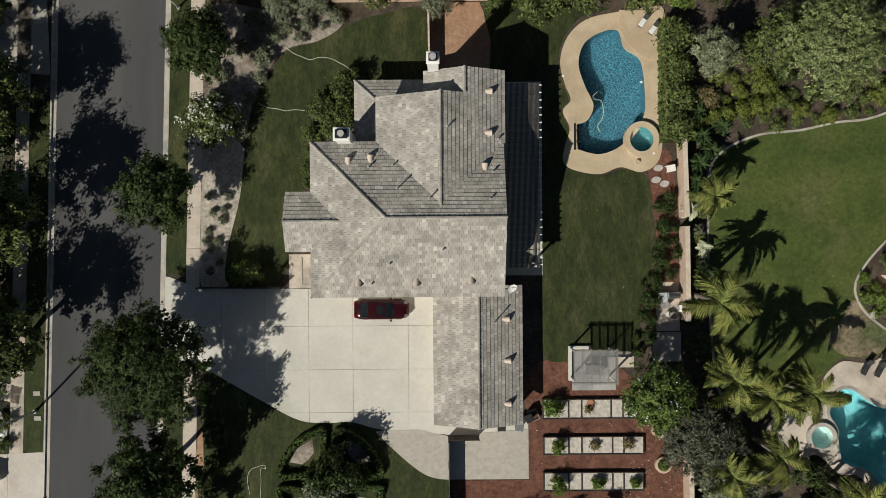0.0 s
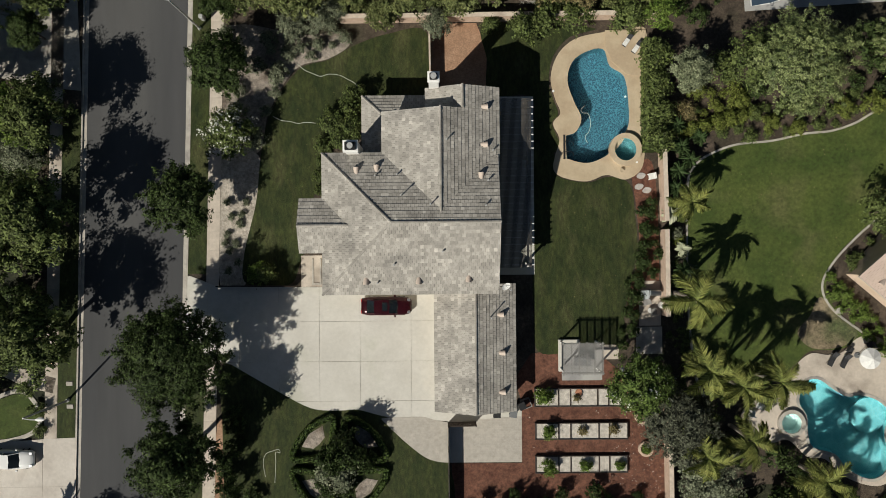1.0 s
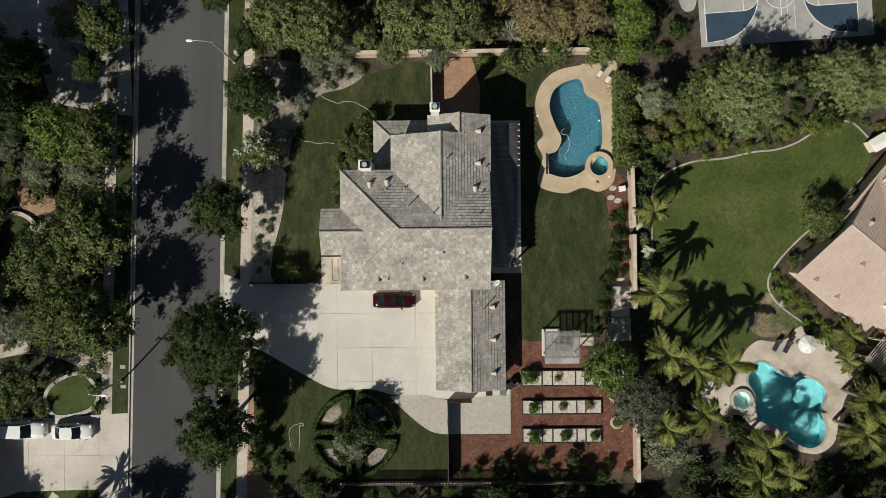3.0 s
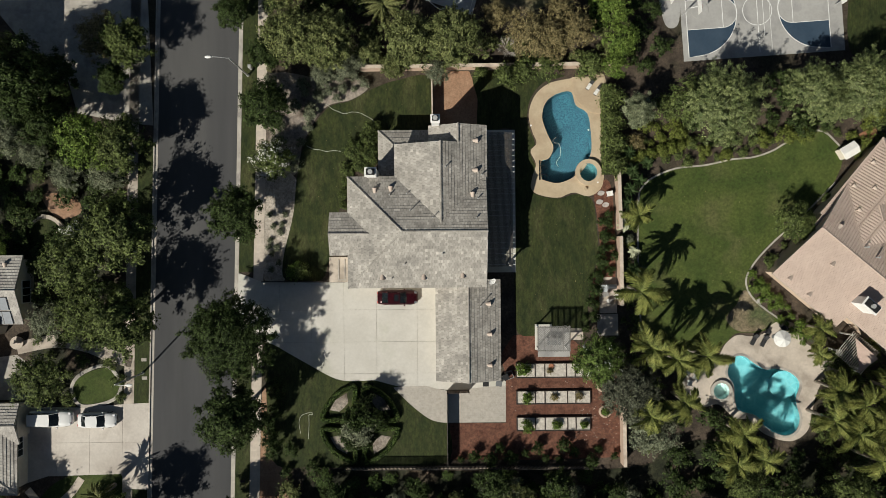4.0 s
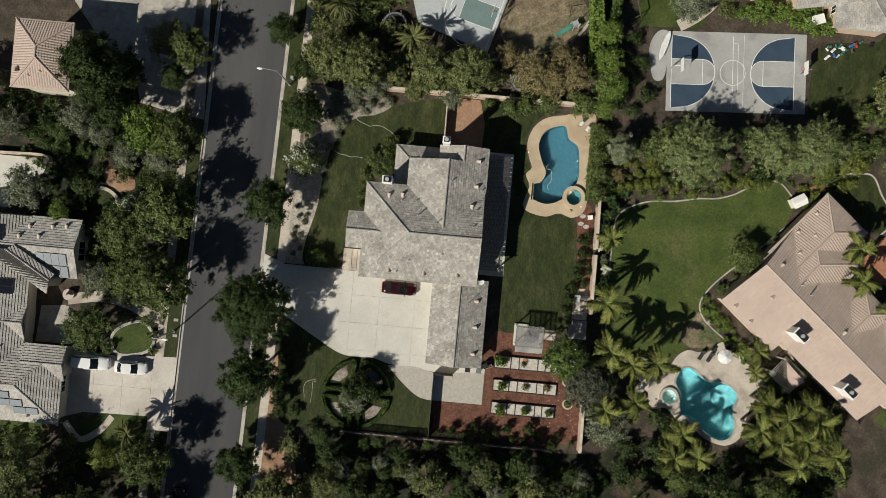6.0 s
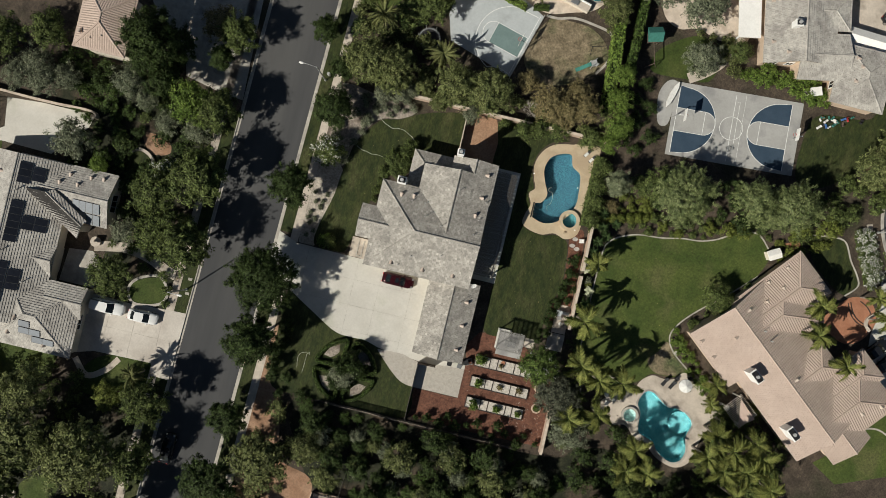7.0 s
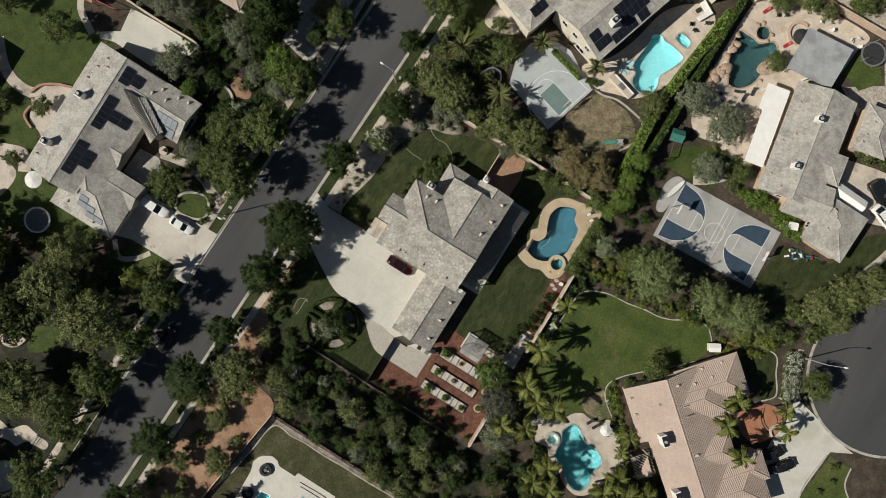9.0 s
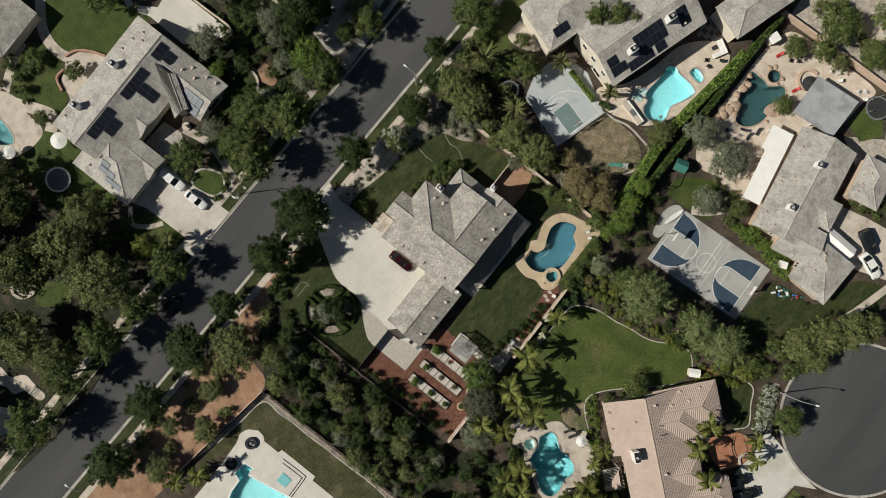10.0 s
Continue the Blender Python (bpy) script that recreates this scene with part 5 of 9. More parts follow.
slabs("driveway_west", [sheared(-34.6, -28.3), sheared(-34.6, -17.9), (-38.0, -18.0), (-43.5, -18.4), (-49.9, -18.2), (-49.9, -27.4), (-47.4, -26.6), (-38.6, -26.4), (-38.0, -28.2)], [-50.5, -46.4, -42.4, -38.4, -34.0], [-29, -22.6, -17], 0.155,
      M["stained"], "pale pinkish concrete driveway with dark stains")
# pale concrete in the darker kerb colour, which paints in the trees' shade
patch("court_northwest", [(-56.0, 33.0), (-35.0, 33.4), (-34.4, 15.4), (-38.0, 15.8), (-43.5, 17.0), (-44.6, 21.0), (-51.0, 17.0), (-50.4, 26.0)], 0.15, M["kerb"], "concrete forecourt with shade put into its darker grey", "driveway", soft=False)
patch("driveway_north_west", [(-69.0, 7.6), (-63.4, 8.0), (-55.4, 8.0), (-56.0, 6.0), (-60.6, 0.8), (-68.4, 1.0), (-70.8, 0.2), (-71.4, 1.2), (-68.4, 3.2)], 0.15, M["concrete"], "pale concrete side drive", "driveway", soft=False)
path_strip("garden_path", [(-51.0, -11.2), (-46.4, -10.4), (-42.6, -11.0), (-39.8, -12.2), (-37.2, -12.9)], 1.5, 0.15, M["walkway"], "curved concrete path to the front door")
path_strip("garden_path", [(-49.9, -28.2), (-47.6, -30.4), (-45.0, -29.0), (-43.4, -26.9)], 0.9, 0.15, M["walkway"], "curved concrete path beside the drive")
path_strip("lawn_border", [(-44.5, -16.3), (-43.4, -14.4), (-40.3, -13.4), (-38.6, -15.6), (-39.5, -17.5), (-43.2, -18.2)], 0.4, 0.19, M["kerb"], "pale concrete lawn border", "border", closed=True)
path_strip("garden_path", [(-86.0, -9.0), (-82.4, -12.8), (-78.6, -14.3), (-75.0, -13.8), (-71.2, -10.6)], 1.9, 0.15, M["walkway"], "curved concrete garden path")
path_strip("garden_path", [(-82.0, -27.0), (-78.0, -26.6), (-74.8, -25.2), (-71.2, -24.2), (-69.6, -26.6)], 2.2, 0.15, M["walkway"], "curved concrete garden path")
path_strip("garden_path", [(-83.6, -17.0), (-82.8, -21.0), (-80.6, -26.0)], 1.6, 0.15, M["walkway"], "curved concrete garden path")
patch("patio_west", [(-76.0, -13.6), (-73.6, -11.4), (-69.6, -9.4), (-68.6, -14.0), (-69.0, -20.0), (-71.4, -19.2), (-73.6, -18.4), (-74.6, -16.2)], 0.14, M["walkway"], "round concrete patio behind the house", "patio")
deck("patio_west_pool", smooth_loop([(-86.4, -28.0), (-80.3, -27.4), (-74.2, -26.6), (-70.6, -27.6), (-70.8, -32.0), (-73.4, -36.0), (-80.0, -37.6), (-87.4, -35.0)], 5), [POOL_WEST], 0.14, M["walkway"], "pale pool patio")
pool("swimming_pool", POOL_WEST, 1.4, M["plaster_spa"], M["water_calm"], 0.03, "grey-green free-form pool in the back garden", M["kerb"])
path_strip("low_wall", [(-75.9, -14.2), (-75.0, -12.2), (-72.8, -10.6), (-70.2, -9.6)], 0.4, 0.6, M["wall_pink"], "curved low brick wall", "low wall")
path_strip("low_wall", [(-74.6, -16.2), (-74.6, -18.2), (-72.4, -19.4)], 0.35, 0.6, M["wall_pink"], "curved low brick wall", "low wall")
path_strip("low_wall", [(-49.3, 3.6), (-47.7, 4.6), (-45.8, 3.9), (-44.3, 1.6)], 0.45, 0.5, M["walkway"], "curved pale garden wall", "low wall")
path_strip("low_wall", [(-57.6, -50.0), (-57.9, -52.0), (-56.6, -53.6), (-54.8, -53.2), (-53.8, -51.4), (-54.2, -49.6)], 0.5, 0.55, M["walkway"], "horseshoe of pale stone seat wall among trees", "low wall")
patch("stone_patio", [(-57.4, -50.4), (-57.5, -52.0), (-56.4, -53.2), (-55.0, -52.9), (-54.1, -51.3), (-54.4, -49.8), (-56.0, -49.4)], 0.14, M["flagstone"], "grey stone patio inside a curved seat wall", "patio")
patch("lawn_neighbour", [(-53.4, -48.4), (-49.3, -46.2), (-47.8, -47.6), (-48.6, -50.0), (-51.6, -52.6), (-53.2, -51.6)], 0.13, M["lawn_lush"], "small green lawn among tall trees", "lawn")
patch("garden_path", [(-54.0, -66.0), (-50.0, -65.6), (-47.8, -65.9), (-45.9, -64.0), (-43.6, -64.2), (-40.8, -64.6), (-41.0, -66.0), (-44.0, -66.2), (-45.3, -67.9), (-47.1, -67.8), (-49.5, -68.5), (-54.0, -69.0)], 0.14, M["walkway"], "pale concrete garden path widening to a round landing", "path")
patch("garden_path", [(-46.2, -71.6), (-43.0, -70.6), (-41.6, -72.6), (-43.0, -76.0), (-47.0, -76.0)], 0.14, M["walkway"], "pale concrete pad beside the pavement", "path")
for k in range(3):
    path_strip("garden_step", [(-43.0 + 0.45 * k, -64.3), (-43.1 + 0.45 * k, -66.0)], 0.34, 0.5 - 0.12 * k, M["kerb"], "pale concrete garden step", "step")
path_strip("low_wall", [(-84.0, 8.6), (-75.6, 8.4), (-70.1, 8.4), (-66.2, 8.3), (-61.5, 8.3), (-55.8, 8.4), (-54.9, 7.5)], 0.3, 1.2, M["wall_cap"], "tan garden wall with a pale cap", "low wall")
path_strip("lawn_border", [(24.4, -12.4), (23.95, -9.0), (23.68, -4.0), (23.65, 0.0), (23.7, 4.0), (23.85, 6.5), (24.3, 7.5), (25.5, 8.58), (28.3, 9.68), (31.9, 10.05), (35.0, 10.7), (37.6, 10.95), (39.8, 11.65), (41.3, 12.5), (43.4, 13.7), (46.0, 14.0), (48.0, 12.2)], 0.2, 0.18, M["kerb"], "pale concrete mow kerb round the lawn", "border")
path_strip("lawn_border", [(47.4, 7.8), (43.0, 3.4), (40.0, 0.8), (37.6, -1.8), (36.6, -4.0), (37.6, -6.2), (40.4, -8.4)], 0.2, 0.18, M["kerb"], "pale concrete mow kerb round the lawn", "border")
path_strip("lawn_border", [(24.4, -12.6), (25.6, -15.8), (25.8, -18.6), (24.6, -21.4)], 0.25, 0.20, M["kerb"], "pale concrete mow kerb", "border")
path_strip("lawn_border", [(26.0, -41.6), (18.1, -40.65), (14.3, -40.45), (11.6, -40.55), (8.0, -40.6), (5.2, -40.55), (2.15, -40.7), (-0.15, -40.7), (-2.9, -40.6), (-5.5, -40.85), (-7.5, -40.55), (-9.0, -40.9), (-9.7, -43.0), (-9.9, -45.7), (-10.4, -48.5), (-10.9, -52.0)], 0.24, 0.22, M["kerb"], "winding pale concrete mow kerb", "border")
patch("wall_bed", [(-10.1, -39.3), (26.0, -39.4), (26.0, -42.0), (-9.0, -41.2), (-10.9, -52.0), (-12.4, -57.0)], 0.121, M["gravel_dark"], "narrow bare bed between fence and mow kerb", "soil bed", soft=False)
path_strip("lawn_border", [(7.2, 38.6), (9.1, 38.6), (11.5, 39.2), (14.6, 38.9), (17.2, 38.2), (18.2, 36.2), (17.6, 33.6), (16.4, 31.8)], 0.35, 0.20, M["kerb"], "curved pale concrete mow kerb", "border")
patch("court_yard", [(58.6, 4.2), (60.6, 7.0), (62.6, 8.3), (65.1, 7.9), (66.3, 5.2), (64.9, 2.2), (62.6, 1.0), (60.0, 2.0)], 0.14, M["terracotta"], "round terracotta courtyard", "courtyard")
for pts in ([(61.6, 7.1), (62.3, 5.6), (63.6, 4.5), (65.4, 4.0)], [(61.95, 7.3), (62.6, 5.9), (63.8, 4.85), (65.4, 4.4)], [(63.3, 7.8), (64.6, 7.1), (65.5, 6.0)]):
    path_strip("court_step", pts, 0.14, 0.19, M["dark_wood"], "dark curved step edge in terracotta paving", "step", base=0.1)
path_strip("court_seat", [(66.0, 6.6), (65.0, 5.6), (64.8, 4.5), (65.6, 3.7)], 0.4, 0.5, M["walkway"], "curved pale seat wall in the courtyard", "low wall")
bm = B()
prism(bm, [(77.3 + 13.7 * math.cos(a), 23.2 + 13.7 * math.sin(a)) for a in (2 * math.pi * i / 64 for i in range(64))], 0.0, 0.125)
prism(bm, [(80.0, 34.6), (92.0, 26.6), (130.0, 80.0), (118.0, 90.0)], 0.0, 0.12)
tagged(part("road_turning_circle", bm, M["asphalt"]), "dark asphalt turning circle at the end of a street", "road", kind="structure")
path_strip("kerb_circle", [(77.3 + 13.9 * math.cos(a), 23.2 + 13.9 * math.sin(a)) for a in [0.9 + 0.3 * i for i in range(19)]], 0.45, 0.2, M["kerb"], "pale concrete kerb round the turning circle", "kerb")
patch("driveway_east", [(65.6, 11.8), (70.0, 10.9), (74.3, 9.4), (79.4, 8.8), (75.8, 6.9), (75.3, -0.1), (75.5, -7.4), (70.6, -6.6), (67.6, -2.6), (66.2, 0.2), (66.0, 3.4), (66.6, 6.4)], 0.15, M["concrete"], "pale concrete drive by the turning circle", "driveway", soft=False)
path_strip("garden_path", [(62.0, 19.4), (62.6, 17.4), (63.9, 14.5), (65.2, 12.6), (66.4, 11.6)], 0.85, 0.15, M["walkway"], "pale concrete pavement beside the turning circle")
path_strip("lawn_border", [(53.6, 15.8), (56.6, 16.15), (59.0, 16.0), (60.5, 13.4), (62.0, 11.3), (62.4, 9.8), (60.8, 8.0)], 0.22, 0.19, M["kerb"], "curved pale concrete mow kerb", "border")
path_strip("lawn_border", [(80.4, 6.4), (81.0, 3.4), (83.3, 1.25), (85.3, -1.1), (86.4, -5.0)], 0.25, 0.19, M["kerb"], "curved pale concrete mow kerb", "border")
path_strip("lawn_border", [(75.6, 6.2), (75.0, 0.2), (75.45, -3.5), (75.4, -7.4)], 0.25, 0.19, M["kerb"], "pale concrete kerb beside the drive", "border")
path_strip("lawn_border", [(66.0, -12.6), (69.0, -10.6), (71.6, -10.8), (74.0, -13.0), (74.6, -17.0)], 0.25, 0.19, M["kerb"], "curved pale concrete mow kerb", "border")
patch("bare_patch", [(50.3, 13.6), (52.3, 14.6), (52.6, 13.6), (51.2, 12.3)], 0.135, M["terracotta"], "terracotta paved corner behind the shed", "paving", soft=False)
# kerb grey darkens this court, in part as painted shade
patch("entry_court", [(-54.6, -12.4), (-51.0, -12.0), (-49.4, -13.2), (-49.6, -17.4), (-55.0, -17.4)], 0.14, M["kerb"], "concrete entry court toned darker, partly for its shade", "patio", soft=False)
patch("forecourt_northeast", [(50.5, 44.4), (50.4, 51.6), (56.0, 53.0), (62.0, 54.0), (72.0, 52.0), (66.5, 46.6), (60.4, 44.4)], 0.14, M["walkway"], "concrete forecourt", "driveway", soft=False)
path_strip("garden_path", [(67.5, 48.0), (66.2, 43.0), (64.6, 37.6), (61.8, 31.0)], 1.3, 0.15, M["walkway"], "straight concrete path across the grass")
path_strip("garden_path", [(30.2, 34.4), (32.6, 36.0), (35.0, 38.6), (35.6, 41.4)], 1.6, 0.14, M["walkway"], "tan concrete path from court to terrace")
for i, (a, b) in enumerate(((11.6, 60.4), (12.8, 60.9), (13.9, 61.4), (11.1, 61.8), (12.3, 62.3), (13.4, 62.8), (10.6, 63.2), (11.8, 63.8))):
    bm = B()
    box(bm, -0.48, 0.48, -0.6, 0.6, 0.05, 0.15, 0.01)
    solid("paving_pad", bm, M["bin_grey"], "dark square paving pad in shade", "paving", "dark paving pads").matrix_basis = pose(a, b, 0, 0, 0, -17)

# ---------------------------------------------------------------- walls and fences
def wall_run(name, p, q, h, w, material, label, cap=None, category="wall"):
    p, q = Vector((*p, 0)), Vector((*q, 0))
    d = (q - p).normalized()
    n = Vector((-d.y, d.x, 0)) * w / 2
    t = thing(name, label, category, kind="structure")
    bm = B()
    prism(bm, [tuple((p + n)[:2]), tuple((q + n)[:2]), tuple((q - n)[:2]), tuple((p - n)[:2])], 0, h)
    part("wall", bm, material, t)
    if cap:
        bm = B()
        n2 = n * 1.35
        prism(bm, [tuple((p + n2)[:2]), tuple((q + n2)[:2]), tuple((q - n2)[:2]), tuple((p - n2)[:2])], h, h + 0.08)
        part("cap", bm, cap, t)
    return t


wall_run("wall_east", (20.95, 14.2), (21.25, 2.4), 1.75, 0.3, M["wall_tan"], "tan block garden wall with a pale cap", M["wall_cap"])
wall_run("wall_east_south", (21.25, 1.6), (21.3, -6.6), 1.75, 0.3, M["wall_tan"], "tan block garden wall with a pale cap", M["wall_cap"])
wall_run("wall_east_end", (21.4, -14.0), (21.5, -25.6), 1.75, 0.3, M["wall_tan"], "tan block garden wall with a pale cap", M["wall_cap"])
wall_run("wall_north", (-9.4, 21.8), (20.8, 21.95), 1.75, 0.3, M["wall_tan"], "tan block wall with a pale cap behind the planting", M["wall_cap"])
wall_run("wall_side_yard", (-0.9, 21.5), (-0.85, 15.2), 1.7, 0.12, M["wall_pink"], "reddish board fence at the side yard", M["wall_cap"], "fence")


def rail_fence(name, p, q, h, material, label, gap=2.4, slat=0.16):
    """A fence of posts, two rails and upright pickets."""
    p, q = Vector((*p, 0.1)), Vector((*q, 0.1))
    d = q - p
    L = d.length
    u = d.normalized()
    t = thing(name, label, "fence", kind="structure")
    m = Matrix.Translation(p) @ Matrix.Rotation(math.atan2(d.y, d.x), 4, 'Z')
    bm = B()
    box(bm, -0.05, 0.05, -0.05, 0.05, 0, h + 0.06, 0.01)
    post = part("post", bm, material, t)
    post.matrix_basis = m
    k = max(1, round(L / gap))
    for i in range(1, k + 1):
        shared("post", post.data, t, m @ Matrix.Translation((L * i / k, 0, 0)))
    for z in (0.2, h - 0.12):
        bm = B()
        box(bm, 0, L, -0.025, 0.025, z, z + 0.08)
        part("rail", bm, material, t).matrix_basis = m
    bm = B()
    x = slat
    while x < L:
        box(bm, x - 0.05, x + 0.05, 0.025, 0.045, 0.05, h)
        x += slat
    tagged(part("pickets", bm, material, t), kind="stuff").matrix_basis = m
    return t


rail_fence("fence_south", (-11.6, -25.75), (17.2, -25.85), 1.5, M["fence"], "weathered dark picket fence below the trees", slat=0.16)
wall_run("wall_south", (-11.6, -25.95), (17.2, -26.05), 0.5, 0.14, M["wall_cap"], "low tan footing wall below the picket fence")
rail_fence("fence_garage", (0.6, -16.8), (0.6, -25.8), 1.8, M["fence"], "tall weathered board fence beside the garage", slat=0.105)
rail_fence("gate", (0.65, -16.75), (3.2, -16.7), 1.7, M["dark_wood"], "dark board gate beside the garage", gap=1.3, slat=0.105)
rail_fence("fence_front", (-21.2, -3.45), (-14.0, -3.5), 1.3, M["dark_wood"], "low dark board fence beside the drive", slat=0.12)
rail_fence("fence_terrace", (-10.15, -39.25), (26.0, -39.45), 1.5, M["black"], "black iron fence above the sunken lawn", slat=0.14)
rail_fence("fence_terrace", (-10.2, -39.35), (-13.6, -64.0), 1.5, M["black"], "black iron fence above the sunken lawn", slat=0.14)
wall_run("wall_footing", (-10.2, -39.4), (26.0, -39.6), 0.35, 0.22, M["wall_tan"], "low tan footing wall below the fence")
wall_run("wall_footing", (-10.35, -39.6), (-13.75, -64.0), 0.35, 0.22, M["wall_tan"], "low tan footing wall below the fence")
rail_fence("fence_belt", (-6.0, -34.4), (-6.3, -39.0), 1.2, M["fence"], "thin fence through the young trees", slat=0.5)

# ---------------------------------------------------------------- the patio cover
cover = thing("patio_cover", "long dark slatted patio cover along the house", "patio cover")
bm = B()
box(bm, 0, 3.35, -0.04, 0.04, 2.62, 2.78)
raf = part("rafter", bm, M["white"], cover, "white-ended rafter")
raf.matrix_basis = pose(5.3, -1.6, 0)
for i in range(1, 25):
    shared("rafter", raf.data, cover, pose(5.3, -1.6 + i * 0.633, 0))
bm = B()
box(bm, -0.022, 0.022, -1.85, 13.75, 2.78, 2.86)
sl = part("slat", bm, M["fence"], cover, "dark grey slat")
sl.matrix_basis = pose(5.4, 0, 0)
for i in range(1, 30):
    shared("slat", sl.data, cover, pose(5.4 + i * 0.102, 0, 0))
bm = B()
box(bm, 8.02, 8.16, -1.8, 13.7, 2.42, 2.62)
part("beam", bm, M["white"], cover)
for y in (-1.5, 3.5, 8.5, 13.4):
    bm = B()
    box(bm, 8.0, 8.18, y - 0.09, y + 0.09, 0.14, 2.42, 0.01)
    part("post", bm, M["white"], cover)

# satellite dish on the eave
dish = thing("satellite_dish", "white satellite dish on a bent arm at the eave", "satellite dish", m=pose(5.5, -3.5, 4.6))
bm = B()
ringv = []
for k in range(5):
    rr = 0.42 * k / 4
    ringv.append([bm.verts.new((rr * math.cos(a), rr * math.sin(a), rr * rr * 0.5)) for a in (2 * math.pi * i / 18 for i in range(18))] if k else [bm.verts.new((0, 0, 0))])
for i in range(18):
    bm.faces.new((ringv[0][0], ringv[1][i], ringv[1][(i + 1) % 18]))
    for k in range(1, 4):
        bm.faces.new((ringv[k][i], ringv[k + 1][i], ringv[k + 1][(i + 1) % 18], ringv[k][(i + 1) % 18]))
part("reflector", bm, M["white"], dish, smooth=True).matrix_basis = pose(0.25, 0.1, 0.75, 35, 30, 0)
bm = B()
tube(bm, (-0.4, 0.0, 0.0), (0.1, 0.05, 0.7), 0.035)
tube(bm, (0.25, 0.1, 0.8), (0.65, -0.25, 0.95), 0.025)
tube(bm, (0.1, 0.05, 0.7), (0.25, 0.1, 0.78), 0.03)
part("arm", bm, M["lamp_grey"], dish)
bm = B()
box(bm, 0.6, 0.74, -0.32, -0.2, 0.9, 1.02, 0.02)
part("receiver", bm, M["lamp_grey"], dish)


# ---------------------------------------------------------------- vehicles
def loft(bm, rings, close=True):
    R = [[bm.verts.new(p) for p in r] for r in rings]
    n = len(R[0])
    for a, b in zip(R, R[1:]):
        for i in range(n if close else n - 1):
            bm.faces.new((a[i], a[(i + 1) % n], b[(i + 1) % n], b[i]))
    if close:
        bm.faces.new(R[0][::-1])
        bm.faces.new(R[-1])
    return R


def car(label, paint, x, y, heading, L=4.85, Wd=1.84, suv=False, sunroof=False, category="car"):
    t = thing("car", label, category, m=pose(x, y, 0.155, 0, 0, heading))
    h, w = L / 2, Wd / 2
    st = [(-h, 0.70, 0.35, 0.66), (-h + 0.10, 0.86, 0.26, 0.86), (-h + 0.6, 0.97, 0.22, 0.94), (-h * 0.3, 1.0, 0.2, 0.96), (h * 0.3, 1.0, 0.2, 0.94), (h * 0.62, 0.97, 0.22, 0.88), (h - 0.35, 0.90, 0.24, 0.80), (h - 0.08, 0.74, 0.30, 0.66), (h, 0.55, 0.36, 0.56)]
    if suv:
        st = [(a, b, c, d + 0.14) for a, b, c, d in st]
    rings = []
    for a, f, z0, z1 in st:
        ww = w * f
        rings.append([(a, -ww * 0.92, z0), (a, -ww, z0 + 0.15), (a, -ww * 0.99, z1 - 0.16), (a, -ww * 0.86, z1 - 0.02), (a, -ww * 0.45, z1 + 0.03), (a, ww * 0.45, z1 + 0.03), (a, ww * 0.86, z1 - 0.02), (a, ww * 0.99, z1 - 0.16), (a, ww, z0 + 0.15), (a, ww * 0.92, z0)])
    bm = B()
    loft(bm, rings)
    part("body", bm, paint, t, smooth=True)
    zb, zt = (1.04, 1.74) if suv else (0.93, 1.43)
    x0, x1, x2, x3 = (-h + 0.12, -h + 0.35, h * 0.12, h * 0.44) if suv else (-h * 0.76, -h * 0.44, h * 0.12, h * 0.44)
    bw, tw = w * 0.86, w * 0.72
    base = [(x0, -bw * 0.86, zb), (x3, -bw * 0.9, zb - 0.02), (x3 + 0.1, 0, zb - 0.01), (x3, bw * 0.9, zb - 0.02), (x0, bw * 0.86, zb), (x0 - 0.08, 0, zb)]
    top = [(x1, -tw * 0.94, zt - 0.02), (x2, -tw, zt), (x2 + 0.08, 0, zt + 0.03), (x2, tw, zt), (x1, tw * 0.94, zt - 0.02), (x1 - 0.08, 0, zt)]
    bm = B()
    bv, tv = [bm.verts.new(p) for p in base], [bm.verts.new(p) for p in top]
    for i in range(6):
        bm.faces.new((bv[i], bv[(i + 1) % 6], tv[(i + 1) % 6], tv[i]))
    bm.free()
    for nm, ids in (("side_window", (0,)), ("windscreen", (1, 2)), ("side_window", (3,)), ("rear_window", (4, 5))):
        bm = B()
        for i in ids:
            bm.faces.new([bm.verts.new(p) for p in (base[i], base[(i + 1) % 6], top[(i + 1) % 6], top[i])])
        part(nm, bm, M["glass"], t, "dark tinted glass")
    bm = B()
    tv = [bm.verts.new((a, b, c + 0.012)) for a, b, c in top]
    bm.faces.new(tv)
    lv = [bm.verts.new((a, b, c - 0.04)) for a, b, c in top]
    for i in range(6):
        bm.faces.new((lv[i], lv[(i + 1) % 6], tv[(i + 1) % 6], tv[i]))
    part("roof", bm, paint, t)
    for s in (-1, 1):
        mid = (0.5 * (x0 + x3), s * bw * 0.92, zb - 0.01), (0.5 * (x1 + x2), s * tw, zt)
        for (a, b) in ((base[1] if s < 0 else base[3], top[1] if s < 0 else top[3]), (base[0] if s < 0 else base[4], top[0] if s < 0 else top[4]), mid):
            bm = B()
            tube(bm, a, b, 0.045, 0.045, 6)
            part("pillar", bm, paint, t)
        bm = B()
        box(bm, x3 - 0.32, x3 - 0.12, min(s * w, s * (w + 0.16)), max(s * w, s * (w + 0.16)), zb - 0.06, zb + 0.08, 0.03)
        part("mirror", bm, paint, t)
        bm = B()
        box(bm, h - 0.42, h - 0.12, min(s * w * 0.5, s * w * 0.8), max(s * w * 0.5, s * w * 0.8), st[6][3] - 0.06, st[6][3] + 0.015, 0.02)
        part("headlight", bm, M["chrome"], t)
        bm = B()
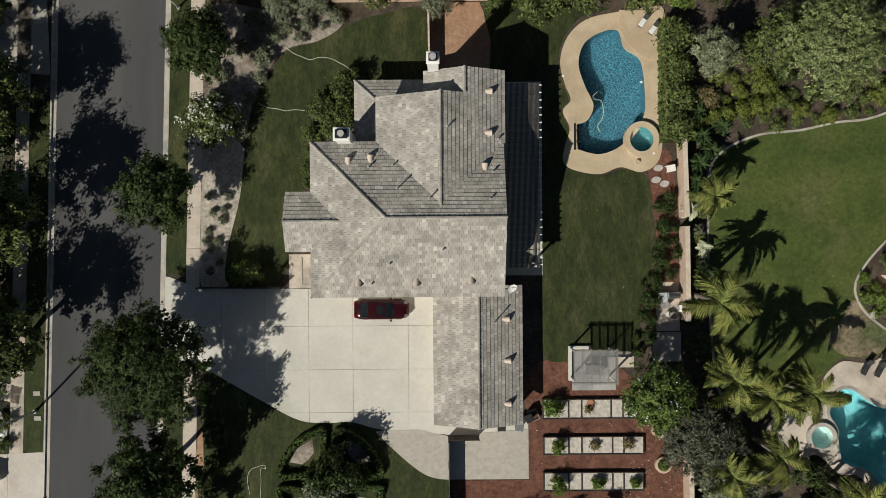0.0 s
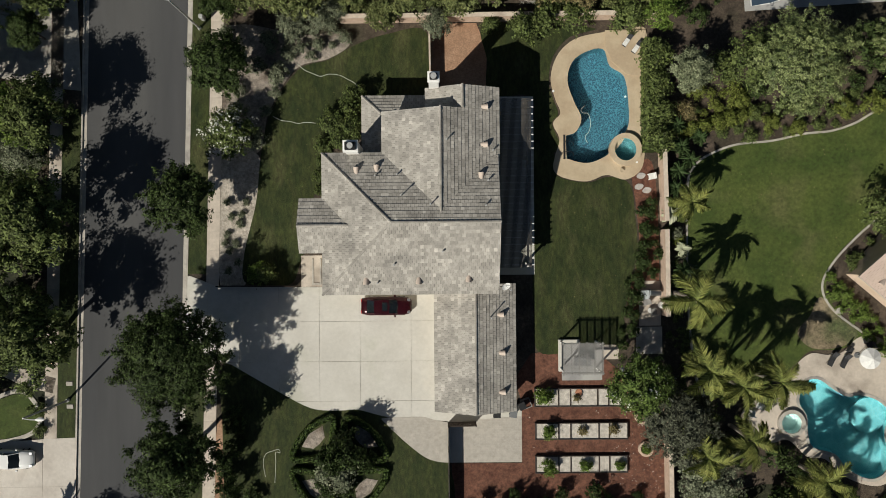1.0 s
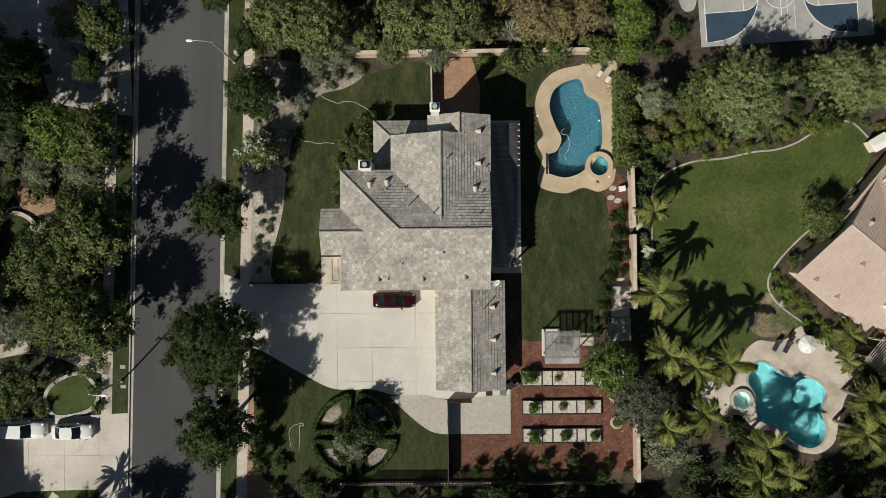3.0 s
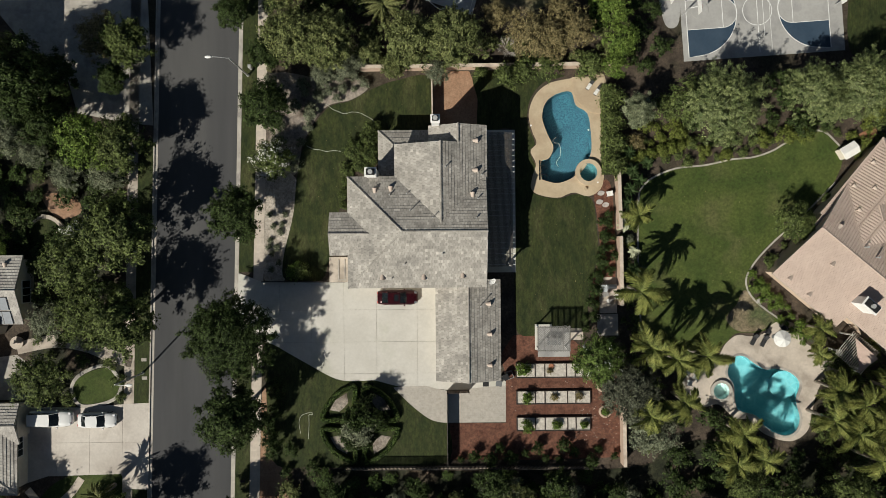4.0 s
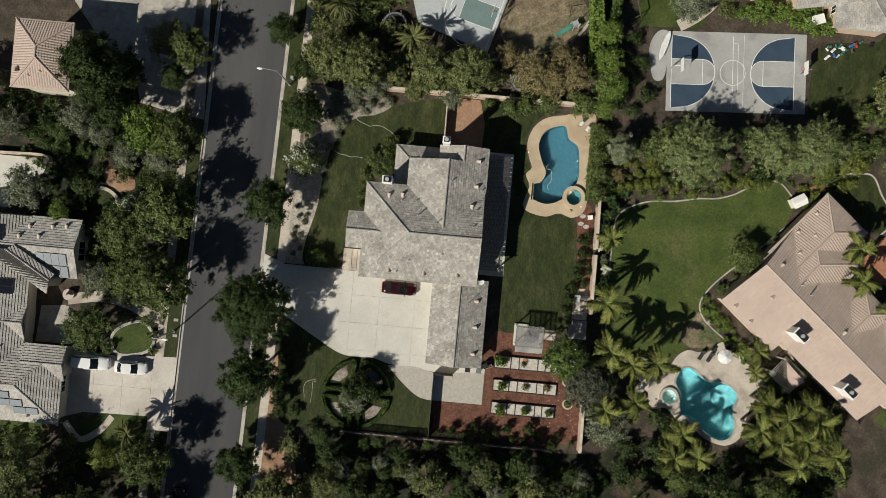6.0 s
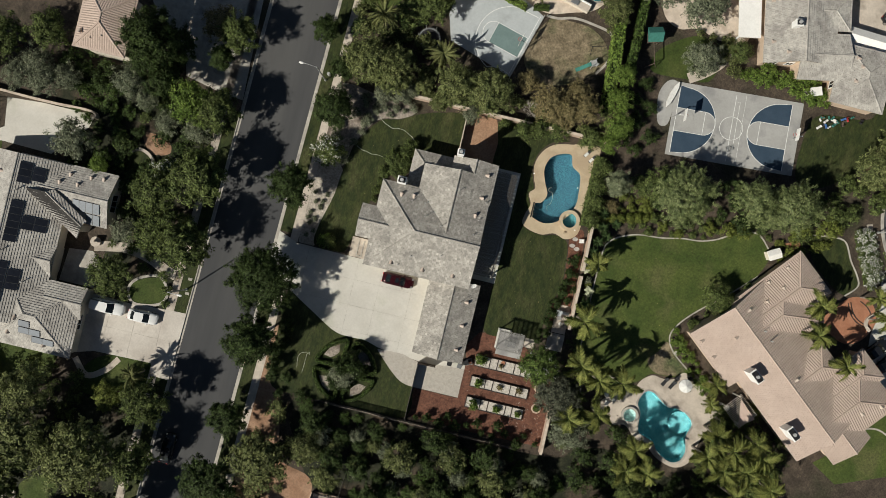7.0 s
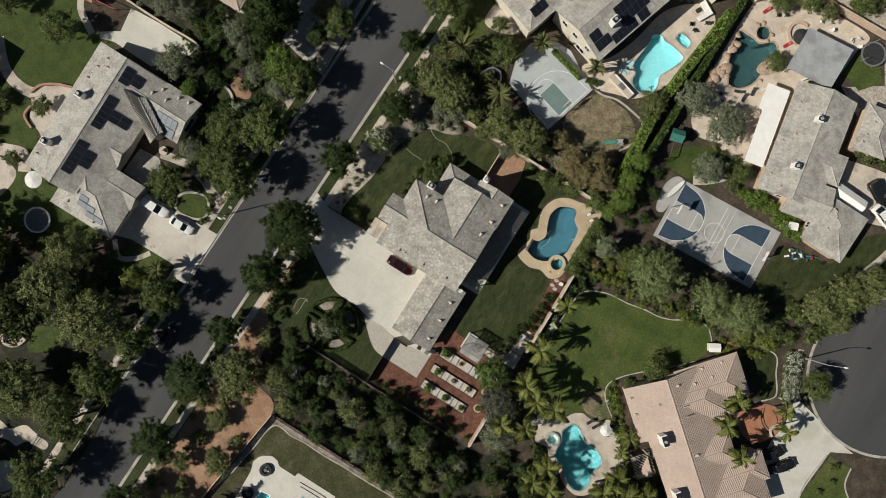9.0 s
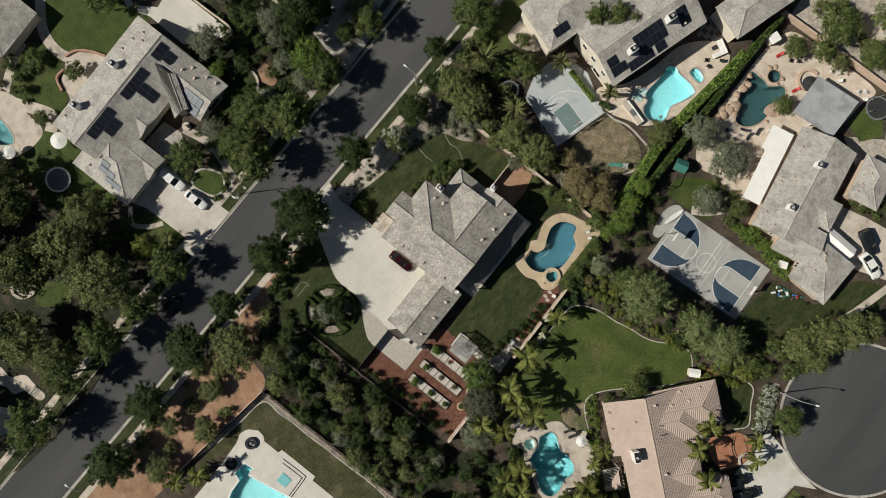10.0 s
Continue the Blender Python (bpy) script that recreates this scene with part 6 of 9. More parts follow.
        box(bm, -h - 0.01, -h + 0.14, min(s * w * 0.45, s * w * 0.8), max(s * w * 0.45, s * w * 0.8), 0.62, 0.78, 0.02)
        part("tail_light", bm, M["red_plastic"], t)
        for a in (-h * 0.58, h * 0.60):
            bm = B()
            tube(bm, (a, s * (w - 0.20), 0.33), (a, s * (w + 0.01), 0.33), 0.33, 0.33, 18)
            wh = part("wheel", bm, M["rubber"], t)
            bm = B()
            tube(bm, (a, s * (w + 0.005), 0.33), (a, s * (w + 0.025), 0.33), 0.21, 0.2, 12)
            part("rim", bm, M["chrome"], wh)
    if sunroof:
        bm = B()
        box(bm, x2 - 0.62, x2 - 0.12, -tw * 0.62, tw * 0.62, zt + 0.01, zt + 0.03, 0.006)
        part("sunroof", bm, M["glass"], t, "dark glass sunroof")
    return t


car("parked burgundy saloon car with a sunroof on the driveway", M["car_red"], -5.2, -5.45, 0, 4.8, 1.75, sunroof=True)
car("parked white sport utility car on the neighbour's drive", M["car_white"], -46.6, -19.5, 0, 5.2, 1.95, suv=True)
car("parked white saloon car on the neighbour's drive", M["car_white"], -41.1, -19.75, 0, 4.6, 1.8)
car("dark car parked under street trees", M["car_black"], -32.9, -38.0, 88.5, 4.6, 1.8)
car("black car on the forecourt", M["car_black"], 58.6, 49.4, -28, 5.0, 1.95, suv=True)
car("black car on the drive by the courtyard", M["car_black"], 69.6, 0.3, 50, 4.8, 1.85)
car("second dark car parked beside the courtyard", M["car_black"], 66.9, 1.2, 50, 4.6, 1.8)


# ---------------------------------------------------------------- street lamps and street furniture
def street_lamp(x, y, heading, hgt=8.0, arm=2.2, label="tall pale street lamp with a curved arm"):
    t = thing("street_lamp", label, "street lamp", "street lamps", m=pose(x, y, 0.1, 0, 0, heading))
    bm = B()
    tube(bm, (0, 0, 0), (0, 0, 0.25), 0.2, 0.17, 10)
    tube(bm, (0, 0, 0.2), (0, 0, hgt - 0.5), 0.11, 0.075, 10)
    part("pole", bm, M["lamp_grey"], t)
    bm = B()
    p = Vector((0, 0, hgt - 0.55))
    for i in range(1, 7):
        f = i / 6
        q = Vector((arm * f, 0, hgt - 0.55 + 0.75 * math.sin(f * math.pi / 2)))
        tube(bm, p, q, 0.05, 0.045, 8, False)
        p = q
    part("arm", bm, M["lamp_grey"], t)
    bm = B()
    loft(bm, [[(arm + a, w * math.cos(k), hgt + 0.2 + z * math.sin(k)) for k in (2 * math.pi * i / 10 for i in range(10))] for a, w, z in ((-0.1, 0.06, 0.05), (0.1, 0.15, 0.1), (0.4, 0.17, 0.11), (0.62, 0.1, 0.06), (0.68, 0.03, 0.02))])
    part("lamp_head", bm, M["white"], t, "white cobra-head luminaire", True)


street_lamp(-22.95, 21.3, 181, 8.0, 1.7)
street_lamp(-35.9, -14.3, 2, 7.6, 1.6)
street_lamp(63.5, 18.5, 25, 7.4, 2.3)
street_lamp(-23.8, -70.0, 181, 8.0, 1.7)
for x, y in ((-35.75, -12.7), (-35.7, -14.9)):
    bm = B()
    box(bm, x - 0.32, x + 0.32, y - 0.2, y + 0.2, 0.14, 0.2, 0.02)
    solid("utility_cover", bm, M["kerb"], "pale concrete utility cover set in grass", "utility cover")
bm = B()
box(bm, -22.75, -22.35, 22.0, 22.4, 0.1, 1.1, 0.04)
solid("utility_box", bm, M["lamp_grey"], "grey utility box beside the pavement", "utility box")
for x, y in ((-24.05, -27.0),):
    mb = thing("mailbox", "dark mailbox on a post at the kerb", "mailbox", m=pose(x + 0.4, y, 0.14))
    bm = B()
    tube(bm, (0, 0, 0), (0, 0, 1.1), 0.05)
    part("post", bm, M["black"], mb)
    bm = B()
    box(bm, -0.3, 0.25, -0.14, 0.14, 1.05, 1.35, 0.06)
    part("box", bm, M["black"], mb)

# ---------------------------------------------------------------- back garden: gazebo, beds, furniture
gz = thing("pergola", "weathered grey lattice-roofed pergola on posts", "pergola")
GX0, GX1, GY0, GY1, GZ = 11.2, 15.0, -11.8, -8.85, 2.4
for x in (GX0 + 0.2, GX1 - 0.2):
    for y in (GY0 + 0.2, GY1 - 0.2):
        bm = B()
        box(bm, x - 0.07, x + 0.07, y - 0.07, y + 0.07, 0.1, GZ, 0.01)
        part("post", bm, M["white"], gz)
for y in (GY0 + 0.1, GY1 - 0.1):
    bm = B()
    box(bm, GX0 - 0.08, GX1 + 0.08, y - 0.05, y + 0.05, GZ, GZ + 0.16)
    part("beam", bm, M["lattice"], gz)
for i in range(6):
    x = GX0 + 0.1 + i * (GX1 - GX0 - 0.2) / 5
    bm = B()
    box(bm, x - 0.04, x + 0.04, GY0 - 0.06, GY1 + 0.06, GZ + 0.16, GZ + 0.30)
    part("rafter", bm, M["lattice"], gz)
for sgn, zz in ((1, GZ + 0.30), (-1, GZ + 0.318)):
    bm = B()
    n = 26
    lx, ly = GX1 - GX0, GY1 - GY0
    for i in range(n):
        c = -ly + (lx + ly) * (i + 0.5) / n
        pts = [(max(c, 0), max(-c, 0)), (min(c + ly, lx), min(ly, lx - c))]
        (xa, ya), (xb, yb) = pts
        if xb - xa < 0.1:
            continue
        if sgn < 0:
            ya, yb = ly - ya, ly - yb
        p, q = Vector((GX0 + xa, GY0 + ya, zz)), Vector((GX0 + xb, GY0 + yb, zz))
        d = (q - p).normalized()
        nn = Vector((-d.y, d.x, 0)) * 0.028
        v = [bm.verts.new(k) for k in (p + nn, p - nn, q - nn, q + nn)]
        w = [bm.verts.new(k.co + Vector((0, 0, 0.014))) for k in v]
        bm.faces.new(w)
        bm.faces.new(v[::-1])
        for a in range(4):
            bm.faces.new((v[a], v[(a + 1) % 4], w[(a + 1) % 4], w[a]))
    tagged(part("lattice", bm, M["lattice"], gz), kind="stuff")
bm = B()
box(bm, 11.55, 15.4, -12.8, -9.35, 0.05, 0.15)
solid("pergola_floor", bm, M["court_grey"], "grey concrete floor under the pergola", "patio", kind="structure")
bm = B()
box(bm, 15.5, 17.0, -10.8, -9.4, 0.05, 0.145)
solid("garden_slab", bm, M["walkway"], "small tan concrete slab beside the pergola", "paving", kind="structure")
tb = thing("garden_table", "grey garden table under the pergola", "table")
bm = B()
box(bm, 12.6, 14.2, -11.3, -10.3, 0.82, 0.88, 0.01)
part("tabletop", bm, M["bin_grey"], tb)
for x in (12.7, 14.1):
    for y in (-11.2, -10.4):
        bm = B()
        box(bm, x - 0.04, x + 0.04, y - 0.04, y + 0.04, 0.15, 0.82)
        part("leg", bm, M["bin_grey"], tb)


def planter(x0, x1, y0, y1, xs):
    t = thing("planter_bed", "long raised planter bed of dark boards filled with pale gravel", "planter", "planter beds in the mulch garden")
    for a, b, c, d in ((x0, x1, y0, y0 + 0.09), (x0, x1, y1 - 0.09, y1), (x0, x0 + 0.09, y0 + 0.09, y1 - 0.09), (x1 - 0.09, x1, y0 + 0.09, y1 - 0.09)):
        bm = B()
        box(bm, a, b, c, d, 0.05, 0.42, 0.008)
        part("board", bm, M["dark_wood"], t)
    for x in xs:
        bm = B()
        box(bm, x - 0.05, x + 0.05, y0 + 0.09, y1 - 0.09, 0.05, 0.41)
        part("divider", bm, M["dark_wood"], t)
    bm = B()
    box(bm, x0 + 0.08, x1 - 0.08, y0 + 0.08, y1 - 0.08, 0.05, 0.33)
    part("gravel", bm, M["sand"], t)


planter(8.85, 17.3, -15.3, -13.5, (11.15, 12.3, 14.9, 15.95))
planter(8.9, 17.8, -18.45, -16.8, (11.15, 12.3, 15.0, 16.0))
planter(8.9, 17.75, -21.65, -19.95, (11.15, 12.3, 15.0, 16.0))
for x, y in ((19.5, -19.4), (19.2, -16.3)):
    bm = B()
    ring_strip(bm, [(x + 0.62 * math.cos(a), y + 0.62 * math.sin(a)) for a in (2 * math.pi * i / 20 for i in range(20))], 0.22, 0.05, 0.4)
    solid("round_planter", bm, M["wall_tan"], "round tan block ring planter in the mulch", "planter")


def bin_at(x, y, hd, material, label):
    t = thing("wheelie_bin", label, "bin", m=pose(x, y, 0.14, 0, 0, hd))
    bm = B()
    loft(bm, [[(-s, -s * 1.1, z), (s, -s * 1.1, z), (s, s * 1.1, z), (-s, s * 1.1, z)] for s, z in ((0.22, 0.08), (0.3, 1.0))])
    part("body", bm, material, t)
    bm = B()
    box(bm, -0.34, 0.36, -0.36, 0.36, 1.0, 1.08, 0.03)
    part("lid", bm, material, t)
    for s in (-1, 1):
        bm = B()
        tube(bm, (-0.22, s * 0.2, 0.1), (-0.22, s * 0.27, 0.1), 0.1, 0.1, 10)
        part("wheel", bm, M["rubber"], t)


bin_at(6.75, -15.75, 80, M["bin_grey"], "grey wheeled bin behind the garage")
bin_at(7.6, -15.0, 25, M["black"], "black wheeled bin behind the garage")
bin_at(5.2, -15.75, 90, M["black"], "black wheeled bin against the garage")


def lounger(x, y, heading, material, label, group="", towel=False):
    t = thing("sun_lounger", label, "sun lounger", group, m=pose(x, y, 0.16, 0, 0, heading) @ Matrix.Scale(0.7 if towel else 0.8, 4))
    for sx in (-0.75, 0.6):
        for sy in (-0.28, 0.28):
            bm = B()
            box(bm, sx - 0.03, sx + 0.03, sy - 0.03, sy + 0.03, 0, 0.32)
            part("leg", bm, M["lamp_grey"], t)
    bm = B()
    box(bm, -0.9, 0.35, -0.32, 0.32, 0.32, 0.40, 0.02)
    part("seat", bm, material, t)
    bm = B()
    box(bm, 0, 0.75, -0.32, 0.32, 0, 0.08, 0.02)
    part("backrest", bm, material, t).matrix_basis = pose(0.33, 0, 0.34, 0, -38, 0)
    if towel:
        bm = B()
        box(bm, -0.8, 0.3, -0.30, 0.30, 0.40, 0.425, 0.01)
        part("towel", bm, M["fabric"], t, "white towel")


lounger(18.0, 19.7, 55, M["fabric_dark"], "charcoal sun lounger with a white towel on the pool deck", "loungers on the pool deck", True)
lounger(18.9, 19.05, 55, M["fabric_dark"], "charcoal sun lounger with a white towel on the pool deck", "loungers on the pool deck", True)
lounger(37.4, -10.9, 62, M["fabric_dark"], "charcoal sun lounger by the turquoise pool", "loungers by the turquoise pool")
lounger(38.6, -11.1, 62, M["fabric_dark"], "charcoal sun lounger by the turquoise pool", "loungers by the turquoise pool")
lounger(28.6, 51.6, 20, M["fabric_dark"], "charcoal sun lounger beside the lagoon", "loungers beside the lagoon")
lounger(30.8, 52.9, 100, M["fabric_dark"], "charcoal sun lounger beside the lagoon", "loungers beside the lagoon")


def chair(x, y, heading, material, label, group=""):
    t = thing("garden_chair", label, "chair", group, m=pose(x, y, 0.15, 0, 0, heading))
    bm = B()
    box(bm, -0.3, 0.3, -0.3, 0.3, 0.38, 0.46, 0.02)
    part("seat", bm, material, t)
    bm = B()
    box(bm, -0.32, -0.24, -0.3, 0.3, 0.46, 0.95, 0.02)
    part("backrest", bm, material, t)
    for sx in (-0.25, 0.25):
        for sy in (-0.25, 0.25):
            bm = B()
            box(bm, sx - 0.03, sx + 0.03, sy - 0.03, sy + 0.03, 0, 0.38)
            part("leg", bm, material, t)


chair(20.2, 6.7, 190, M["fabric"], "white garden chair beside the pool wall")
for x, y, hd in ((19.6, -5.3, 200), (20.3, -6.2, 90)):
    chair(x, y, hd, M["lattice"], "grey garden chair beside the wall", "chairs beside the wall")
for x, y, hd in ((40.9, -9.6, 200), (40.9, -11.2, 120), (39.0, -10.0, 330)):
    chair(x, y, hd, M["fabric_dark"], "dark chair round the parasol table", "chairs round the parasol")
for x, y, hd in ((29.3, -14.8, 30), (30.3, -15.3, 150), (29.6, -16.0, 80)):
    chair(x, y, hd, M["fabric"], "pale metal chair on the pool deck", "chairs by the spa")
for x, y, hd in ((15.4, 57.2, 30), (17.6, 58.8, 200), (16.4, 56.6, 90)):
    chair(x, y, hd, M["fabric_dark"], "dark wicker chair by the cyan pool", "chairs by the cyan pool")
for x, y in ((19.3, 6.8), (19.1, 5.75), (19.85, 5.4)):
    bm = B()
    prism(bm, [(x + 0.42 * math.cos(a) * (1 + 0.15 * math.sin(2 * a)), y + 0.3 * math.sin(a)) for a in (2 * math.pi * i / 14 for i in range(14))], 0.08, 0.17)
    solid("stepping_stone", bm, M["stone"], "rounded grey stepping stone in mulch", "stepping stone", "stones beside the pool deck")
bm = B()
box(bm, 19.0, 21.1, -7.6, -3.3, 0.05, 0.15)
solid("barbecue_pad", bm, M["walkway"], "tan concrete pad beside the wall", "patio", kind="structure")
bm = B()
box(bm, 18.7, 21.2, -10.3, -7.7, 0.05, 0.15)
# the kerb colour stands in for deep shade on this slab
solid("garden_slab", bm, M["kerb"], "concrete slab with deep shade put into its grey", "paving", kind="structure")
gr = thing("grill", "stainless barbecue grill on a cart", "grill", m=pose(20.3, -4.4, 0.15))
bm = B()
box(bm, -0.5, 0.5, -0.3, 0.3, 0.1, 0.85, 0.03)
part("cart", bm, M["bin_grey"], gr)
bm = B()
tube(bm, (-0.5, 0, 0.9), (0.5, 0, 0.9), 0.28, 0.28, 14)
part("hood", bm, M["chrome"], gr)


def parasol(x, y, material, label, r=1.5, h=2.5):
    t = thing("parasol", label, "parasol", m=pose(x, y, 0.15))
    bm = B()
    tube(bm, (0, 0, 0), (0, 0, h), 0.03)
    part("pole", bm, M["lamp_grey"], t)
    bm = B()
    tube(bm, (0, 0, 0), (0, 0, 0.1), 0.3, 0.25, 14)
    part("base", bm, M["bin_grey"], t)
    bm = B()
    c = bm.verts.new((0, 0, h + 0.05))
    rim = [bm.verts.new((r * math.cos(a), r * math.sin(a), h - 0.45 + (0.05 if i % 2 else 0))) for i, a in enumerate(2 * math.pi * i / 16 for i in range(16))]
    low = [bm.verts.new((v.co.x, v.co.y, v.co.z - 0.12)) for v in rim]
    for i in range(16):
        bm.faces.new((c, rim[i], rim[(i + 1) % 16]))
        bm.faces.new((rim[i], low[i], low[(i + 1) % 16], rim[(i + 1) % 16]))
    part("canopy", bm, material, t)


parasol(39.9, -10.6, M["fabric"], "open white parasol on the pool deck", 1.0)
parasol(32.3, 64.6, M["fabric_dark"], "dark round parasol on the terrace", 1.4)
parasol(-66.3, -26.4, M["fabric"], "white square parasol beside the house corner", 1.5, 2.6)
parasol(-72.0, -33.6, M["fabric"], "white parasol by the patio", 1.2)
fount = thing("fountain", "tiered pale stone fountain in the entry court", "fountain", m=pose(-50.8, -10.5, 0.1))
for r0, z0, z1 in ((0.78, 0, 0.45), (0.16, 0.45, 0.9), (0.46, 0.9, 1.0), (0.09, 1.0, 1.3), (0.22, 1.3, 1.36)):
    bm = B()
    tube(bm, (0, 0, z0), (0, 0, z1), r0 * 0.85, r0, 20)
    part("tier", bm, M["walkway"], fount)


def trampoline(x, y, r, rim, label, bed=None):
    t = thing("trampoline", label, "trampoline", m=pose(x, y, 0.1))
    bm = B()
    tube(bm, (0, 0, 0.78), (0, 0, 0.8), r * 0.86, r * 0.86, 32)
    part("mat", bm, bed or M["fabric_dark"], t)
    bm = B()
    ring_strip(bm, [(r * 0.93 * math.cos(a), r * 0.93 * math.sin(a)) for a in (2 * math.pi * i / 32 for i in range(32))], r * 0.14, 0.76, 0.86)
    part("pad", bm, rim, t)
    for i in range(6):
        a = i * math.pi / 3
        bm = B()
        tube(bm, (r * 0.95 * math.cos(a), r * 0.95 * math.sin(a), 0), (r * 0.95 * math.cos(a), r * 0.95 * math.sin(a), 2.4), 0.03)
        part("pole", bm, M["lamp_grey"], t)


trampoline(-62.8, -32.3, 2.3, M["fabric"], "round trampoline with a pale padded rim", M["bin_grey"])
trampoline(-9.1, 30.8, 1.7, M["bin_grey"], "round dark trampoline in shade")
trampoline(44.9, 69.4, 2.2, M["bin_grey"], "round dark trampoline behind the pool house")


# ---------------------------------------------------------------- sports courts
def flat(t, m, pts, z, material, name):
    bm = B()
    prism(bm, pts, z - 0.02, z)
    ob = part(name, bm, material, t)
    ob.matrix_basis = m
    return ob


def arc(cx, cy, r, a0, a1, n=20):
    return [(cx + r * math.cos(a0 + (a1 - a0) * i / n), cy + r * math.sin(a0 + (a1 - a0) * i / n)) for i in range(n + 1)]


def line_run(t, m, pts, z, w=0.08, closed=False):
    bm = B()
    ring_strip(bm, pts, w, z - 0.02, z, closed)
    part("line", bm, M["line"], t).matrix_basis = m


def hoop(x, y, heading, label="basketball hoop on a steel pole"):
    t = thing("basketball_hoop", label, "basketball hoop", m=pose(x, y, 0.12, 0, 0, heading))
    bm = B()
    tube(bm, (0, 0, 0), (0, 0, 2.9), 0.08)
    tube(bm, (0, 0, 2.7), (0.9, 0, 3.1), 0.06)
    part("pole", bm, M["lamp_grey"], t)
    bm = B()
    box(bm, 0.9, 0.95, -0.9, 0.9, 2.85, 3.9, 0.01)
    part("backboard", bm, M["white"], t)
    bm = B()
    ring_strip(bm, [(1.2 + 0.23 * math.cos(a), 0.23 * math.sin(a)) for a in (2 * math.pi * i / 16 for i in range(16))], 0.04, 3.03, 3.07)
    part("rim", bm, M["red_plastic"], t)


CM = pose(29.4, 22.5, 0, 0, 0, 3.6)
court = thing("basketball_court", "grey and blue multi-sport court with white lines", "sports court", kind="structure")
flat(court, CM, [(0, 0), (19.4, 0), (19.4, 11.1), (0, 11.1)], 0.15, M["court_grey"], "slab")
for flip in (False, True):
    def X(p):
        return [(18.4 - a if flip else a, b) for a, b in p]
    pts = [(0.65, 0.45)] + arc(1.75, 5.5, 4.95, -math.pi / 2 + 0.06, math.pi / 2 - 0.06, 24) + [(0.65, 10.6)]
    flat(court, CM, X(pts), 0.154, M["court_blue"], "painted_area")
    line_run(court, CM, X(pts), 0.162, 0.09, True)
    key = [(0.65, 3.75), (5.0, 3.75)] + arc(5.0, 5.5, 1.75, -math.pi / 2, math.pi / 2, 14)[1:-1] + [(5.0, 7.25), (0.65, 7.25)]
    flat(court, CM, X(key), 0.158, M["court_grey"], "key")
    line_run(court, CM, X(key), 0.166, 0.08, True)
    line_run(court, CM, X([(5.0, 3.75), (5.0, 7.25)]), 0.166)
line_run(court, CM, arc(9.2, 5.5, 1.75, 0, 2 * math.pi, 30)[:-1], 0.162, 0.08, True)
line_run(court, CM, [(9.2, 0.5), (9.2, 10.6)], 0.162)
line_run(court, CM, [(9.9, 2.4), (9.9, 9.6), (9.4, 9.6)], 0.162, 0.06)
line_run(court, CM, [(10.7, 0.3), (10.7, 10.8)], 0.162, 0.04)
hp = CM @ Vector((0.1, 5.5, 0))
hoop(hp.x, hp.y, 3.6)
hp = CM @ Vector((18.6, 5.5, 0))
hoop(hp.x, hp.y, 183.6)
bm = B()
prism(bm, arc(2.3, 6.0, 1.05, 0, 2 * math.pi, 24)[:-1], 0.15, 0.19)
part("mat", bm, M["court_grey"], thing("round_mat", "pale round mat lying on the court", "mat")).matrix_basis = CM @ Matrix.Translation((0, 0, 0.02))

HM = pose(4.0, 28.3, 0, 0, 0, 75)
half = thing("half_court", "pale grey half basketball court with a green key", "sports court", kind="structure")
flat(half, HM, [(0, 0), (10.4, -0.2), (12.4, 7.4), (11.6, 10.4), (8.0, 13.2), (4.0, 12.6), (0.6, 10.5)], 0.14, M["court_pale"], "slab")
flat(half, HM, [(3.1, 0.5), (6.4, 0.5), (6.4, 5.4), (3.1, 5.4)], 0.144, M["court_green"], "key")
line_run(half, HM, [(3.1, 0.5), (6.4, 0.5), (6.4, 5.4), (3.1, 5.4)], 0.15, 0.09, True)
line_run(half, HM, arc(4.75, 5.4, 1.65, 0, math.pi, 16), 0.15, 0.09)
line_run(half, HM, [(0.3, 0.5), (0.5, 2.5)] + arc(4.75, 2.6, 5.2, math.pi - 0.25, 0.25, 22) + [(9.9, 0.5)], 0.15, 0.09)
line_run(half, HM, [(0.2, 0.4), (10.2, 0.3)], 0.15, 0.09)
hp = HM @ Vector((4.75, 0.1, 0))
hoop(hp.x, hp.y, 165)
rail_fence("fence_court", (3.9, 28.0), (6.8, 38.0), 1.6, M["lamp_grey"], "pale wire fence at the end of the half court", slat=0.6)

# ---------------------------------------------------------------- play equipment and odds
ps = thing("playset", "wooden play tower with a green canvas roof", "playset", m=pose(23.3, 38.8, 0.1, 0, 0, 15))
for x in (-0.8, 0.8):
    for y in (-0.8, 0.8):
        bm = B()
        box(bm, x - 0.06, x + 0.06, y - 0.06, y + 0.06, 0, 2.5)
        part("post", bm, M["bark"], ps)
bm = B()
box(bm, -0.9, 0.9, -0.9, 0.9, 1.3, 1.4)
part("platform", bm, M["bark"], ps)
bm = B()
v = [bm.verts.new(p) for p in ((-1.1, -1.1, 2.4), (1.1, -1.1, 2.4), (1.1, 1.1, 2.4), (-1.1, 1.1, 2.4), (-1.1, 0, 3.3), (1.1, 0, 3.3))]
for q in ((0, 1, 5, 4), (2, 3, 4, 5), (0, 4, 3), (1, 2, 5)):
    bm.faces.new([v[i] for i in q])
part("canopy", bm, M["green_canvas"], ps)
bm = B()
tube(bm, (-0.2, -0.9, 2.2), (-0.2, -4.2, 2.2), 0.07)
for y in (-4.2,):
    tube(bm, (-1.0, y, 0), (-0.2, y, 2.2), 0.06)
    tube(bm, (0.6, y, 0), (-0.2, y, 2.2), 0.06)
part("swing_beam", bm, M["bark"], ps)
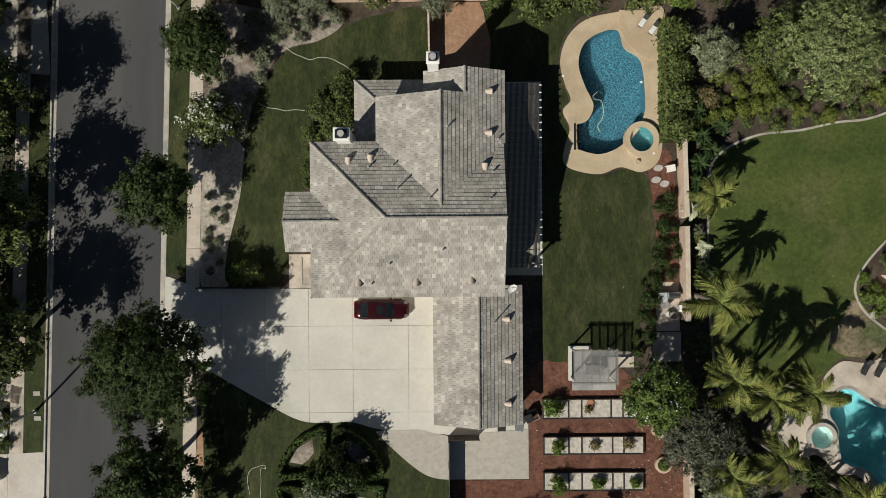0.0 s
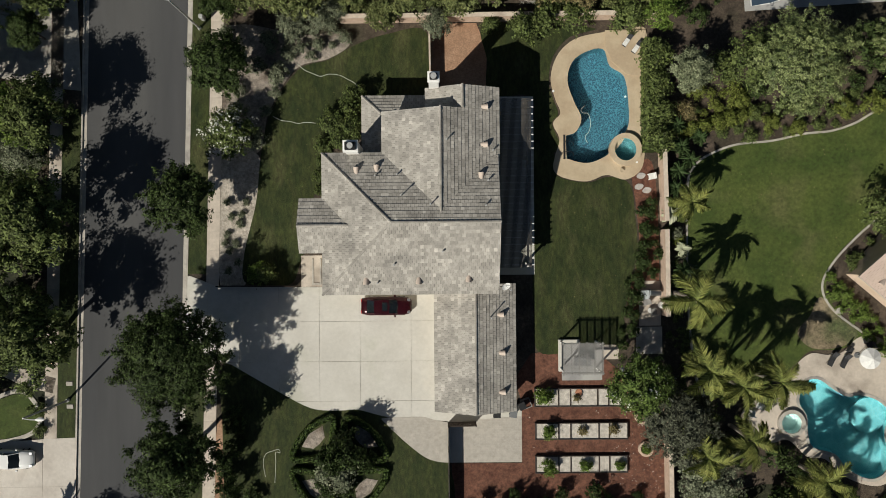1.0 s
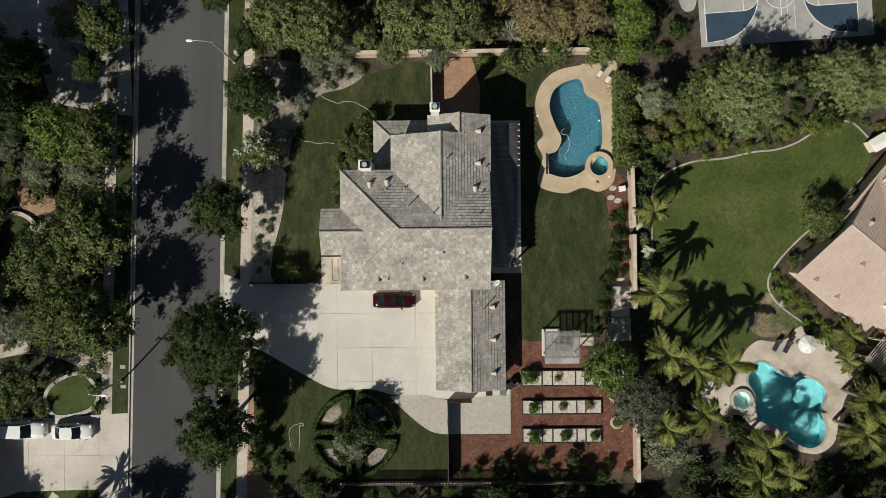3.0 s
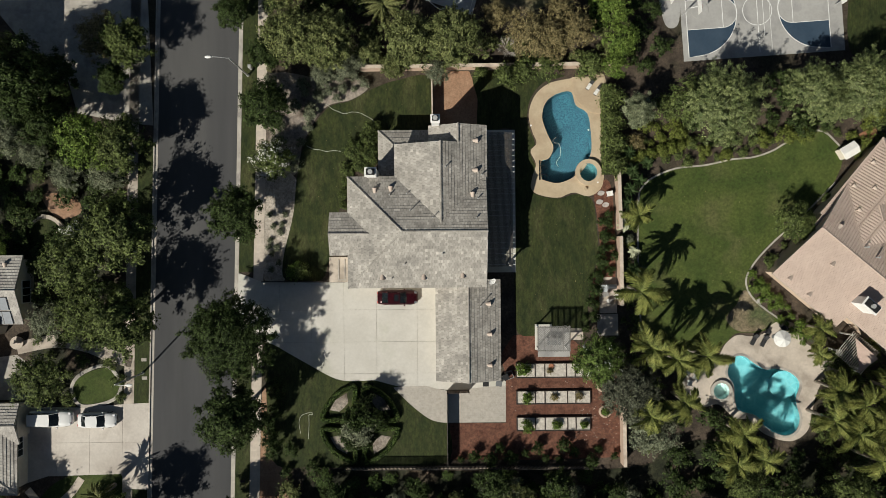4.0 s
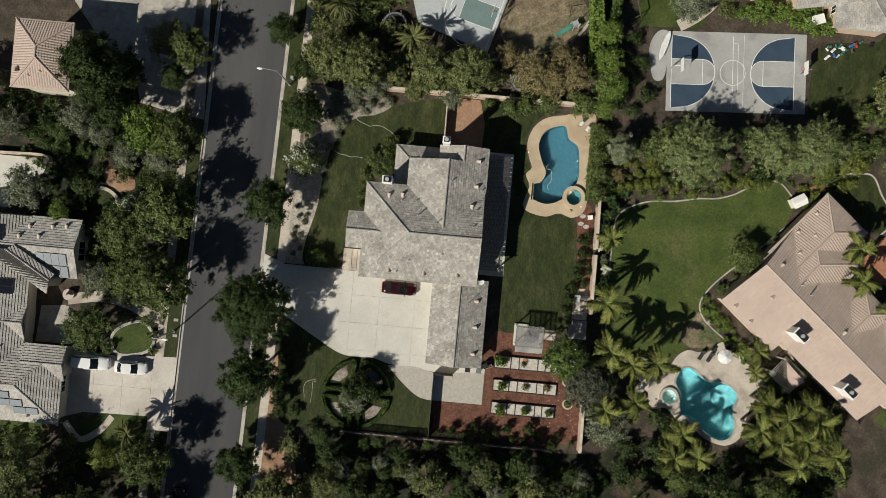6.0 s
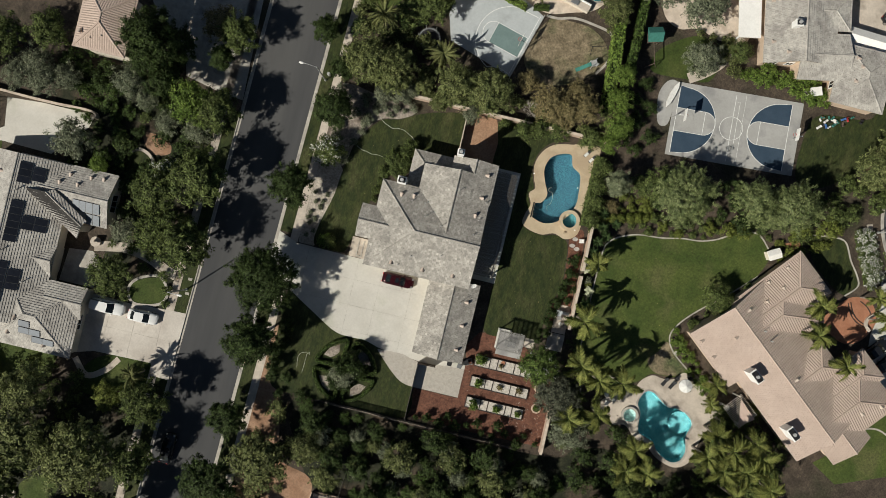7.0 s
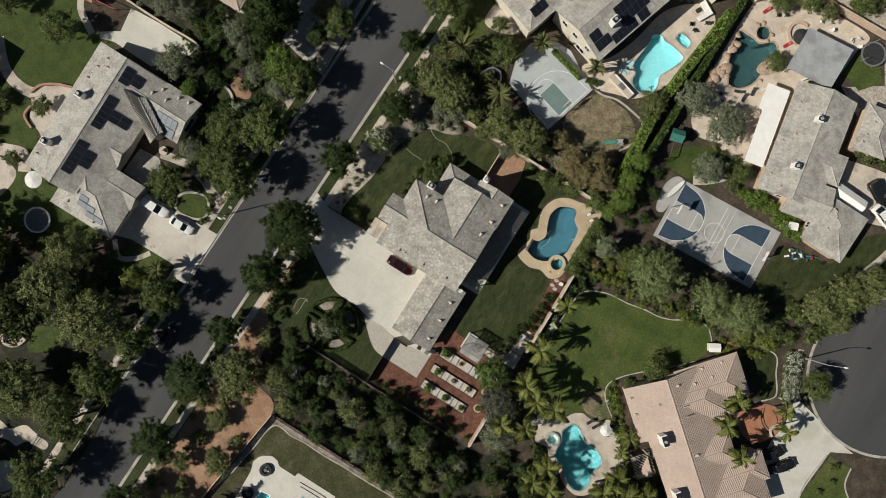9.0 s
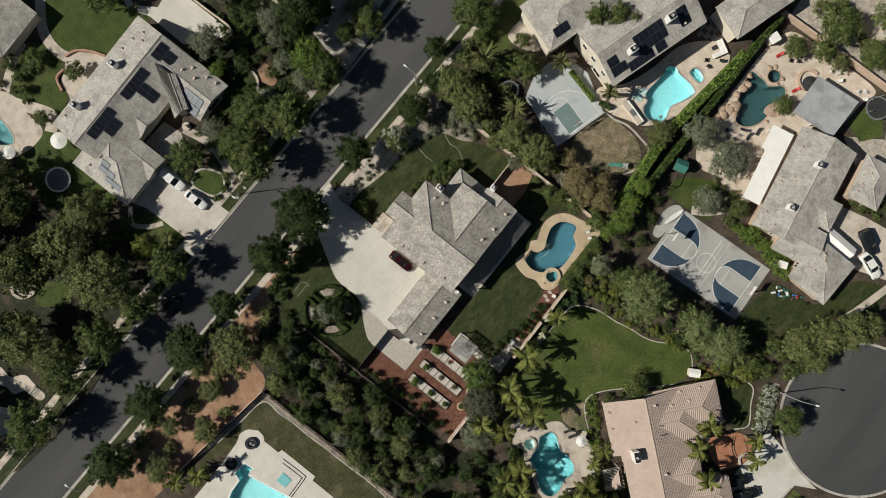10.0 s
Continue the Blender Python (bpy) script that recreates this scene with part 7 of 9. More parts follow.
sl2 = thing("slide", "small green play slide on a frame", "slide", m=pose(14.4, 32.2, 0.1, 0, 0, 30))
bm = B()
loft(bm, [[(x, -0.28, z), (x, 0.28, z), (x, 0.28, z + 0.12), (x, -0.28, z + 0.12)] for x, z in ((-1.2, 0.1), (-0.6, 0.25), (0.6, 1.1), (1.0, 1.2))])
part("chute", bm, M["green_canvas"], sl2)
bm = B()
for x, y in ((1.0, -0.4), (1.0, 0.4), (1.9, -0.4), (1.9, 0.4)):
    box(bm, x - 0.05, x + 0.05, y - 0.05, y + 0.05, 0, 1.9)
box(bm, 0.95, 1.95, -0.45, 0.45, 1.15, 1.22)
part("tower", bm, M["lamp_grey"], sl2)
sw = thing("swing_frame", "dark metal swing frame on the dry lawn", "swing", m=pose(16.2, 35.4, 0.1, 0, 0, 15))
bm = B()
tube(bm, (-1.5, 0, 2.1), (1.5, 0, 2.1), 0.05)
for x in (-1.5, 1.5):
    for y in (-0.8, 0.8):
        tube(bm, (x, y, 0), (x, 0, 2.1), 0.04)
part("frame", bm, M["black"], sw)
tent = thing("storage_tent", "white gabled storage tent", "tent", m=pose(54.2, 45.5, 0.1, 0, 0, -3))
bm = B()
v = [bm.verts.new(p) for p in ((-2.9, -1.3, 2.0), (2.9, -1.3, 2.0), (2.9, 1.3, 2.0), (-2.9, 1.3, 2.0), (-2.9, 0, 2.7), (2.9, 0, 2.7), (-2.9, -1.3, 0), (2.9, -1.3, 0), (2.9, 1.3, 0), (-2.9, 1.3, 0))]
for q in ((0, 1, 5, 4), (2, 3, 4, 5), (0, 4, 3, 9, 6), (1, 7, 8, 2, 5), (0, 6, 7, 1), (2, 8, 9, 3)):
    bm.faces.new([v[i] for i in q])
part("cover", bm, M["white_roof"], tent)
shed = thing("garden_shed", "small white-roofed garden shed at the lawn's end", "shed", m=pose(48.5, 11.5, 0.1, 0, 0, 30) @ Matrix.Scale(0.8, 4))
bm = B()
box(bm, -1.1, 1.1, -0.8, 0.8, 0, 1.7)
part("walls", bm, M["stucco"], shed)
bm = B()
v = [bm.verts.new(p) for p in ((-1.25, -0.95, 1.65), (1.25, -0.95, 1.65), (1.25, 0.95, 1.65), (-1.25, 0.95, 1.65), (-1.25, 0, 2.05), (1.25, 0, 2.05))]
for q in ((0, 1, 5, 4), (2, 3, 4, 5), (0, 4, 3), (1, 2, 5), (3, 2, 1, 0)):
    bm.faces.new([v[i] for i in q])
part("roof", bm, M["white_roof"], shed)
ep = thing("pergola", "white slatted pergola beside the pink-roofed house", "pergola", m=pose(46.2, -11.9, 0, 0, 0, -40))
for x in (0.2, 3.6):
    for y in (0.0, 2.4):
        bm = B()
        box(bm, x - 0.08, x + 0.08, y - 0.08, y + 0.08, 0.1, 2.6)
        part("post", bm, M["white"], ep)
bm = B()
box(bm, -0.035, 0.035, -0.6, 2.8, 2.6, 2.72)
s0 = part("slat", bm, M["trim"], ep)
for i in range(1, 16):
    shared("slat", s0.data, ep, pose(i * 0.25, 0, 0))
sail = thing("shade_sail", "pinkish tan triangular shade sail on a post", "shade sail")
sail_top = [(47.8, -10.4, 3.25), (50.5, -12.9, 3.15), (48.6, -14.5, 2.7)]
bm = B()
hi, lo = [bm.verts.new(p) for p in sail_top], [bm.verts.new((x, y, z - 0.02)) for x, y, z in sail_top]
bm.faces.new(hi)
bm.faces.new(lo[::-1])
for i in range(3):
    bm.faces.new((hi[i], lo[i], lo[(i + 1) % 3], hi[(i + 1) % 3]))
part("cloth", bm, M["sail"], sail)
bm = B()
tube(bm, (48.6, -14.5, 0.1), (48.6, -14.5, 2.75), 0.05)
part("post", bm, M["lamp_grey"], sail)
side_heater = thing("patio_heater", "white domed patio heater beside the pergola", "patio heater", m=pose(46.6, -12.3, 0.14))
bm = B()
tube(bm, (0, 0, 0), (0, 0, 0.6), 0.24, 0.2, 12)
tube(bm, (0, 0, 0.6), (0, 0, 2.0), 0.04, 0.04, 8)
part("stand", bm, M["lamp_grey"], side_heater)
bm = B()
tube(bm, (0, 0, 2.0), (0, 0, 2.14), 0.42, 0.2, 16)
part("dome", bm, M["white"], side_heater)
random.seed(5)
for i in range(24):
    u = random.uniform(0, 1)
    x, y = 50.9 + 6.4 * u, 32.4 + 1.6 * u + random.uniform(-0.7, 0.9)
    ty = thing("toy", random.choice(["red plastic ride-on toy on the grass", "blue plastic toy on the grass", "pale plastic toy on the grass", "black plastic toy on the grass", "brown wooden toy on the grass", "brown wooden toy on the grass", "green plastic toy on the grass", "black plastic toy on the grass"]), "toy", "toys beside the court", m=pose(x, y, 0.12, 0, 0, random.uniform(0, 360)) @ Matrix.Scale(random.uniform(0.5, 0.95), 4))
    col = M["red_plastic"] if "red" in ty["label"] else M["blue_plastic"] if "blue" in ty["label"] else M["green_canvas"] if "green" in ty["label"] else M["black"] if "black" in ty["label"] else M["bark"] if "brown" in ty["label"] else M["fabric"]
    bm = B()
    box(bm, -0.4, 0.4, -0.18, 0.18, 0.12, 0.38, 0.05)
    box(bm, -0.38, -0.3, -0.18, 0.18, 0.38, 0.62, 0.02)
    part("body", bm, col, ty)
    for s in (-1, 1):
        for a in (0.22, -0.25):
            bm = B()
            tube(bm, (a, s * 0.18, 0.13), (a, s * 0.25, 0.13), 0.13, 0.13, 10)
            part("wheel", bm, M["rubber"], ty)
bm = B()
loft(bm, [[(x, -w, 0.2), (x, 0, 0.05 + 0.1 * abs(x) / 2), (x, w, 0.2), (x, w * 0.9, 0.42 + 0.05 * abs(x)), (x, -w * 0.9, 0.42 + 0.05 * abs(x))] for x, w in ((-2.1, 0.04), (-1.4, 0.34), (0, 0.46), (1.4, 0.34), (2.1, 0.04))])
cano = solid("canoe", bm, M["fabric"], "white upturned canoe on a gravel pad", "canoe")
cano.matrix_basis = pose(28.4, 31.4, 0.12, 0, 0, 75)
patch("gravel_pad", [(27.2, 27.0), (26.4, 31.0), (27.4, 33.4), (28.9, 33.2), (29.0, 29.0), (28.6, 26.8)], 0.12, M["court_grey"], "grey gravel pad beside the court", "gravel bed")
# fittings of the white terrace
for x, y, r in ((-6.1, -48.15, 0.85), (-6.6, -53.3, 0.8)):
    t = thing("fire_ring", "round dark fire ring on the white terrace", "fire pit", m=pose(x, y, 0.15))
    bm = B()
    ring_strip(bm, [(r * math.cos(a), r * math.sin(a)) for a in (2 * math.pi * i / 24 for i in range(24))], 0.45, 0, 0.45)
    part("ring", bm, M["black"], t)
    bm = B()
    tube(bm, (0, 0, 0), (0, 0, 0.5), 0.35, 0.3, 12)
    part("bowl", bm, M["bin_grey"], t)
bm = B()
prism(bm, [(1.72, -48.8), (3.8, -48.9), (3.7, -50.65), (1.7, -50.65)], 0.1, 0.24)
solid("spa", bm, M["plaster_cyan"], "raised square cyan spa in the white terrace", "spa")
for pts in ([(0.15, -46.85), (4.9, -46.75), (5.5, -47.3), (5.65, -51.5)], [(0.55, -47.45), (4.6, -47.4), (5.05, -47.8), (5.2, -51.5)]):
    path_strip("terrace_joint", pts, 0.16, 0.175, M["black"], "dark drain line in the white terrace", "drain")



# garden hoses
def hose(pts, label):
    cu = bpy.data.curves.new("garden_hose", 'CURVE')
    cu.dimensions, cu.bevel_depth, cu.bevel_resolution = '3D', 0.026, 1
    sp = cu.splines.new('POLY')
    line = smooth_loop(pts, 8, False)
    sp.points.add(len(line) - 1)
    for p, (x, y) in zip(sp.points, line):
        p.co = (x, y, 0.16, 1)
    cu.materials.append(M["hose"])
    return tagged(new("garden_hose", cu), label, "garden hose")


hose([(-13.6, 17.8), (-12.9, 17.2), (-12.2, 16.9), (-11.4, 16.6), (-10.6, 16.8), (-9.6, 16.7), (-8.8, 16.3), (-8.1, 15.9), (-7.7, 15.3)], "pale garden hose lying on the front lawn")
hose([(-16.0, 12.8), (-15.2, 12.4), (-14.4, 12.3), (-13.6, 12.1), (-12.8, 12.2), (-11.9, 12.1)], "pale garden hose lying on the front lawn")
hose([(-17.0, -21.8), (-17.2, -20.4), (-16.9, -19.6), (-16.2, -19.3), (-15.7, -19.2), (-15.6, -19.5), (-16.0, -19.5), (-16.0, -20.6), (-16.1, -22.4)], "pale green hose looped on the lawn")
# pool cleaner hose
cu = hose([(14.0, 13.6), (13.6, 13.2), (13.8, 12.9), (14.3, 12.8), (14.5, 12.0), (14.4, 11.2), (14.0, 10.6), (14.2, 10.0)], "white cleaner hose floating in the pool")
cu.location.z = -0.10

# boulders of the lagoon
for i, (x, y, r) in enumerate(((24.9, 53.9, 1.25), (24.3, 52.8, 1.15), (24.0, 51.5, 1.1), (23.6, 50.5, 0.9), (25.4, 52.9, 0.8), (23.1, 52.2, 0.9), (24.0, 57.4, 0.8), (24.1, 58.6, 0.75), (23.6, 55.9, 0.7), (23.4, 60.0, 0.6), (25.3, 63.4, 0.5), (28.4, 63.2, 0.45), (26.0, 64.2, 0.45), (28.2, 61.9, 0.4), (30.7, 57.0, 0.4), (30.9, 55.4, 0.35))):
    bm = B()
    bmesh.ops.create_icosphere(bm, subdivisions=2, radius=r)
    for v in bm.verts:
        k = 0.78 + 0.45 * noise.noise(v.co * 1.3 / r + Vector((i * 3.1, 0, 0)))
        v.co = Vector((v.co.x * k * 1.2, v.co.y * k, v.co.z * k * 0.7))
    b = solid("boulder", bm, M["rock"], "rounded tan boulder at the lagoon's edge", "boulder", "boulders round the lagoon", smooth=True)
    b.matrix_basis = pose(x, y, 0.25)

# white corner sofa and counter by the cyan pool
sofa = thing("garden_sofa", "white corner sofa with dark cushions by the pool", "sofa", m=pose(16.4, 59.6, 0.155, 0, 0, -118))
for a, b, c, d, z0, z1, nm, mt in ((-1.2, 1.2, 0.35, 0.6, 0.1, 0.75, "backrest", "fabric"), (-1.2, 1.2, -0.35, 0.35, 0.1, 0.42, "seat", "fabric"), (-1.45, -1.2, -2.2, 0.6, 0.1, 0.75, "backrest", "fabric"), (-1.2, -0.5, -2.2, -0.35, 0.1, 0.42, "seat", "fabric"), (-0.2, 0.7, -1.6, -0.9, 0.0, 0.35, "coffee_table", "fabric_dark")):
    bm = B()
    box(bm, a, b, c, d, z0, z1, 0.05)
    part(nm, bm, M[mt], sofa)
counter = thing("outdoor_kitchen", "long pale outdoor kitchen counter with grill", "outdoor kitchen", m=pose(10.8, 41.3, 0.15, 0, 0, -15))
for a, b, c, d, z0, z1, nm, mt in ((-2.4, 2.4, -0.45, 0.45, 0, 0.85, "base", "stucco"), (-2.45, 2.45, -0.5, 0.5, 0.85, 0.92, "worktop", "walkway"), (-0.6, 0.6, -0.35, 0.35, 0.92, 1.15, "grill", "bin_grey"), (-2.4, 2.4, 0.5, 0.75, 0, 1.05, "bar_ledge", "white")):
    bm = B()
    box(bm, a, b, c, d, z0, z1, 0.02)
    part(nm, bm, M[mt], counter)

# things round the lagoon terrace
path_strip("garden_wall", [(20.8, 72.2), (27.0, 72.5), (36.0, 72.9), (46.0, 73.2), (60.0, 73.6)], 0.35, 1.8, M["wall_tan"], "tan block garden wall", "wall")
path_strip("fire_bench", [(32.2 + 1.9 * math.cos(a), 65.9 + 1.9 * math.sin(a)) for a in (1.3, 2.0, 2.8, 3.6, 4.3, 5.0)], 0.45, 0.6, M["wall_tan"], "curved low tan seat wall", "low wall")
bm = B()
prism(bm, smooth_loop([(29.6, 56.4), (29.2, 57.7), (30.0, 59.1), (31.3, 60.6), (32.6, 60.6), (32.6, 58.6), (31.4, 56.8)]), 0.1, 0.42)
solid("planter", bm, M["rock"], "rock-edged raised planter beside the lagoon", "planter", kind="structure")
lounger(25.2, 66.2, 70, M["red_plastic"], "red sun lounger on the lagoon terrace", "red loungers on the terrace")
lounger(31.4, 63.0, 65, M["red_plastic"], "red sun lounger on the lagoon terrace", "red loungers on the terrace")
lounger(30.0, 51.2, 95, M["fabric_dark"], "charcoal sun lounger beside the lagoon", "loungers beside the lagoon")
for x, y, hd in ((26.2, 49.6, 10), (27.0, 48.6, 80), (28.2, 49.2, 160), (28.8, 48.2, 230), (27.8, 47.4, 300), (25.2, 47.4, 40), (24.6, 46.4, 200), (27.4, 66.6, 30), (28.6, 67.4, 120)):
    chair(x, y, hd, M["fabric_dark"], "dark metal chair on the lagoon terrace", "chairs on the lagoon terrace")
for x, y, hd in ((34.4, 69.6, 30), (35.6, 70.2, 120), (36.6, 69.2, 220), (40.6, 69.6, 10), (41.4, 70.6, 100), (42.2, 69.4, 200)):
    chair(x, y, hd, M["fabric"], "white garden chair by the pool house", "white chairs by the pool house")
hut = thing("garden_hut", "small pale-roofed hut by the hedge", "shed", m=pose(22.3, 67.2, 0.1, 0, 0, 70))
bm = B()
box(bm, -0.8, 0.8, -0.7, 0.7, 0, 1.9)
part("walls", bm, M["stucco"], hut)
bm = B()
box(bm, -0.95, 0.95, -0.85, 0.85, 1.9, 2.02, 0.02)
part("roof", bm, M["white_roof"], hut)
hut = thing("garden_hut", "small white hut against the house", "shed", m=pose(48.6, 36.4, 0.1, 0, 0, 20))
bm = B()
box(bm, -0.75, 0.75, -0.55, 0.55, 0, 1.8)
part("walls", bm, M["white"], hut)
bm = B()
box(bm, -0.85, 0.85, -0.65, 0.65, 1.8, 1.9, 0.02)
part("roof", bm, M["white_roof"], hut)
bm = B()
prism(bm, smooth_loop([(9.2, 43.7), (8.7, 45.0), (9.4, 46.3), (10.5, 46.4), (10.6, 45.0), (10.7, 43.9)]), 0.05, 0.26)
solid("pool_ledge", bm, M["plaster_pale"], "pale aqua tanning ledge beside the pool", "pool ledge", kind="structure")
car("white covered car on the forecourt", M["fabric"], 61.6, 46.4, -20, 5.2, 2.1)

# fittings of the main pool
bm = B()
box(bm, 11.86, 12.06, 8.45, 10.8, 0.05, 0.215, 0.02)
solid("tile_edge", bm, M["black"], "black tiled edge at the pool's step corner", "pool edge", kind="structure")
for y in (9.1, 10.1):
    cu = bpy.data.curves.new("handrail", 'CURVE')
    cu.dimensions, cu.bevel_depth, cu.bevel_resolution = '3D', 0.03, 2
    sp = cu.splines.new('POLY')
    sp.points.add(6)
    for p, c in zip(sp.points, ((12.0, y, 0.15), (12.05, y, 0.75), (12.25, y - 0.02, 0.9), (12.55, y - 0.08, 0.86), (12.75, y - 0.18, 0.6), (12.85, y - 0.24, 0.25), (12.9, y - 0.28, -0.2))):
        p.co = (*c, 1)
    cu.materials.append(M["black"])
    tagged(new("handrail", cu), "curved dark metal pool handrail", "handrail", "rails at the pool steps")
for x, y in ((10.95, 15.0), (17.85, 14.4), (18.9, 8.1), (14.4, 18.95)):
    bm = B()
    tube(bm, (x, y, 0.14), (x, y, 0.18), 0.11, 0.11, 12)
    solid("skimmer_lid", bm, M["white"], "small round white skimmer lid in the deck", "skimmer lid", "lids round the pool")
# clutter beside the wall
def side_table(x, y, hd, w, d, h, top, label):
    t = thing("side_table", label, "table", m=pose(x, y, 0.15, 0, 0, hd))
    bm = B()
    box(bm, -w, w, -d, d, h - 0.05, h, 0.01)
    part("tabletop", bm, top, t)
    for sx in (-w + 0.05, w - 0.05):
        for sy in (-d + 0.05, d - 0.05):
            bm = B()
            box(bm, sx - 0.025, sx + 0.025, sy - 0.025, sy + 0.025, 0, h - 0.05)
            part("leg", bm, M["lamp_grey"], t)


def pot(x, y, r, h, body, label, group=""):
    t = thing("garden_pot", label, "pot", group, m=pose(x, y, 0.12))
    bm = B()
    tube(bm, (0, 0, 0), (0, 0, h), r * 0.75, r, 14)
    part("body", bm, body, t)
    bm = B()
    ring_strip(bm, [(r * math.cos(a), r * math.sin(a)) for a in (2 * math.pi * i / 16 for i in range(16))], 0.06, h - 0.06, h + 0.02)
    part("rim", bm, body, t)


side_table(19.4, -4.6, 2, 0.42, 0.42, 0.7, M["court_pale"], "pale square metal table beside the wall")
pot(21.0, -5.6, 0.28, 0.5, M["white"], "white round pot on the paved pad")
pot(20.0, -6.1, 0.22, 0.4, M["fabric"], "pale small pot on the paved pad")
pot(13.1, -13.9, 0.3, 0.3, M["terracotta"], "shallow terracotta pot in the planter bed")
pot(17.4, 7.3, 0.16, 0.3, M["deck"], "small tan pot on the pool deck")
for x, y in ((38.0, -6.3), (46.2, -1.4)):
    pot(x, y, 0.3, 0.5, M["stone"], "round stone pot at the lawn's edge", "pots at the lawn's edge")
bm = B()
for a, b, c, d in ((11.2, 11.5, -11.9, -8.85), (11.5, 13.2, -9.15, -8.85)):
    box(bm, a, b, c, d, 0.05, 0.42, 0.02)
solid("pergola_kerb", bm, M["concrete"], "pale concrete kerb round the pergola's pad", "kerb", kind="structure")
bx = thing("planter_box", "grey-rimmed square planter box full of twigs", "planter", m=pose(8.05, -14.9, 0.1, 0, 0, 20))
bm = B()
for a, b, c, d in ((-0.45, 0.45, -0.45, -0.38), (-0.45, 0.45, 0.38, 0.45), (-0.45, -0.38, -0.38, 0.38), (0.38, 0.45, -0.38, 0.38)):
    box(bm, a, b, c, d, 0, 0.55)
part("rim", bm, M["lattice"], bx)
bm = B()
box(bm, -0.38, 0.38, -0.38, 0.38, 0.02, 0.4)
part("soil", bm, M["mulch"], bx)
# dry leaves and petals fallen on mulch, grass and drive
rl = random.Random(12)
for nm, label, n_bits, area, size, mtl in (
        ("fallen_leaves", "pale dry leaves fallen on the mulch", 170, (8.0, 21.0, -24.6, -13.2), 0.05, "sand"),
        ("fallen_leaves", "dry leaves fallen on the lawn", 70, (9.4, 18.0, -9.4, 6.0), 0.04, "leaf_brown"),
        ("fallen_leaves", "dry leaves fallen on the front lawn", 90, (-18.0, -4.0, 6.0, 19.5), 0.04, "leaf_brown"),
        ("fallen_leaves", "dry leaves along the east lawn", 110, (26.0, 44.0, -8.0, 11.0), 0.05, "leaf_brown")):
    V, F = [], []
    for i in range(n_bits):
        x, y, a, s = rl.uniform(area[0], area[1]), rl.uniform(area[2], area[3]), rl.uniform(0, 6.28), size * rl.uniform(0.6, 1.5)
        if nm == "fallen_leaves" and n_bits == 170 and rl.random() < 0.6:
            x = 16.5 + (x - 8.0) * 0.36
        c, sn = math.cos(a) * s, math.sin(a) * s
        k = len(V)
        V += [(x - c, y - sn, 0.165), (x + sn * 0.6, y - c * 0.6, 0.18), (x + c, y + sn, 0.165), (x - sn * 0.6, y + c * 0.6, 0.18)]
        F += [(k, k + 1, k + 3), (k + 1, k + 2, k + 3)]
    tagged(raw(nm, V, F, M[mtl]), label, "fallen leaves", kind="stuff")

rail_fence("fence_turning_circle", (58.9, 26.5), (62.6, 35.6), 1.8, M["wall_pink"], "brown timber fence by the turning circle")

# soil colour instead of red mulch paints the bed's shade
patch("play_bed", [(-77.2, 5.7), (-74.4, 7.4), (-69.0, 7.4), (-68.5, 3.1), (-72.1, 0.9), (-75.0, 2.6)], 0.14, M["soil"], "mulch play bed with shade in its dark colour", "mulch bed")
path_strip("garden_path", [(-82.0, 6.6), (-80.6, 6.1), (-77.9, 5.2), (-76.2, 2.6), (-72.4, 0.2)], 1.2, 0.15, M["walkway"], "curved pale concrete path round the play bed")
swr = thing("swing_frame", "red metal swing frame on the play bed", "swing", m=pose(-71.9, 5.6, 0.12, 0, 0, 6))
bm = B()
tube(bm, (-1.9, 0, 2.2), (1.9, 0, 2.2), 0.06)
part("beam", bm, M["red_plastic"], swr)
for x in (-1.9, 1.9):
    for y in (-0.9, 0.9):
        bm = B()
        tube(bm, (x, y, 0), (x, 0, 2.2), 0.05)
        part("leg", bm, M["red_plastic"], swr)
for x in (-0.9, 0.7):
    bm = B()
    box(bm, x - 0.25, x + 0.25, -0.1, 0.1, 0.5, 0.54)
    tube(bm, (x - 0.24, 0, 0.52), (x - 0.24, 0, 2.2), 0.012, 0.012, 5)
    tube(bm, (x + 0.24, 0, 0.52), (x + 0.24, 0, 2.2), 0.012, 0.012, 5)
    part("seat", bm, M["black"], swr)
pt = thing("play_tower", "wooden play tower with a faded red canvas roof", "playset", m=pose(-74.9, 5.4, 0.12, 0, 0, 6))
for x in (-0.7, 0.7):
    for y in (-0.7, 0.7):
        bm = B()
        box(bm, x - 0.05, x + 0.05, y - 0.05, y + 0.05, 0, 2.3)
        part("post", bm, M["bark"], pt)
bm = B()
box(bm, -0.8, 0.8, -0.8, 0.8, 1.2, 1.28)
part("platform", bm, M["bark"], pt)
bm = B()
v = [bm.verts.new(p) for p in ((-0.9, -0.9, 2.2), (0.9, -0.9, 2.2), (0.9, 0.9, 2.2), (-0.9, 0.9, 2.2), (-0.9, 0, 2.9), (0.9, 0, 2.9))]
for q in ((0, 1, 5, 4), (2, 3, 4, 5), (0, 4, 3), (1, 2, 5)):
    bm.faces.new([v[i] for i in q])
part("canopy", bm, M["terracotta"], pt)


# ---------------------------------------------------------------- plants
def leaves(centres, normals, size, seed, long=1.6, axis=None):
    """Many small folded leaf sprays, each one a bent diamond that may point along an axis."""
    r = np.random.default_rng(seed)
    n = len(centres)
    t = r.normal(size=(n, 3)) if axis is None else axis + r.normal(scale=0.55, size=(n, 3))
    t -= normals * (t * normals).sum(1)[:, None]
    t /= np.linalg.norm(t, axis=1)[:, None] + 1e-9
    b = np.cross(normals, t)
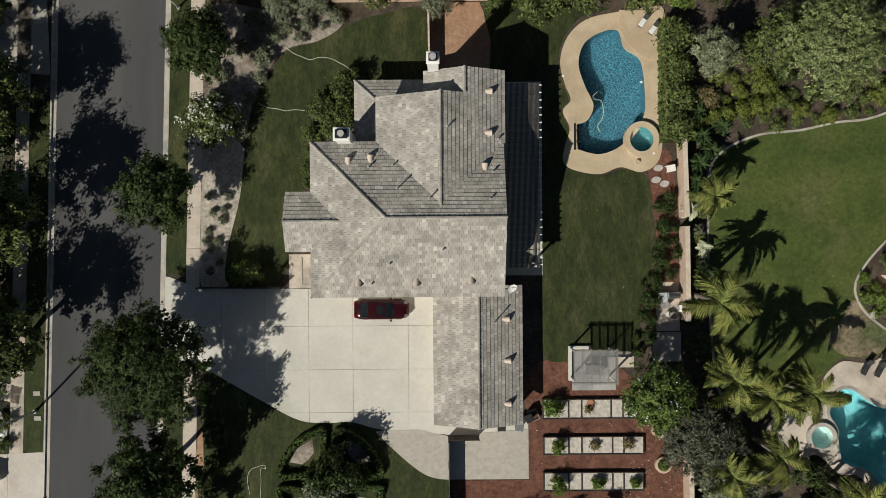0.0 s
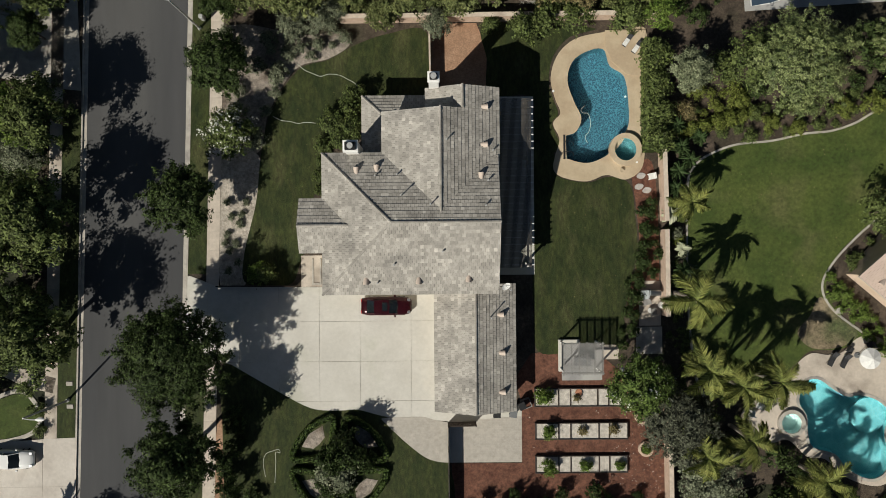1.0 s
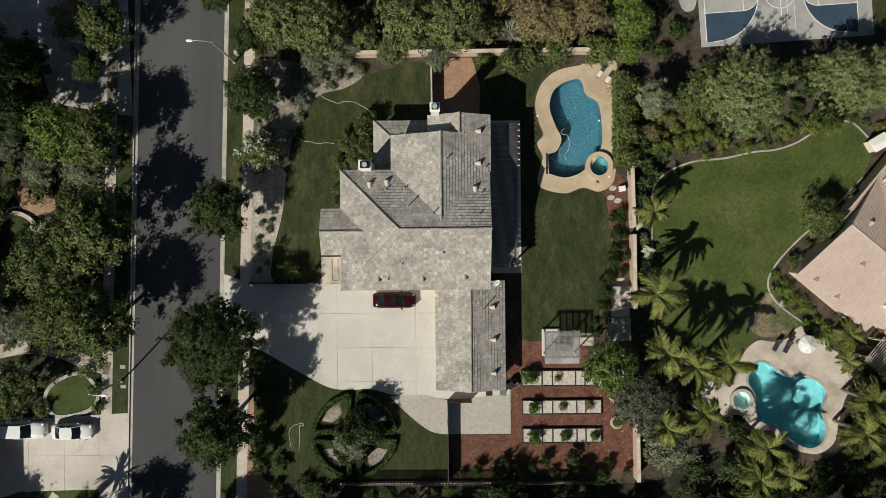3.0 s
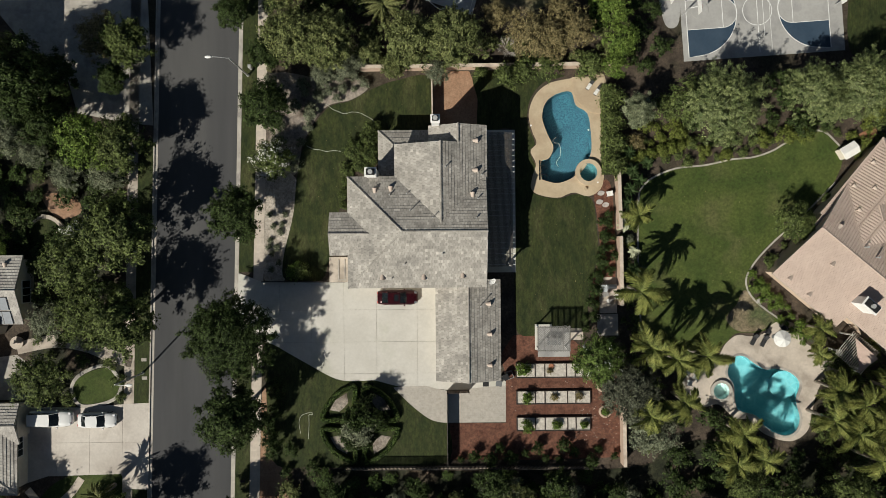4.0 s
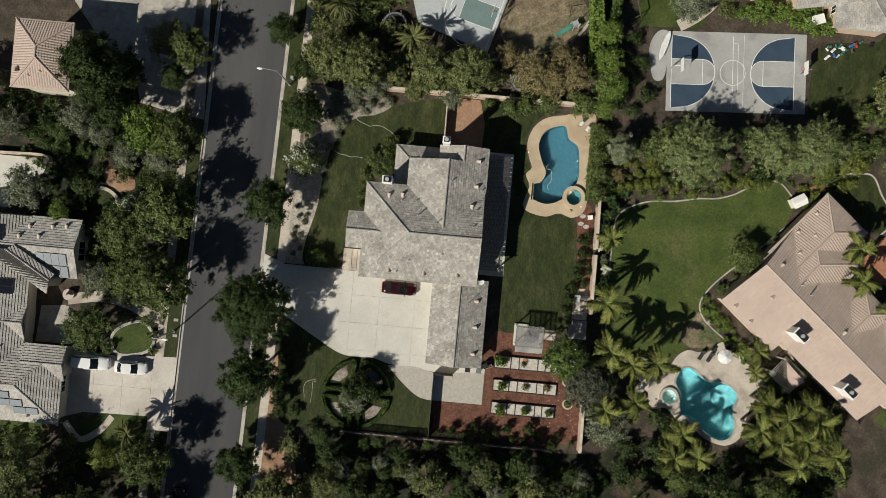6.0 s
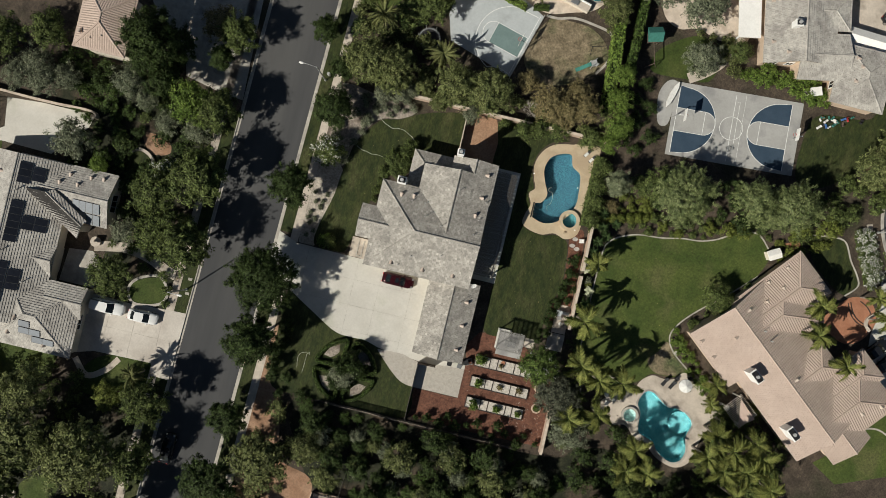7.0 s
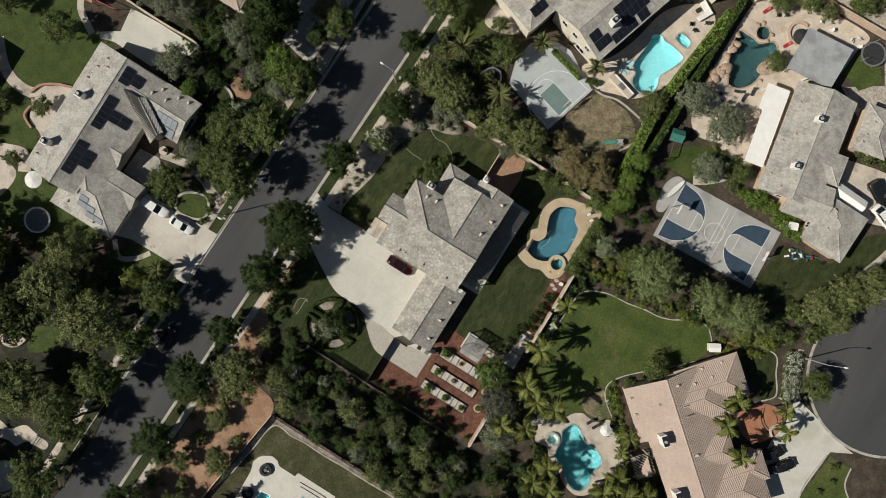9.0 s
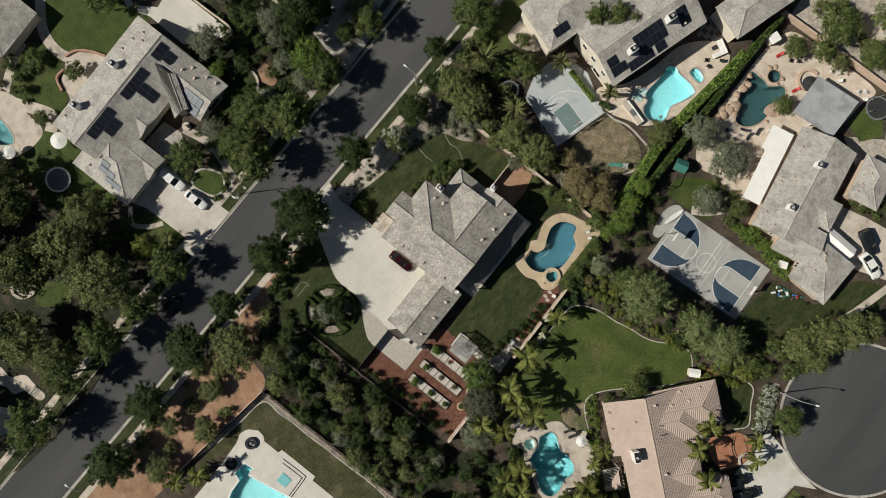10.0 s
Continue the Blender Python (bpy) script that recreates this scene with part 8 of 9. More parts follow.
    s = size * r.uniform(0.6, 1.35, n)[:, None]
    mid = centres + normals * s * 0.18
    v = np.stack([centres - t * s * long / 2, mid + b * s * 0.42, centres + t * s * long / 2, mid - b * s * 0.42], 1).reshape(-1, 3)
    f = np.arange(4 * n).reshape(n, 4)
    tri = np.concatenate([f[:, [0, 1, 3]], f[:, [1, 2, 3]]])
    return v, tri


def lobes(R, H0, H1, n, seed, spread=0.78):
    """Centres and sizes of the leafy masses of a crown: a dome of clumps and a ragged fringe of twigs."""
    r = np.random.default_rng(seed)
    out = []
    n = int(n * 1.9)
    for i in range(n):
        a = 2.399 * i + r.uniform(-0.6, 0.6)
        d = R * spread * math.sqrt((i + 0.4) / n) * r.uniform(0.75, 1.15)
        f = max(0.0, 1 - (d / (R * 1.05)) ** 2)
        z = H0 + (H1 - H0) * (0.22 + 0.66 * f * r.uniform(0.5, 1.0))
        out.append((d * math.cos(a), d * math.sin(a), z, R * r.uniform(0.13, 0.25)))
    # twigs that reach out past the dome, each a row of ever smaller tufts
    for i in range(int(n * 0.8)):
        a, d = r.uniform(0, 6.283), R * r.uniform(0.55, 0.92)
        z = H0 + (H1 - H0) * r.uniform(0.25, 0.75)
        turn, rise, reach = r.uniform(-0.5, 0.5), r.uniform(-0.1, 0.12), r.uniform(0.05, 0.085)
        for k in range(4):
            out.append((d * math.cos(a) + R * reach * k * math.cos(a + turn), d * math.sin(a) + R * reach * k * math.sin(a + turn), z + R * rise * k * 0.3, R * (0.075 - 0.013 * k)))
    return out


def crown_data(lob, count, size, seed, flat=0.8, ragged=0.3, long=1.6):
    """Leaves in tufts: every leafy mass carries many twig ends, and each twig end a fan of leaves that points outwards."""
    r = np.random.default_rng(seed)
    w = np.array([l[3] ** 2 for l in lob])
    tufts = max(20, count // 16)
    pick = r.choice(len(lob), tufts, p=w / w.sum())
    L = np.array(lob)[pick]
    d = r.normal(size=(tufts, 3))
    d /= np.linalg.norm(d, axis=1)[:, None]
    d[:, 2] = np.where(d[:, 2] < -0.25, -d[:, 2], d[:, 2])
    rad = L[:, 3] * (1.0 - ragged * r.random(tufts) ** 1.4 + ragged * 0.75 * (r.random(tufts) ** 3))
    tc = L[:, :3] + d * rad[:, None] * np.array([1, 1, flat])
    mid = np.array([0, 0, min(l[2] for l in lob)])
    out = tc - mid
    out /= np.linalg.norm(out, axis=1)[:, None] + 1e-9
    way = d * 0.8 + out * 0.7 + r.normal(scale=0.25, size=(tufts, 3))
    way /= np.linalg.norm(way, axis=1)[:, None]
    # the leaves of each tuft
    k = r.integers(0, tufts, count)
    reach = size * r.uniform(-1.2, 2.2, count)
    c = tc[k] + way[k] * reach[:, None] + r.normal(scale=size * 0.95, size=(count, 3)) * np.array([1, 1, 0.8])
    nrm = d[k] * 0.6 + out[k] * 0.7 + r.normal(scale=0.42, size=(count, 3)) + np.array([0, 0, 0.15])
    nrm /= np.linalg.norm(nrm, axis=1)[:, None]
    v, f = leaves(c, nrm, size, seed + 1, long, way[k])
    # a looser inner mass of larger sprays, which closes the crown
    n_in = max(60, count // 20)
    big = np.array([l for l in lob if l[3] > 0.6 * max(q[3] for q in lob)])
    q = big[r.integers(0, len(big), n_in)]
    ci = q[:, :3] + r.normal(scale=0.36, size=(n_in, 3)) * q[:, 3:4] * np.array([1, 1, 0.7]) - np.array([0, 0, 1]) * q[:, 3:4] * 0.35
    ni = r.normal(scale=0.5, size=(n_in, 3)) + np.array([0, 0, 1])
    ni /= np.linalg.norm(ni, axis=1)[:, None]
    v2, f2 = leaves(ci, ni, size * 2.6, seed + 5, 1.3)
    return np.concatenate([v, v2]), np.concatenate([f, f2 + len(v)])


def trunk_mesh(h0, h1, r0, lob, seed, limbs=6):
    """A tapered trunk that bends a little and forks into limbs towards the crown's masses."""
    r = np.random.default_rng(seed)
    bm = B()
    p, rad = Vector((0, 0, -0.1)), r0
    for i in range(4):
        q = Vector((r.uniform(-0.12, 0.12), r.uniform(-0.12, 0.12), h0 * (i + 1) / 4))
        tube(bm, p, q, rad, rad * 0.88, 8, False)
        p, rad = q, rad * 0.88
    for i in range(min(limbs, len(lob))):
        l = lob[(i * 3) % len(lob)]
        e = Vector(l[:3])
        k = p.lerp(e, 0.5) + Vector((r.uniform(-0.2, 0.2), r.uniform(-0.2, 0.2), 0.25))
        tube(bm, p, k, rad * 0.55, rad * 0.35, 6, False)
        tube(bm, k, e, rad * 0.35, rad * 0.1, 5, False)
    return bm


def make_tree(name, label, leaf, R, H0, H1, n, count, size, seed, trunk=0.2, category="tree", group="", flat=0.8, ragged=0.35, flowers=None, long=1.6, bark="bark"):
    t = thing(name, label, category, group)
    lob = lobes(R, H0, H1, n, seed)
    part("trunk", trunk_mesh(H0 + (H1 - H0) * 0.3, H1, trunk, lob, seed), M[bark], t)
    v, f = crown_data(lob, count, size, seed, flat, ragged, long)
    raw("crown", v.tolist(), f.tolist(), M[leaf], t)
    if flowers:
        v, f = crown_data(lob, flowers, 0.17, seed + 9, flat, 0.02, 1.0)
        v[:, 2] += 0.06
        tagged(raw("blossom", v.tolist(), f.tolist(), M["petals"], t, "small white flowers"), kind="stuff")
    return t


def plant(protos, rows, R0, H0, seed=1):
    """Sets copies of the prototypes at (x, y, radius, height) and keeps the prototypes as the first of them."""
    r = np.random.default_rng(seed)
    used = set()
    for i, (x, y, rad, h) in enumerate(rows):
        k = i % len(protos)
        m = Matrix.LocRotScale((x, y, 0.1), Euler((0, 0, r.uniform(0, 6.28))), (rad / R0, rad / R0, h / H0))
        if k not in used:
            used.add(k)
            protos[k].matrix_basis = m
        else:
            copy_plain(protos[k], m)


def copy_plain(ob, m):
    """A copy of a plant at m, whatever the first one's own scale is."""
    c = copy_thing(ob, m)
    c.matrix_basis = m
    return c


def species(name, label, leaf, rows, R=3.0, H0=2.2, H1=6.5, n=24, count=5000, size=0.165, seeds=(1, 2, 3), **kw):
    ps = [make_tree(name, label, leaf, R, H0, H1, n, count, size, s * 17 + len(name), **kw) for s in seeds]
    plant(ps, rows, R * 1.02, H1, seeds[0])


species("oak_tree", "dense dark green broadleaf street tree", "leaf_oak", [
    (-23.3, 4.6, 3.2, 7), (-23.4, -18.2, 3.8, 10.0), (-24.4, -30.6, 3.0, 6), (-25.2, -40.4, 4.2, 7), (-24.4, -52.5, 3.8, 6.5), (-23.1, -64.6, 4.2, 7),
    (-23.9, 27.9, 2.2, 5), (-19.8, 16.8, 3.0, 6.2), (-20.2, 23.2, 1.9, 5), (-37.8, 20.4, 1.9, 5)], count=14500, size=0.122, n=26, ragged=0.55, long=2.2, group="trees along the street", seeds=(1, 2, 3, 4))
species("oak_tree", "large dark broadleaf tree over the drive mouth", "leaf_oak", [(-23.7, -9.6, 5.0, 9.5)], R=5.0, H0=3.0, H1=9.5, n=44, count=54000, size=0.112, ragged=0.55, long=2.2, trunk=0.3, group="trees along the street", seeds=(91,))
species("oak_tree", "dark green broadleaf tree with an open crown", "leaf_green", [
    (-35.6, 24.0, 3.0, 7), (-35.8, 12.3, 3.3, 8.5), (-35.8, 2.6, 4.3, 9.5), (-36.0, -7.2, 4.1, 9.5), (-36.2, -31.0, 3.5, 8), (-36.4, -39.5, 3.6, 8), (-37.6, -48.2, 3.9, 8.5), (-38.6, -57.1, 3.9, 8.5), (-37.6, -67.5, 4.6, 9),
    (-22.6, 36.7, 3.6, 7), (-9.2, 35.0, 2.8, 5.5), (-4.6, 49.0, 2.4, 9)], group="trees along the street", ragged=0.6, seeds=(5, 6, 7), count=9000, size=0.138, long=2.0)
# several of these trees are added only to throw shade on the forecourt
species("oak_tree", "dark tree in a clump filled out to shade the forecourt", "leaf_oak", [
    (-44.8, 19.2, 3.8, 14), (-47.4, 19.8, 3.0, 12.5), (-44.2, 14.6, 2.6, 8), (-47.2, 17.0, 2.8, 8), (-47.6, 21.8, 3.0, 8.5), (-43.6, 20.6, 2.6, 7)], ragged=0.6, seeds=(5, 6), count=9000, size=0.138, long=2.0)
species("broadleaf_tree", "mid-green rounded garden tree", "leaf_green", [
    (29.2, 74.6, 4.2, 7), (26.0, 68.2, 2.0, 4), (30.4, 70.4, 2.4, 4.5), (37.8, 75.4, 2.9, 5), (36.4, 82.0, 3.6, 6), (30.9, 58.6, 2.0, 3.5), (44.6, 79.0, 3.4, 6), (36.2, 39.4, 1.8, 3.2), (29.3, 17.1, 3.0, 5), (65.7, 14.9, 2.9, 5.5), (43.3, 1.3, 2.0, 4),
    (41.3, 3.0, 2.5, 4.2)], seeds=(8, 9, 10))
species("bright_tree", "bright green leafy garden tree", "leaf_bright", [
    (-39.9, 13.0, 3.2, 8.6), (-38.2, 11.2, 1.8, 6), (20.2, 31.5, 1.9, 5), (20.4, 27.8, 2.0, 5), (21.0, 24.2, 2.3, 5), (20.4, 21.3, 1.6, 4.5), (-51.8, 0.9, 1.6, 4)], seeds=(11, 12), n=22)
species("citrus_tree", "dense glossy green rounded tree with small white flowers", "leaf_citrus", [(17.8, -12.2, 3.0, 7.4)], seeds=(96,), n=26, count=14000, size=0.135, ragged=0.45, flowers=110)
species("round_tree", "rounded light green front-garden tree", "leaf_green", [
    (-46.6, -14.2, 3.3, 6), (-42.0, -1.0, 3.9, 8), (-40.9, -6.7, 3.4, 7.5)], seeds=(13,), n=20)
species("round_tree", "yellow-green rounded tree on the neighbour's lawn", "leaf_yellow", [(-42.3, -31.7, 2.4, 5)], seeds=(99,), n=20)
species("olive_tree", "silver-grey leaved olive-like tree", "leaf_grey", [
    (-55.8, 3.6, 3.2, 6.5), (-65.6, 11.0, 2.6, 5.5), (-62.2, 11.2, 2.6, 5.5), (-59.2, 12.4, 2.2, 5), (-63.6, 13.6, 2.4, 5.5), (-71.4, 11.8, 2.8, 6), (-49.2, 13.8, 2.7, 7), (-38.9, 9.4, 2.3, 4), (-11.0, 21.6, 1.6, 3), (-13.6, 21.1, 1.6, 3), (-0.3, 21.0, 1.5, 3), (-9.6, 22.4, 1.2, 3), (-46.0, -7.7, 2.2, 4),
    (24.2, -20.7, 3.2, 5), (22.6, 45.6, 3.4, 5), (29.4, 44.8, 3.9, 5), (-47.0, 12.0, 1.9, 4.5), (-43.4, 9.4, 2.0, 4), (30.8, 36.6, 3.0, 4.5)], seeds=(14, 15), size=0.155, count=5200, n=26, ragged=0.7)
species("olive_tree", "dark grey wispy tree beside the mulch garden", "leaf_ash", [(20.9, -15.7, 3.6, 7)], seeds=(100,), size=0.10, count=15000, n=30, ragged=0.8, long=2.4)
species("silver_tree", "tall pale silver-green tree behind the pool hedge", "leaf_silver", [(22.7, 15.9, 2.0, 7.6)], R=1.8, H0=0.8, H1=7.2, n=24, count=9000, size=0.10, seeds=(98,), ragged=0.7)
species("olive_tree", "grey-green tree beside the pool terrace", "leaf_olive", [
    (16.6, 41.0, 2.6, 4.5), (26.6, 67.8, 1.9, 3.5), (34.2, 70.8, 1.8, 3.5)], seeds=(16,), ragged=0.6)
species("pepper_tree", "airy olive-green tree with loose foliage", "leaf_pepper", [
    (-16.5, 24.6, 3.6, 8), (-12.7, 24.0, 3.4, 8), (-3.3, 24.1, 3.3, 7), (1.6, 24.4, 3.6, 7), (-5.4, 21.6, 1.5, 4), (-8.1, 23.4, 1.6, 4), (-52.2, -39.7, 5.4, 10), (-43.0, -39.9, 5.4, 11), (-53.0, -32.9, 3.9, 9), (-69.0, -38.0, 4.6, 9), (-48.1, -56.5, 4.9, 9), (64.4, 34.0, 3.6, 7), (61.4, 30.6, 3.6, 7), (59.0, 26.8, 3.4, 6.5), (63.0, 26.4, 2.6, 5.5), (66.6, 36.6, 2.8, 6),  (-42.3, -56.2, 3.9, 8)],
    seeds=(17, 18, 19), size=0.135, count=7800, n=30, ragged=0.7, long=2.2)
species("bronze_tree", "bronze-brown leaved garden tree", "leaf_brown", [
    (-39.0, 25.0, 2.9, 5.5), (10.5, 24.8, 3.0, 6), (12.9, 24.1, 2.6, 6), (15.7, 25.3, 2.5, 6), (14.1, 27.6, 1.9, 5), (6.6, 27.5, 1.9, 4)], seeds=(20,), ragged=0.6, size=0.135, count=6800, n=30)
species("magnolia_tree", "large tree with pale glossy leaves", "leaf_magnolia", [
    (32.3, 16.3, 4.7, 8.5), (42.3, 17.9, 3.5, 8), (48.2, 18.4, 4.0, 8), (45.2, 16.4, 2.4, 6.5)], R=4.5, H0=2.2, H1=8.0, n=40, seeds=(21, 22), size=0.09, count=38000, long=2.6, ragged=0.5)
species("flowering_tree", "small tree covered in white flowers", "leaf_green", [(-19.5, 10.9, 2.4, 4), (-42.2, 2.2, 2.1, 3.4)], R=2.0, H0=0.6, H1=3.6, count=5500, size=0.14, seeds=(23,), flowers=700)
species("shrub", "green rounded garden shrub", "leaf_green", [
    (20.3, 17.8, 1.6, 3), (20.3, 15.2, 1.6, 3), (20.5, 12.7, 1.6, 3), (20.6, 10.1, 1.6, 3), (26.3, 16.6, 1.6, 3), (7.9, 20.6, 1.6, 3), (10.1, 21.5, 1.6, 3), (17.8, 21.8, 1.8, 3), (13.1, 21.7, 1.6, 2.5), (4.9, 21.1, 1.0, 2), (-79.2, -17.9, 2.0, 2.5),
    (-16.6, -2.2, 1.1, 2)], R=1.6, H0=0.2, H1=2.8, n=10, count=1800, size=0.165, seeds=(24, 25), trunk=0.1, category="shrub")
species("shrub", "yellow-green low garden shrub", "leaf_yellow", [
    (28.5, 13.9, 1.0, 1.5), (26.6, 13.1, 0.6, 1.0), (24.5, 14.7, 0.95, 1.4), (31.4, 11.6, 1.0, 1.6), (38.4, 12.9, 1.1, 1.6), (41.2, 13.4, 1.3, 2.0), (43.6, 13.5, 1.1, 1.6), (34.1, 11.2, 0.9, 1.2), (55.7, 17.2, 1.9, 2.6), (51.5, 16.0, 1.6, 2.2)], R=1.6, H0=0.1, H1=2.0, n=9, count=2800, size=0.13, seeds=(26,), trunk=0.08, category="shrub")


def frond(length, droop, pairs, width, seed, bend=0.0):
    """An arching feather leaf: a midrib with close-set leaflets on both sides."""
    r = np.random.default_rng(seed)
    V, F = [], []
    pts = []
    for i in range(pairs + 1):
        t = i / pairs
        pts.append(np.array([length * (t - 0.16 * t * t), length * bend * t * t, length * (0.5 * t - droop * t * t)]))
    for i in range(pairs):
        a, b = pts[i], pts[i + 1]
        w0 = 0.035 * (1 - i / pairs) + 0.008
        k = len(V)
        V += [a + [0, w0, 0], b + [0, w0, 0], b - [0, w0, 0], a - [0, w0, 0]]
        F.append((k, k + 1, k + 2, k + 3))
        if i > 2:
            t = i / pairs
            ll = width * (math.sin(math.pi * min(1, t * 0.86 + 0.14)) ** 0.5) * r.uniform(0.8, 1.12)
            for s in (1, -1):
                k = len(V)
                base = a * 0.5 + b * 0.5
                d = np.array([0.52 + 0.25 * t + r.uniform(-0.16, 0.16), s * (0.80 + r.uniform(-0.18, 0.12)), -0.22 - 0.2 * t + r.uniform(-0.22, 0.18)]) * ll
                x = np.array([0.058, 0, 0.014])
                V += [base - x, base + x, base + d * 0.55 + x * 0.9 + [0, 0, 0.04], base + d, base + d * 0.5 - x * 0.8 + [0, 0, 0.04]]
                F.append((k, k + 1, k + 2, k + 3, k + 4))
    return [tuple(p) for p in V], F


def make_palm(name, label, leaf, R, H, count, seed, droop=0.62, trunk=0.17, width=0.62, group="", lush=True, category="palm tree"):
    t = thing(name, label, category, group)
    bm = B()
    p, rad = Vector((0, 0, -0.1)), trunk * 1.25
    r = np.random.default_rng(seed)
    off = Vector((r.uniform(-0.25, 0.25), r.uniform(-0.25, 0.25), 0))
    for i in range(6):
        q = Vector((off.x * ((i + 1) / 6) ** 2, off.y * ((i + 1) / 6) ** 2, H * 0.9 * (i + 1) / 6))
        tube(bm, p, q, rad, rad * 0.95, 9, i == 5)
        p, rad = q, rad * 0.95
    part("trunk", bm, M["palm_bark"], t, "ringed grey trunk")
    meshes = []
    for i in range(4):
        v, f = frond(R * (1.12 - 0.07 * i), droop + 0.14 * i, 42, width, seed + i, (0.22, -0.16, 0.10, -0.26)[i])
        me = bpy.data.meshes.new("frond")
        me.from_pydata(v, [], f)
        me.materials.append(M[leaf])
        meshes.append(me)
    for i in range(count):
        a = 2.399 * i + r.uniform(-0.8, 0.8)
        k = int(r.integers(0, 4)) if lush else (i * 4) // count
        tilt = -32 + 62 * (i / count) + r.uniform(-14, 14)
        roll = Matrix.Rotation(radians(r.uniform(-24, 24) if lush else r.uniform(-35, 35)), 4, 'X')
        size = Matrix.Scale(r.uniform(0.66, 1.1), 4)
        shared("frond", meshes[k], t, Matrix.Translation(p) @ Euler((0, radians(tilt), a)).to_matrix().to_4x4() @ roll @ size)
    return t


def palms(name, label, leaf, rows, R, H, count, seeds, **kw):
    plant([make_palm(name, label, leaf, R, H, count, s, **kw) for s in seeds], rows, R, H, seeds[0])


palms("palm_tree", "queen palm with arching yellow-green fronds", "leaf_palm", [
    (22.2, -4.4, 3.3, 7), (23.6, -10.9, 3.1, 7), (26.0, -12.2, 2.8, 7.4), (29.3, -11.9, 3.0, 7), (27.6, -17.2, 2.7, 6), (23.6, -18.7, 2.7, 6), (33.9, -20.9, 2.8, 6), (33.1, -24.0, 2.8, 6), (36.0, -23.6, 2.6, 6),
    (44.8, -16.0, 2.7, 6), (43.8, -19.4, 2.9, 6.5), (47.2, -17.6, 3.0, 7), (50.6, -15.8, 2.7, 6), (49.6, -19.9, 3.0, 7), (51.8, -17.9, 2.8, 6), (46.4, -20.6, 2.9, 7), (48.6, -24.0, 2.9, 7), (53.4, -21.6, 2.9, 7),
    (22.6, 3.9, 2.2, 5), (54.8, 5.3, 2.7, 6.5), (55.3, 1.4, 2.6, 6.5), (59.9, -2.1, 2.4, 6.5), (63.2, 8.4, 2.0, 5), (65.0, 5.5, 2.0, 5), (43.9, -9.3, 2.2, 4), (44.2, -12.4, 1.7, 2.6), (-9.8, -56.8, 2.6, 5), (-11.8, -60.0, 2.4, 5)], 2.8, 6.3, 19, (31, 32, 33, 30), droop=0.66, width=0.74)
palms("date_palm", "stout date palm with stiff radiating fronds", "leaf_date", [(-6.0, 28.2, 2.9, 4.2), (-15.6, 31.0, 3.0, 7), (-39.4, -27.7, 2.2, 4), (-4.8, 39.6, 2.4, 4), (5.0, 40.6, 2.0, 5)], 2.8, 4.0, 46, (34, 35), droop=0.42, trunk=0.3, width=0.32, lush=False)
species("shrub", "bronze-leaved rounded shrub in bare soil", "leaf_brown", [(23.4, 12.7, 1.15, 1.7)], R=1.6, H0=0.1, H1=2.0, n=9, count=2200, size=0.13, seeds=(27,), trunk=0.08, category="shrub")
species("arching_shrub", "yellow-green shrub of long arching sprays", "leaf_yellow", [(22.9, 10.9, 0.7, 1.3), (24.0, 11.2, 0.75, 1.4), (25.2, 11.5, 0.8, 1.5), (26.4, 11.8, 0.85, 1.5), (27.6, 12.1, 0.85, 1.6), (28.7, 12.4, 0.8, 1.4), (29.6, 12.8, 0.6, 1.2)],
        R=1.2, H0=0.1, H1=1.8, n=8, count=1600, size=0.13, seeds=(28, 29), trunk=0.06, category="shrub", ragged=0.7, long=2.2)
palms("yucca", "shaggy round green yucca in the bed below the wall", "leaf_yucca", [(22.5, 7.3, 1.0, 1.5), (22.4, 5.5, 0.95, 1.3), (23.7, 8.1, 1.0, 1.6), (22.9, 9.4, 1.0, 1.5), (22.3, 11.2, 1.0, 1.6), (23.1, -2.2, 1.05, 1.4), (24.4, 10.2, 0.9, 1.2)],
      1.0, 1.4, 60, (36, 37), droop=0.8, trunk=0.1, width=0.16, lush=False, category="yucca")


def bare_shrub(x, y, reach, height, seed):
    """A leafless shrub: stems that fork twice into thin grey twigs."""
    t = thing("bare_shrub", "leafless pale grey shrub behind the garden wall", "shrub", m=pose(x, y, 0.1))
    r = np.random.default_rng(seed)
    bm = B()
    for i in range(12):
        a = 2.4 * i + r.uniform(-0.3, 0.3)
        p = Vector((0, 0, 0))
        q = Vector((math.cos(a), math.sin(a), 0)) * reach * r.uniform(0.3, 0.6) + Vector((0, 0, height * r.uniform(0.45, 0.7)))
        tube(bm, p, q, 0.045, 0.03, 5)
        for _ in range(5):
            b = a + r.uniform(-0.9, 0.9)
            e = q + Vector((math.cos(b), math.sin(b), 0)) * reach * r.uniform(0.2, 0.5) + Vector((0, 0, height * r.uniform(0.1, 0.4)))
            tube(bm, q, e, 0.026, 0.014, 4)
            for _ in range(3):
                c = b + r.uniform(-1.0, 1.0)
                m = q.lerp(e, r.uniform(0.4, 0.9))
                tube(bm, m, m + Vector((math.cos(c), math.sin(c), r.uniform(0, 0.8))) * reach * 0.28, 0.015, 0.008, 4)
    part("branches", bm, M["dry_twig"], t)


bare_shrub(8.2, 23.8, 1.3, 2.2, 305)


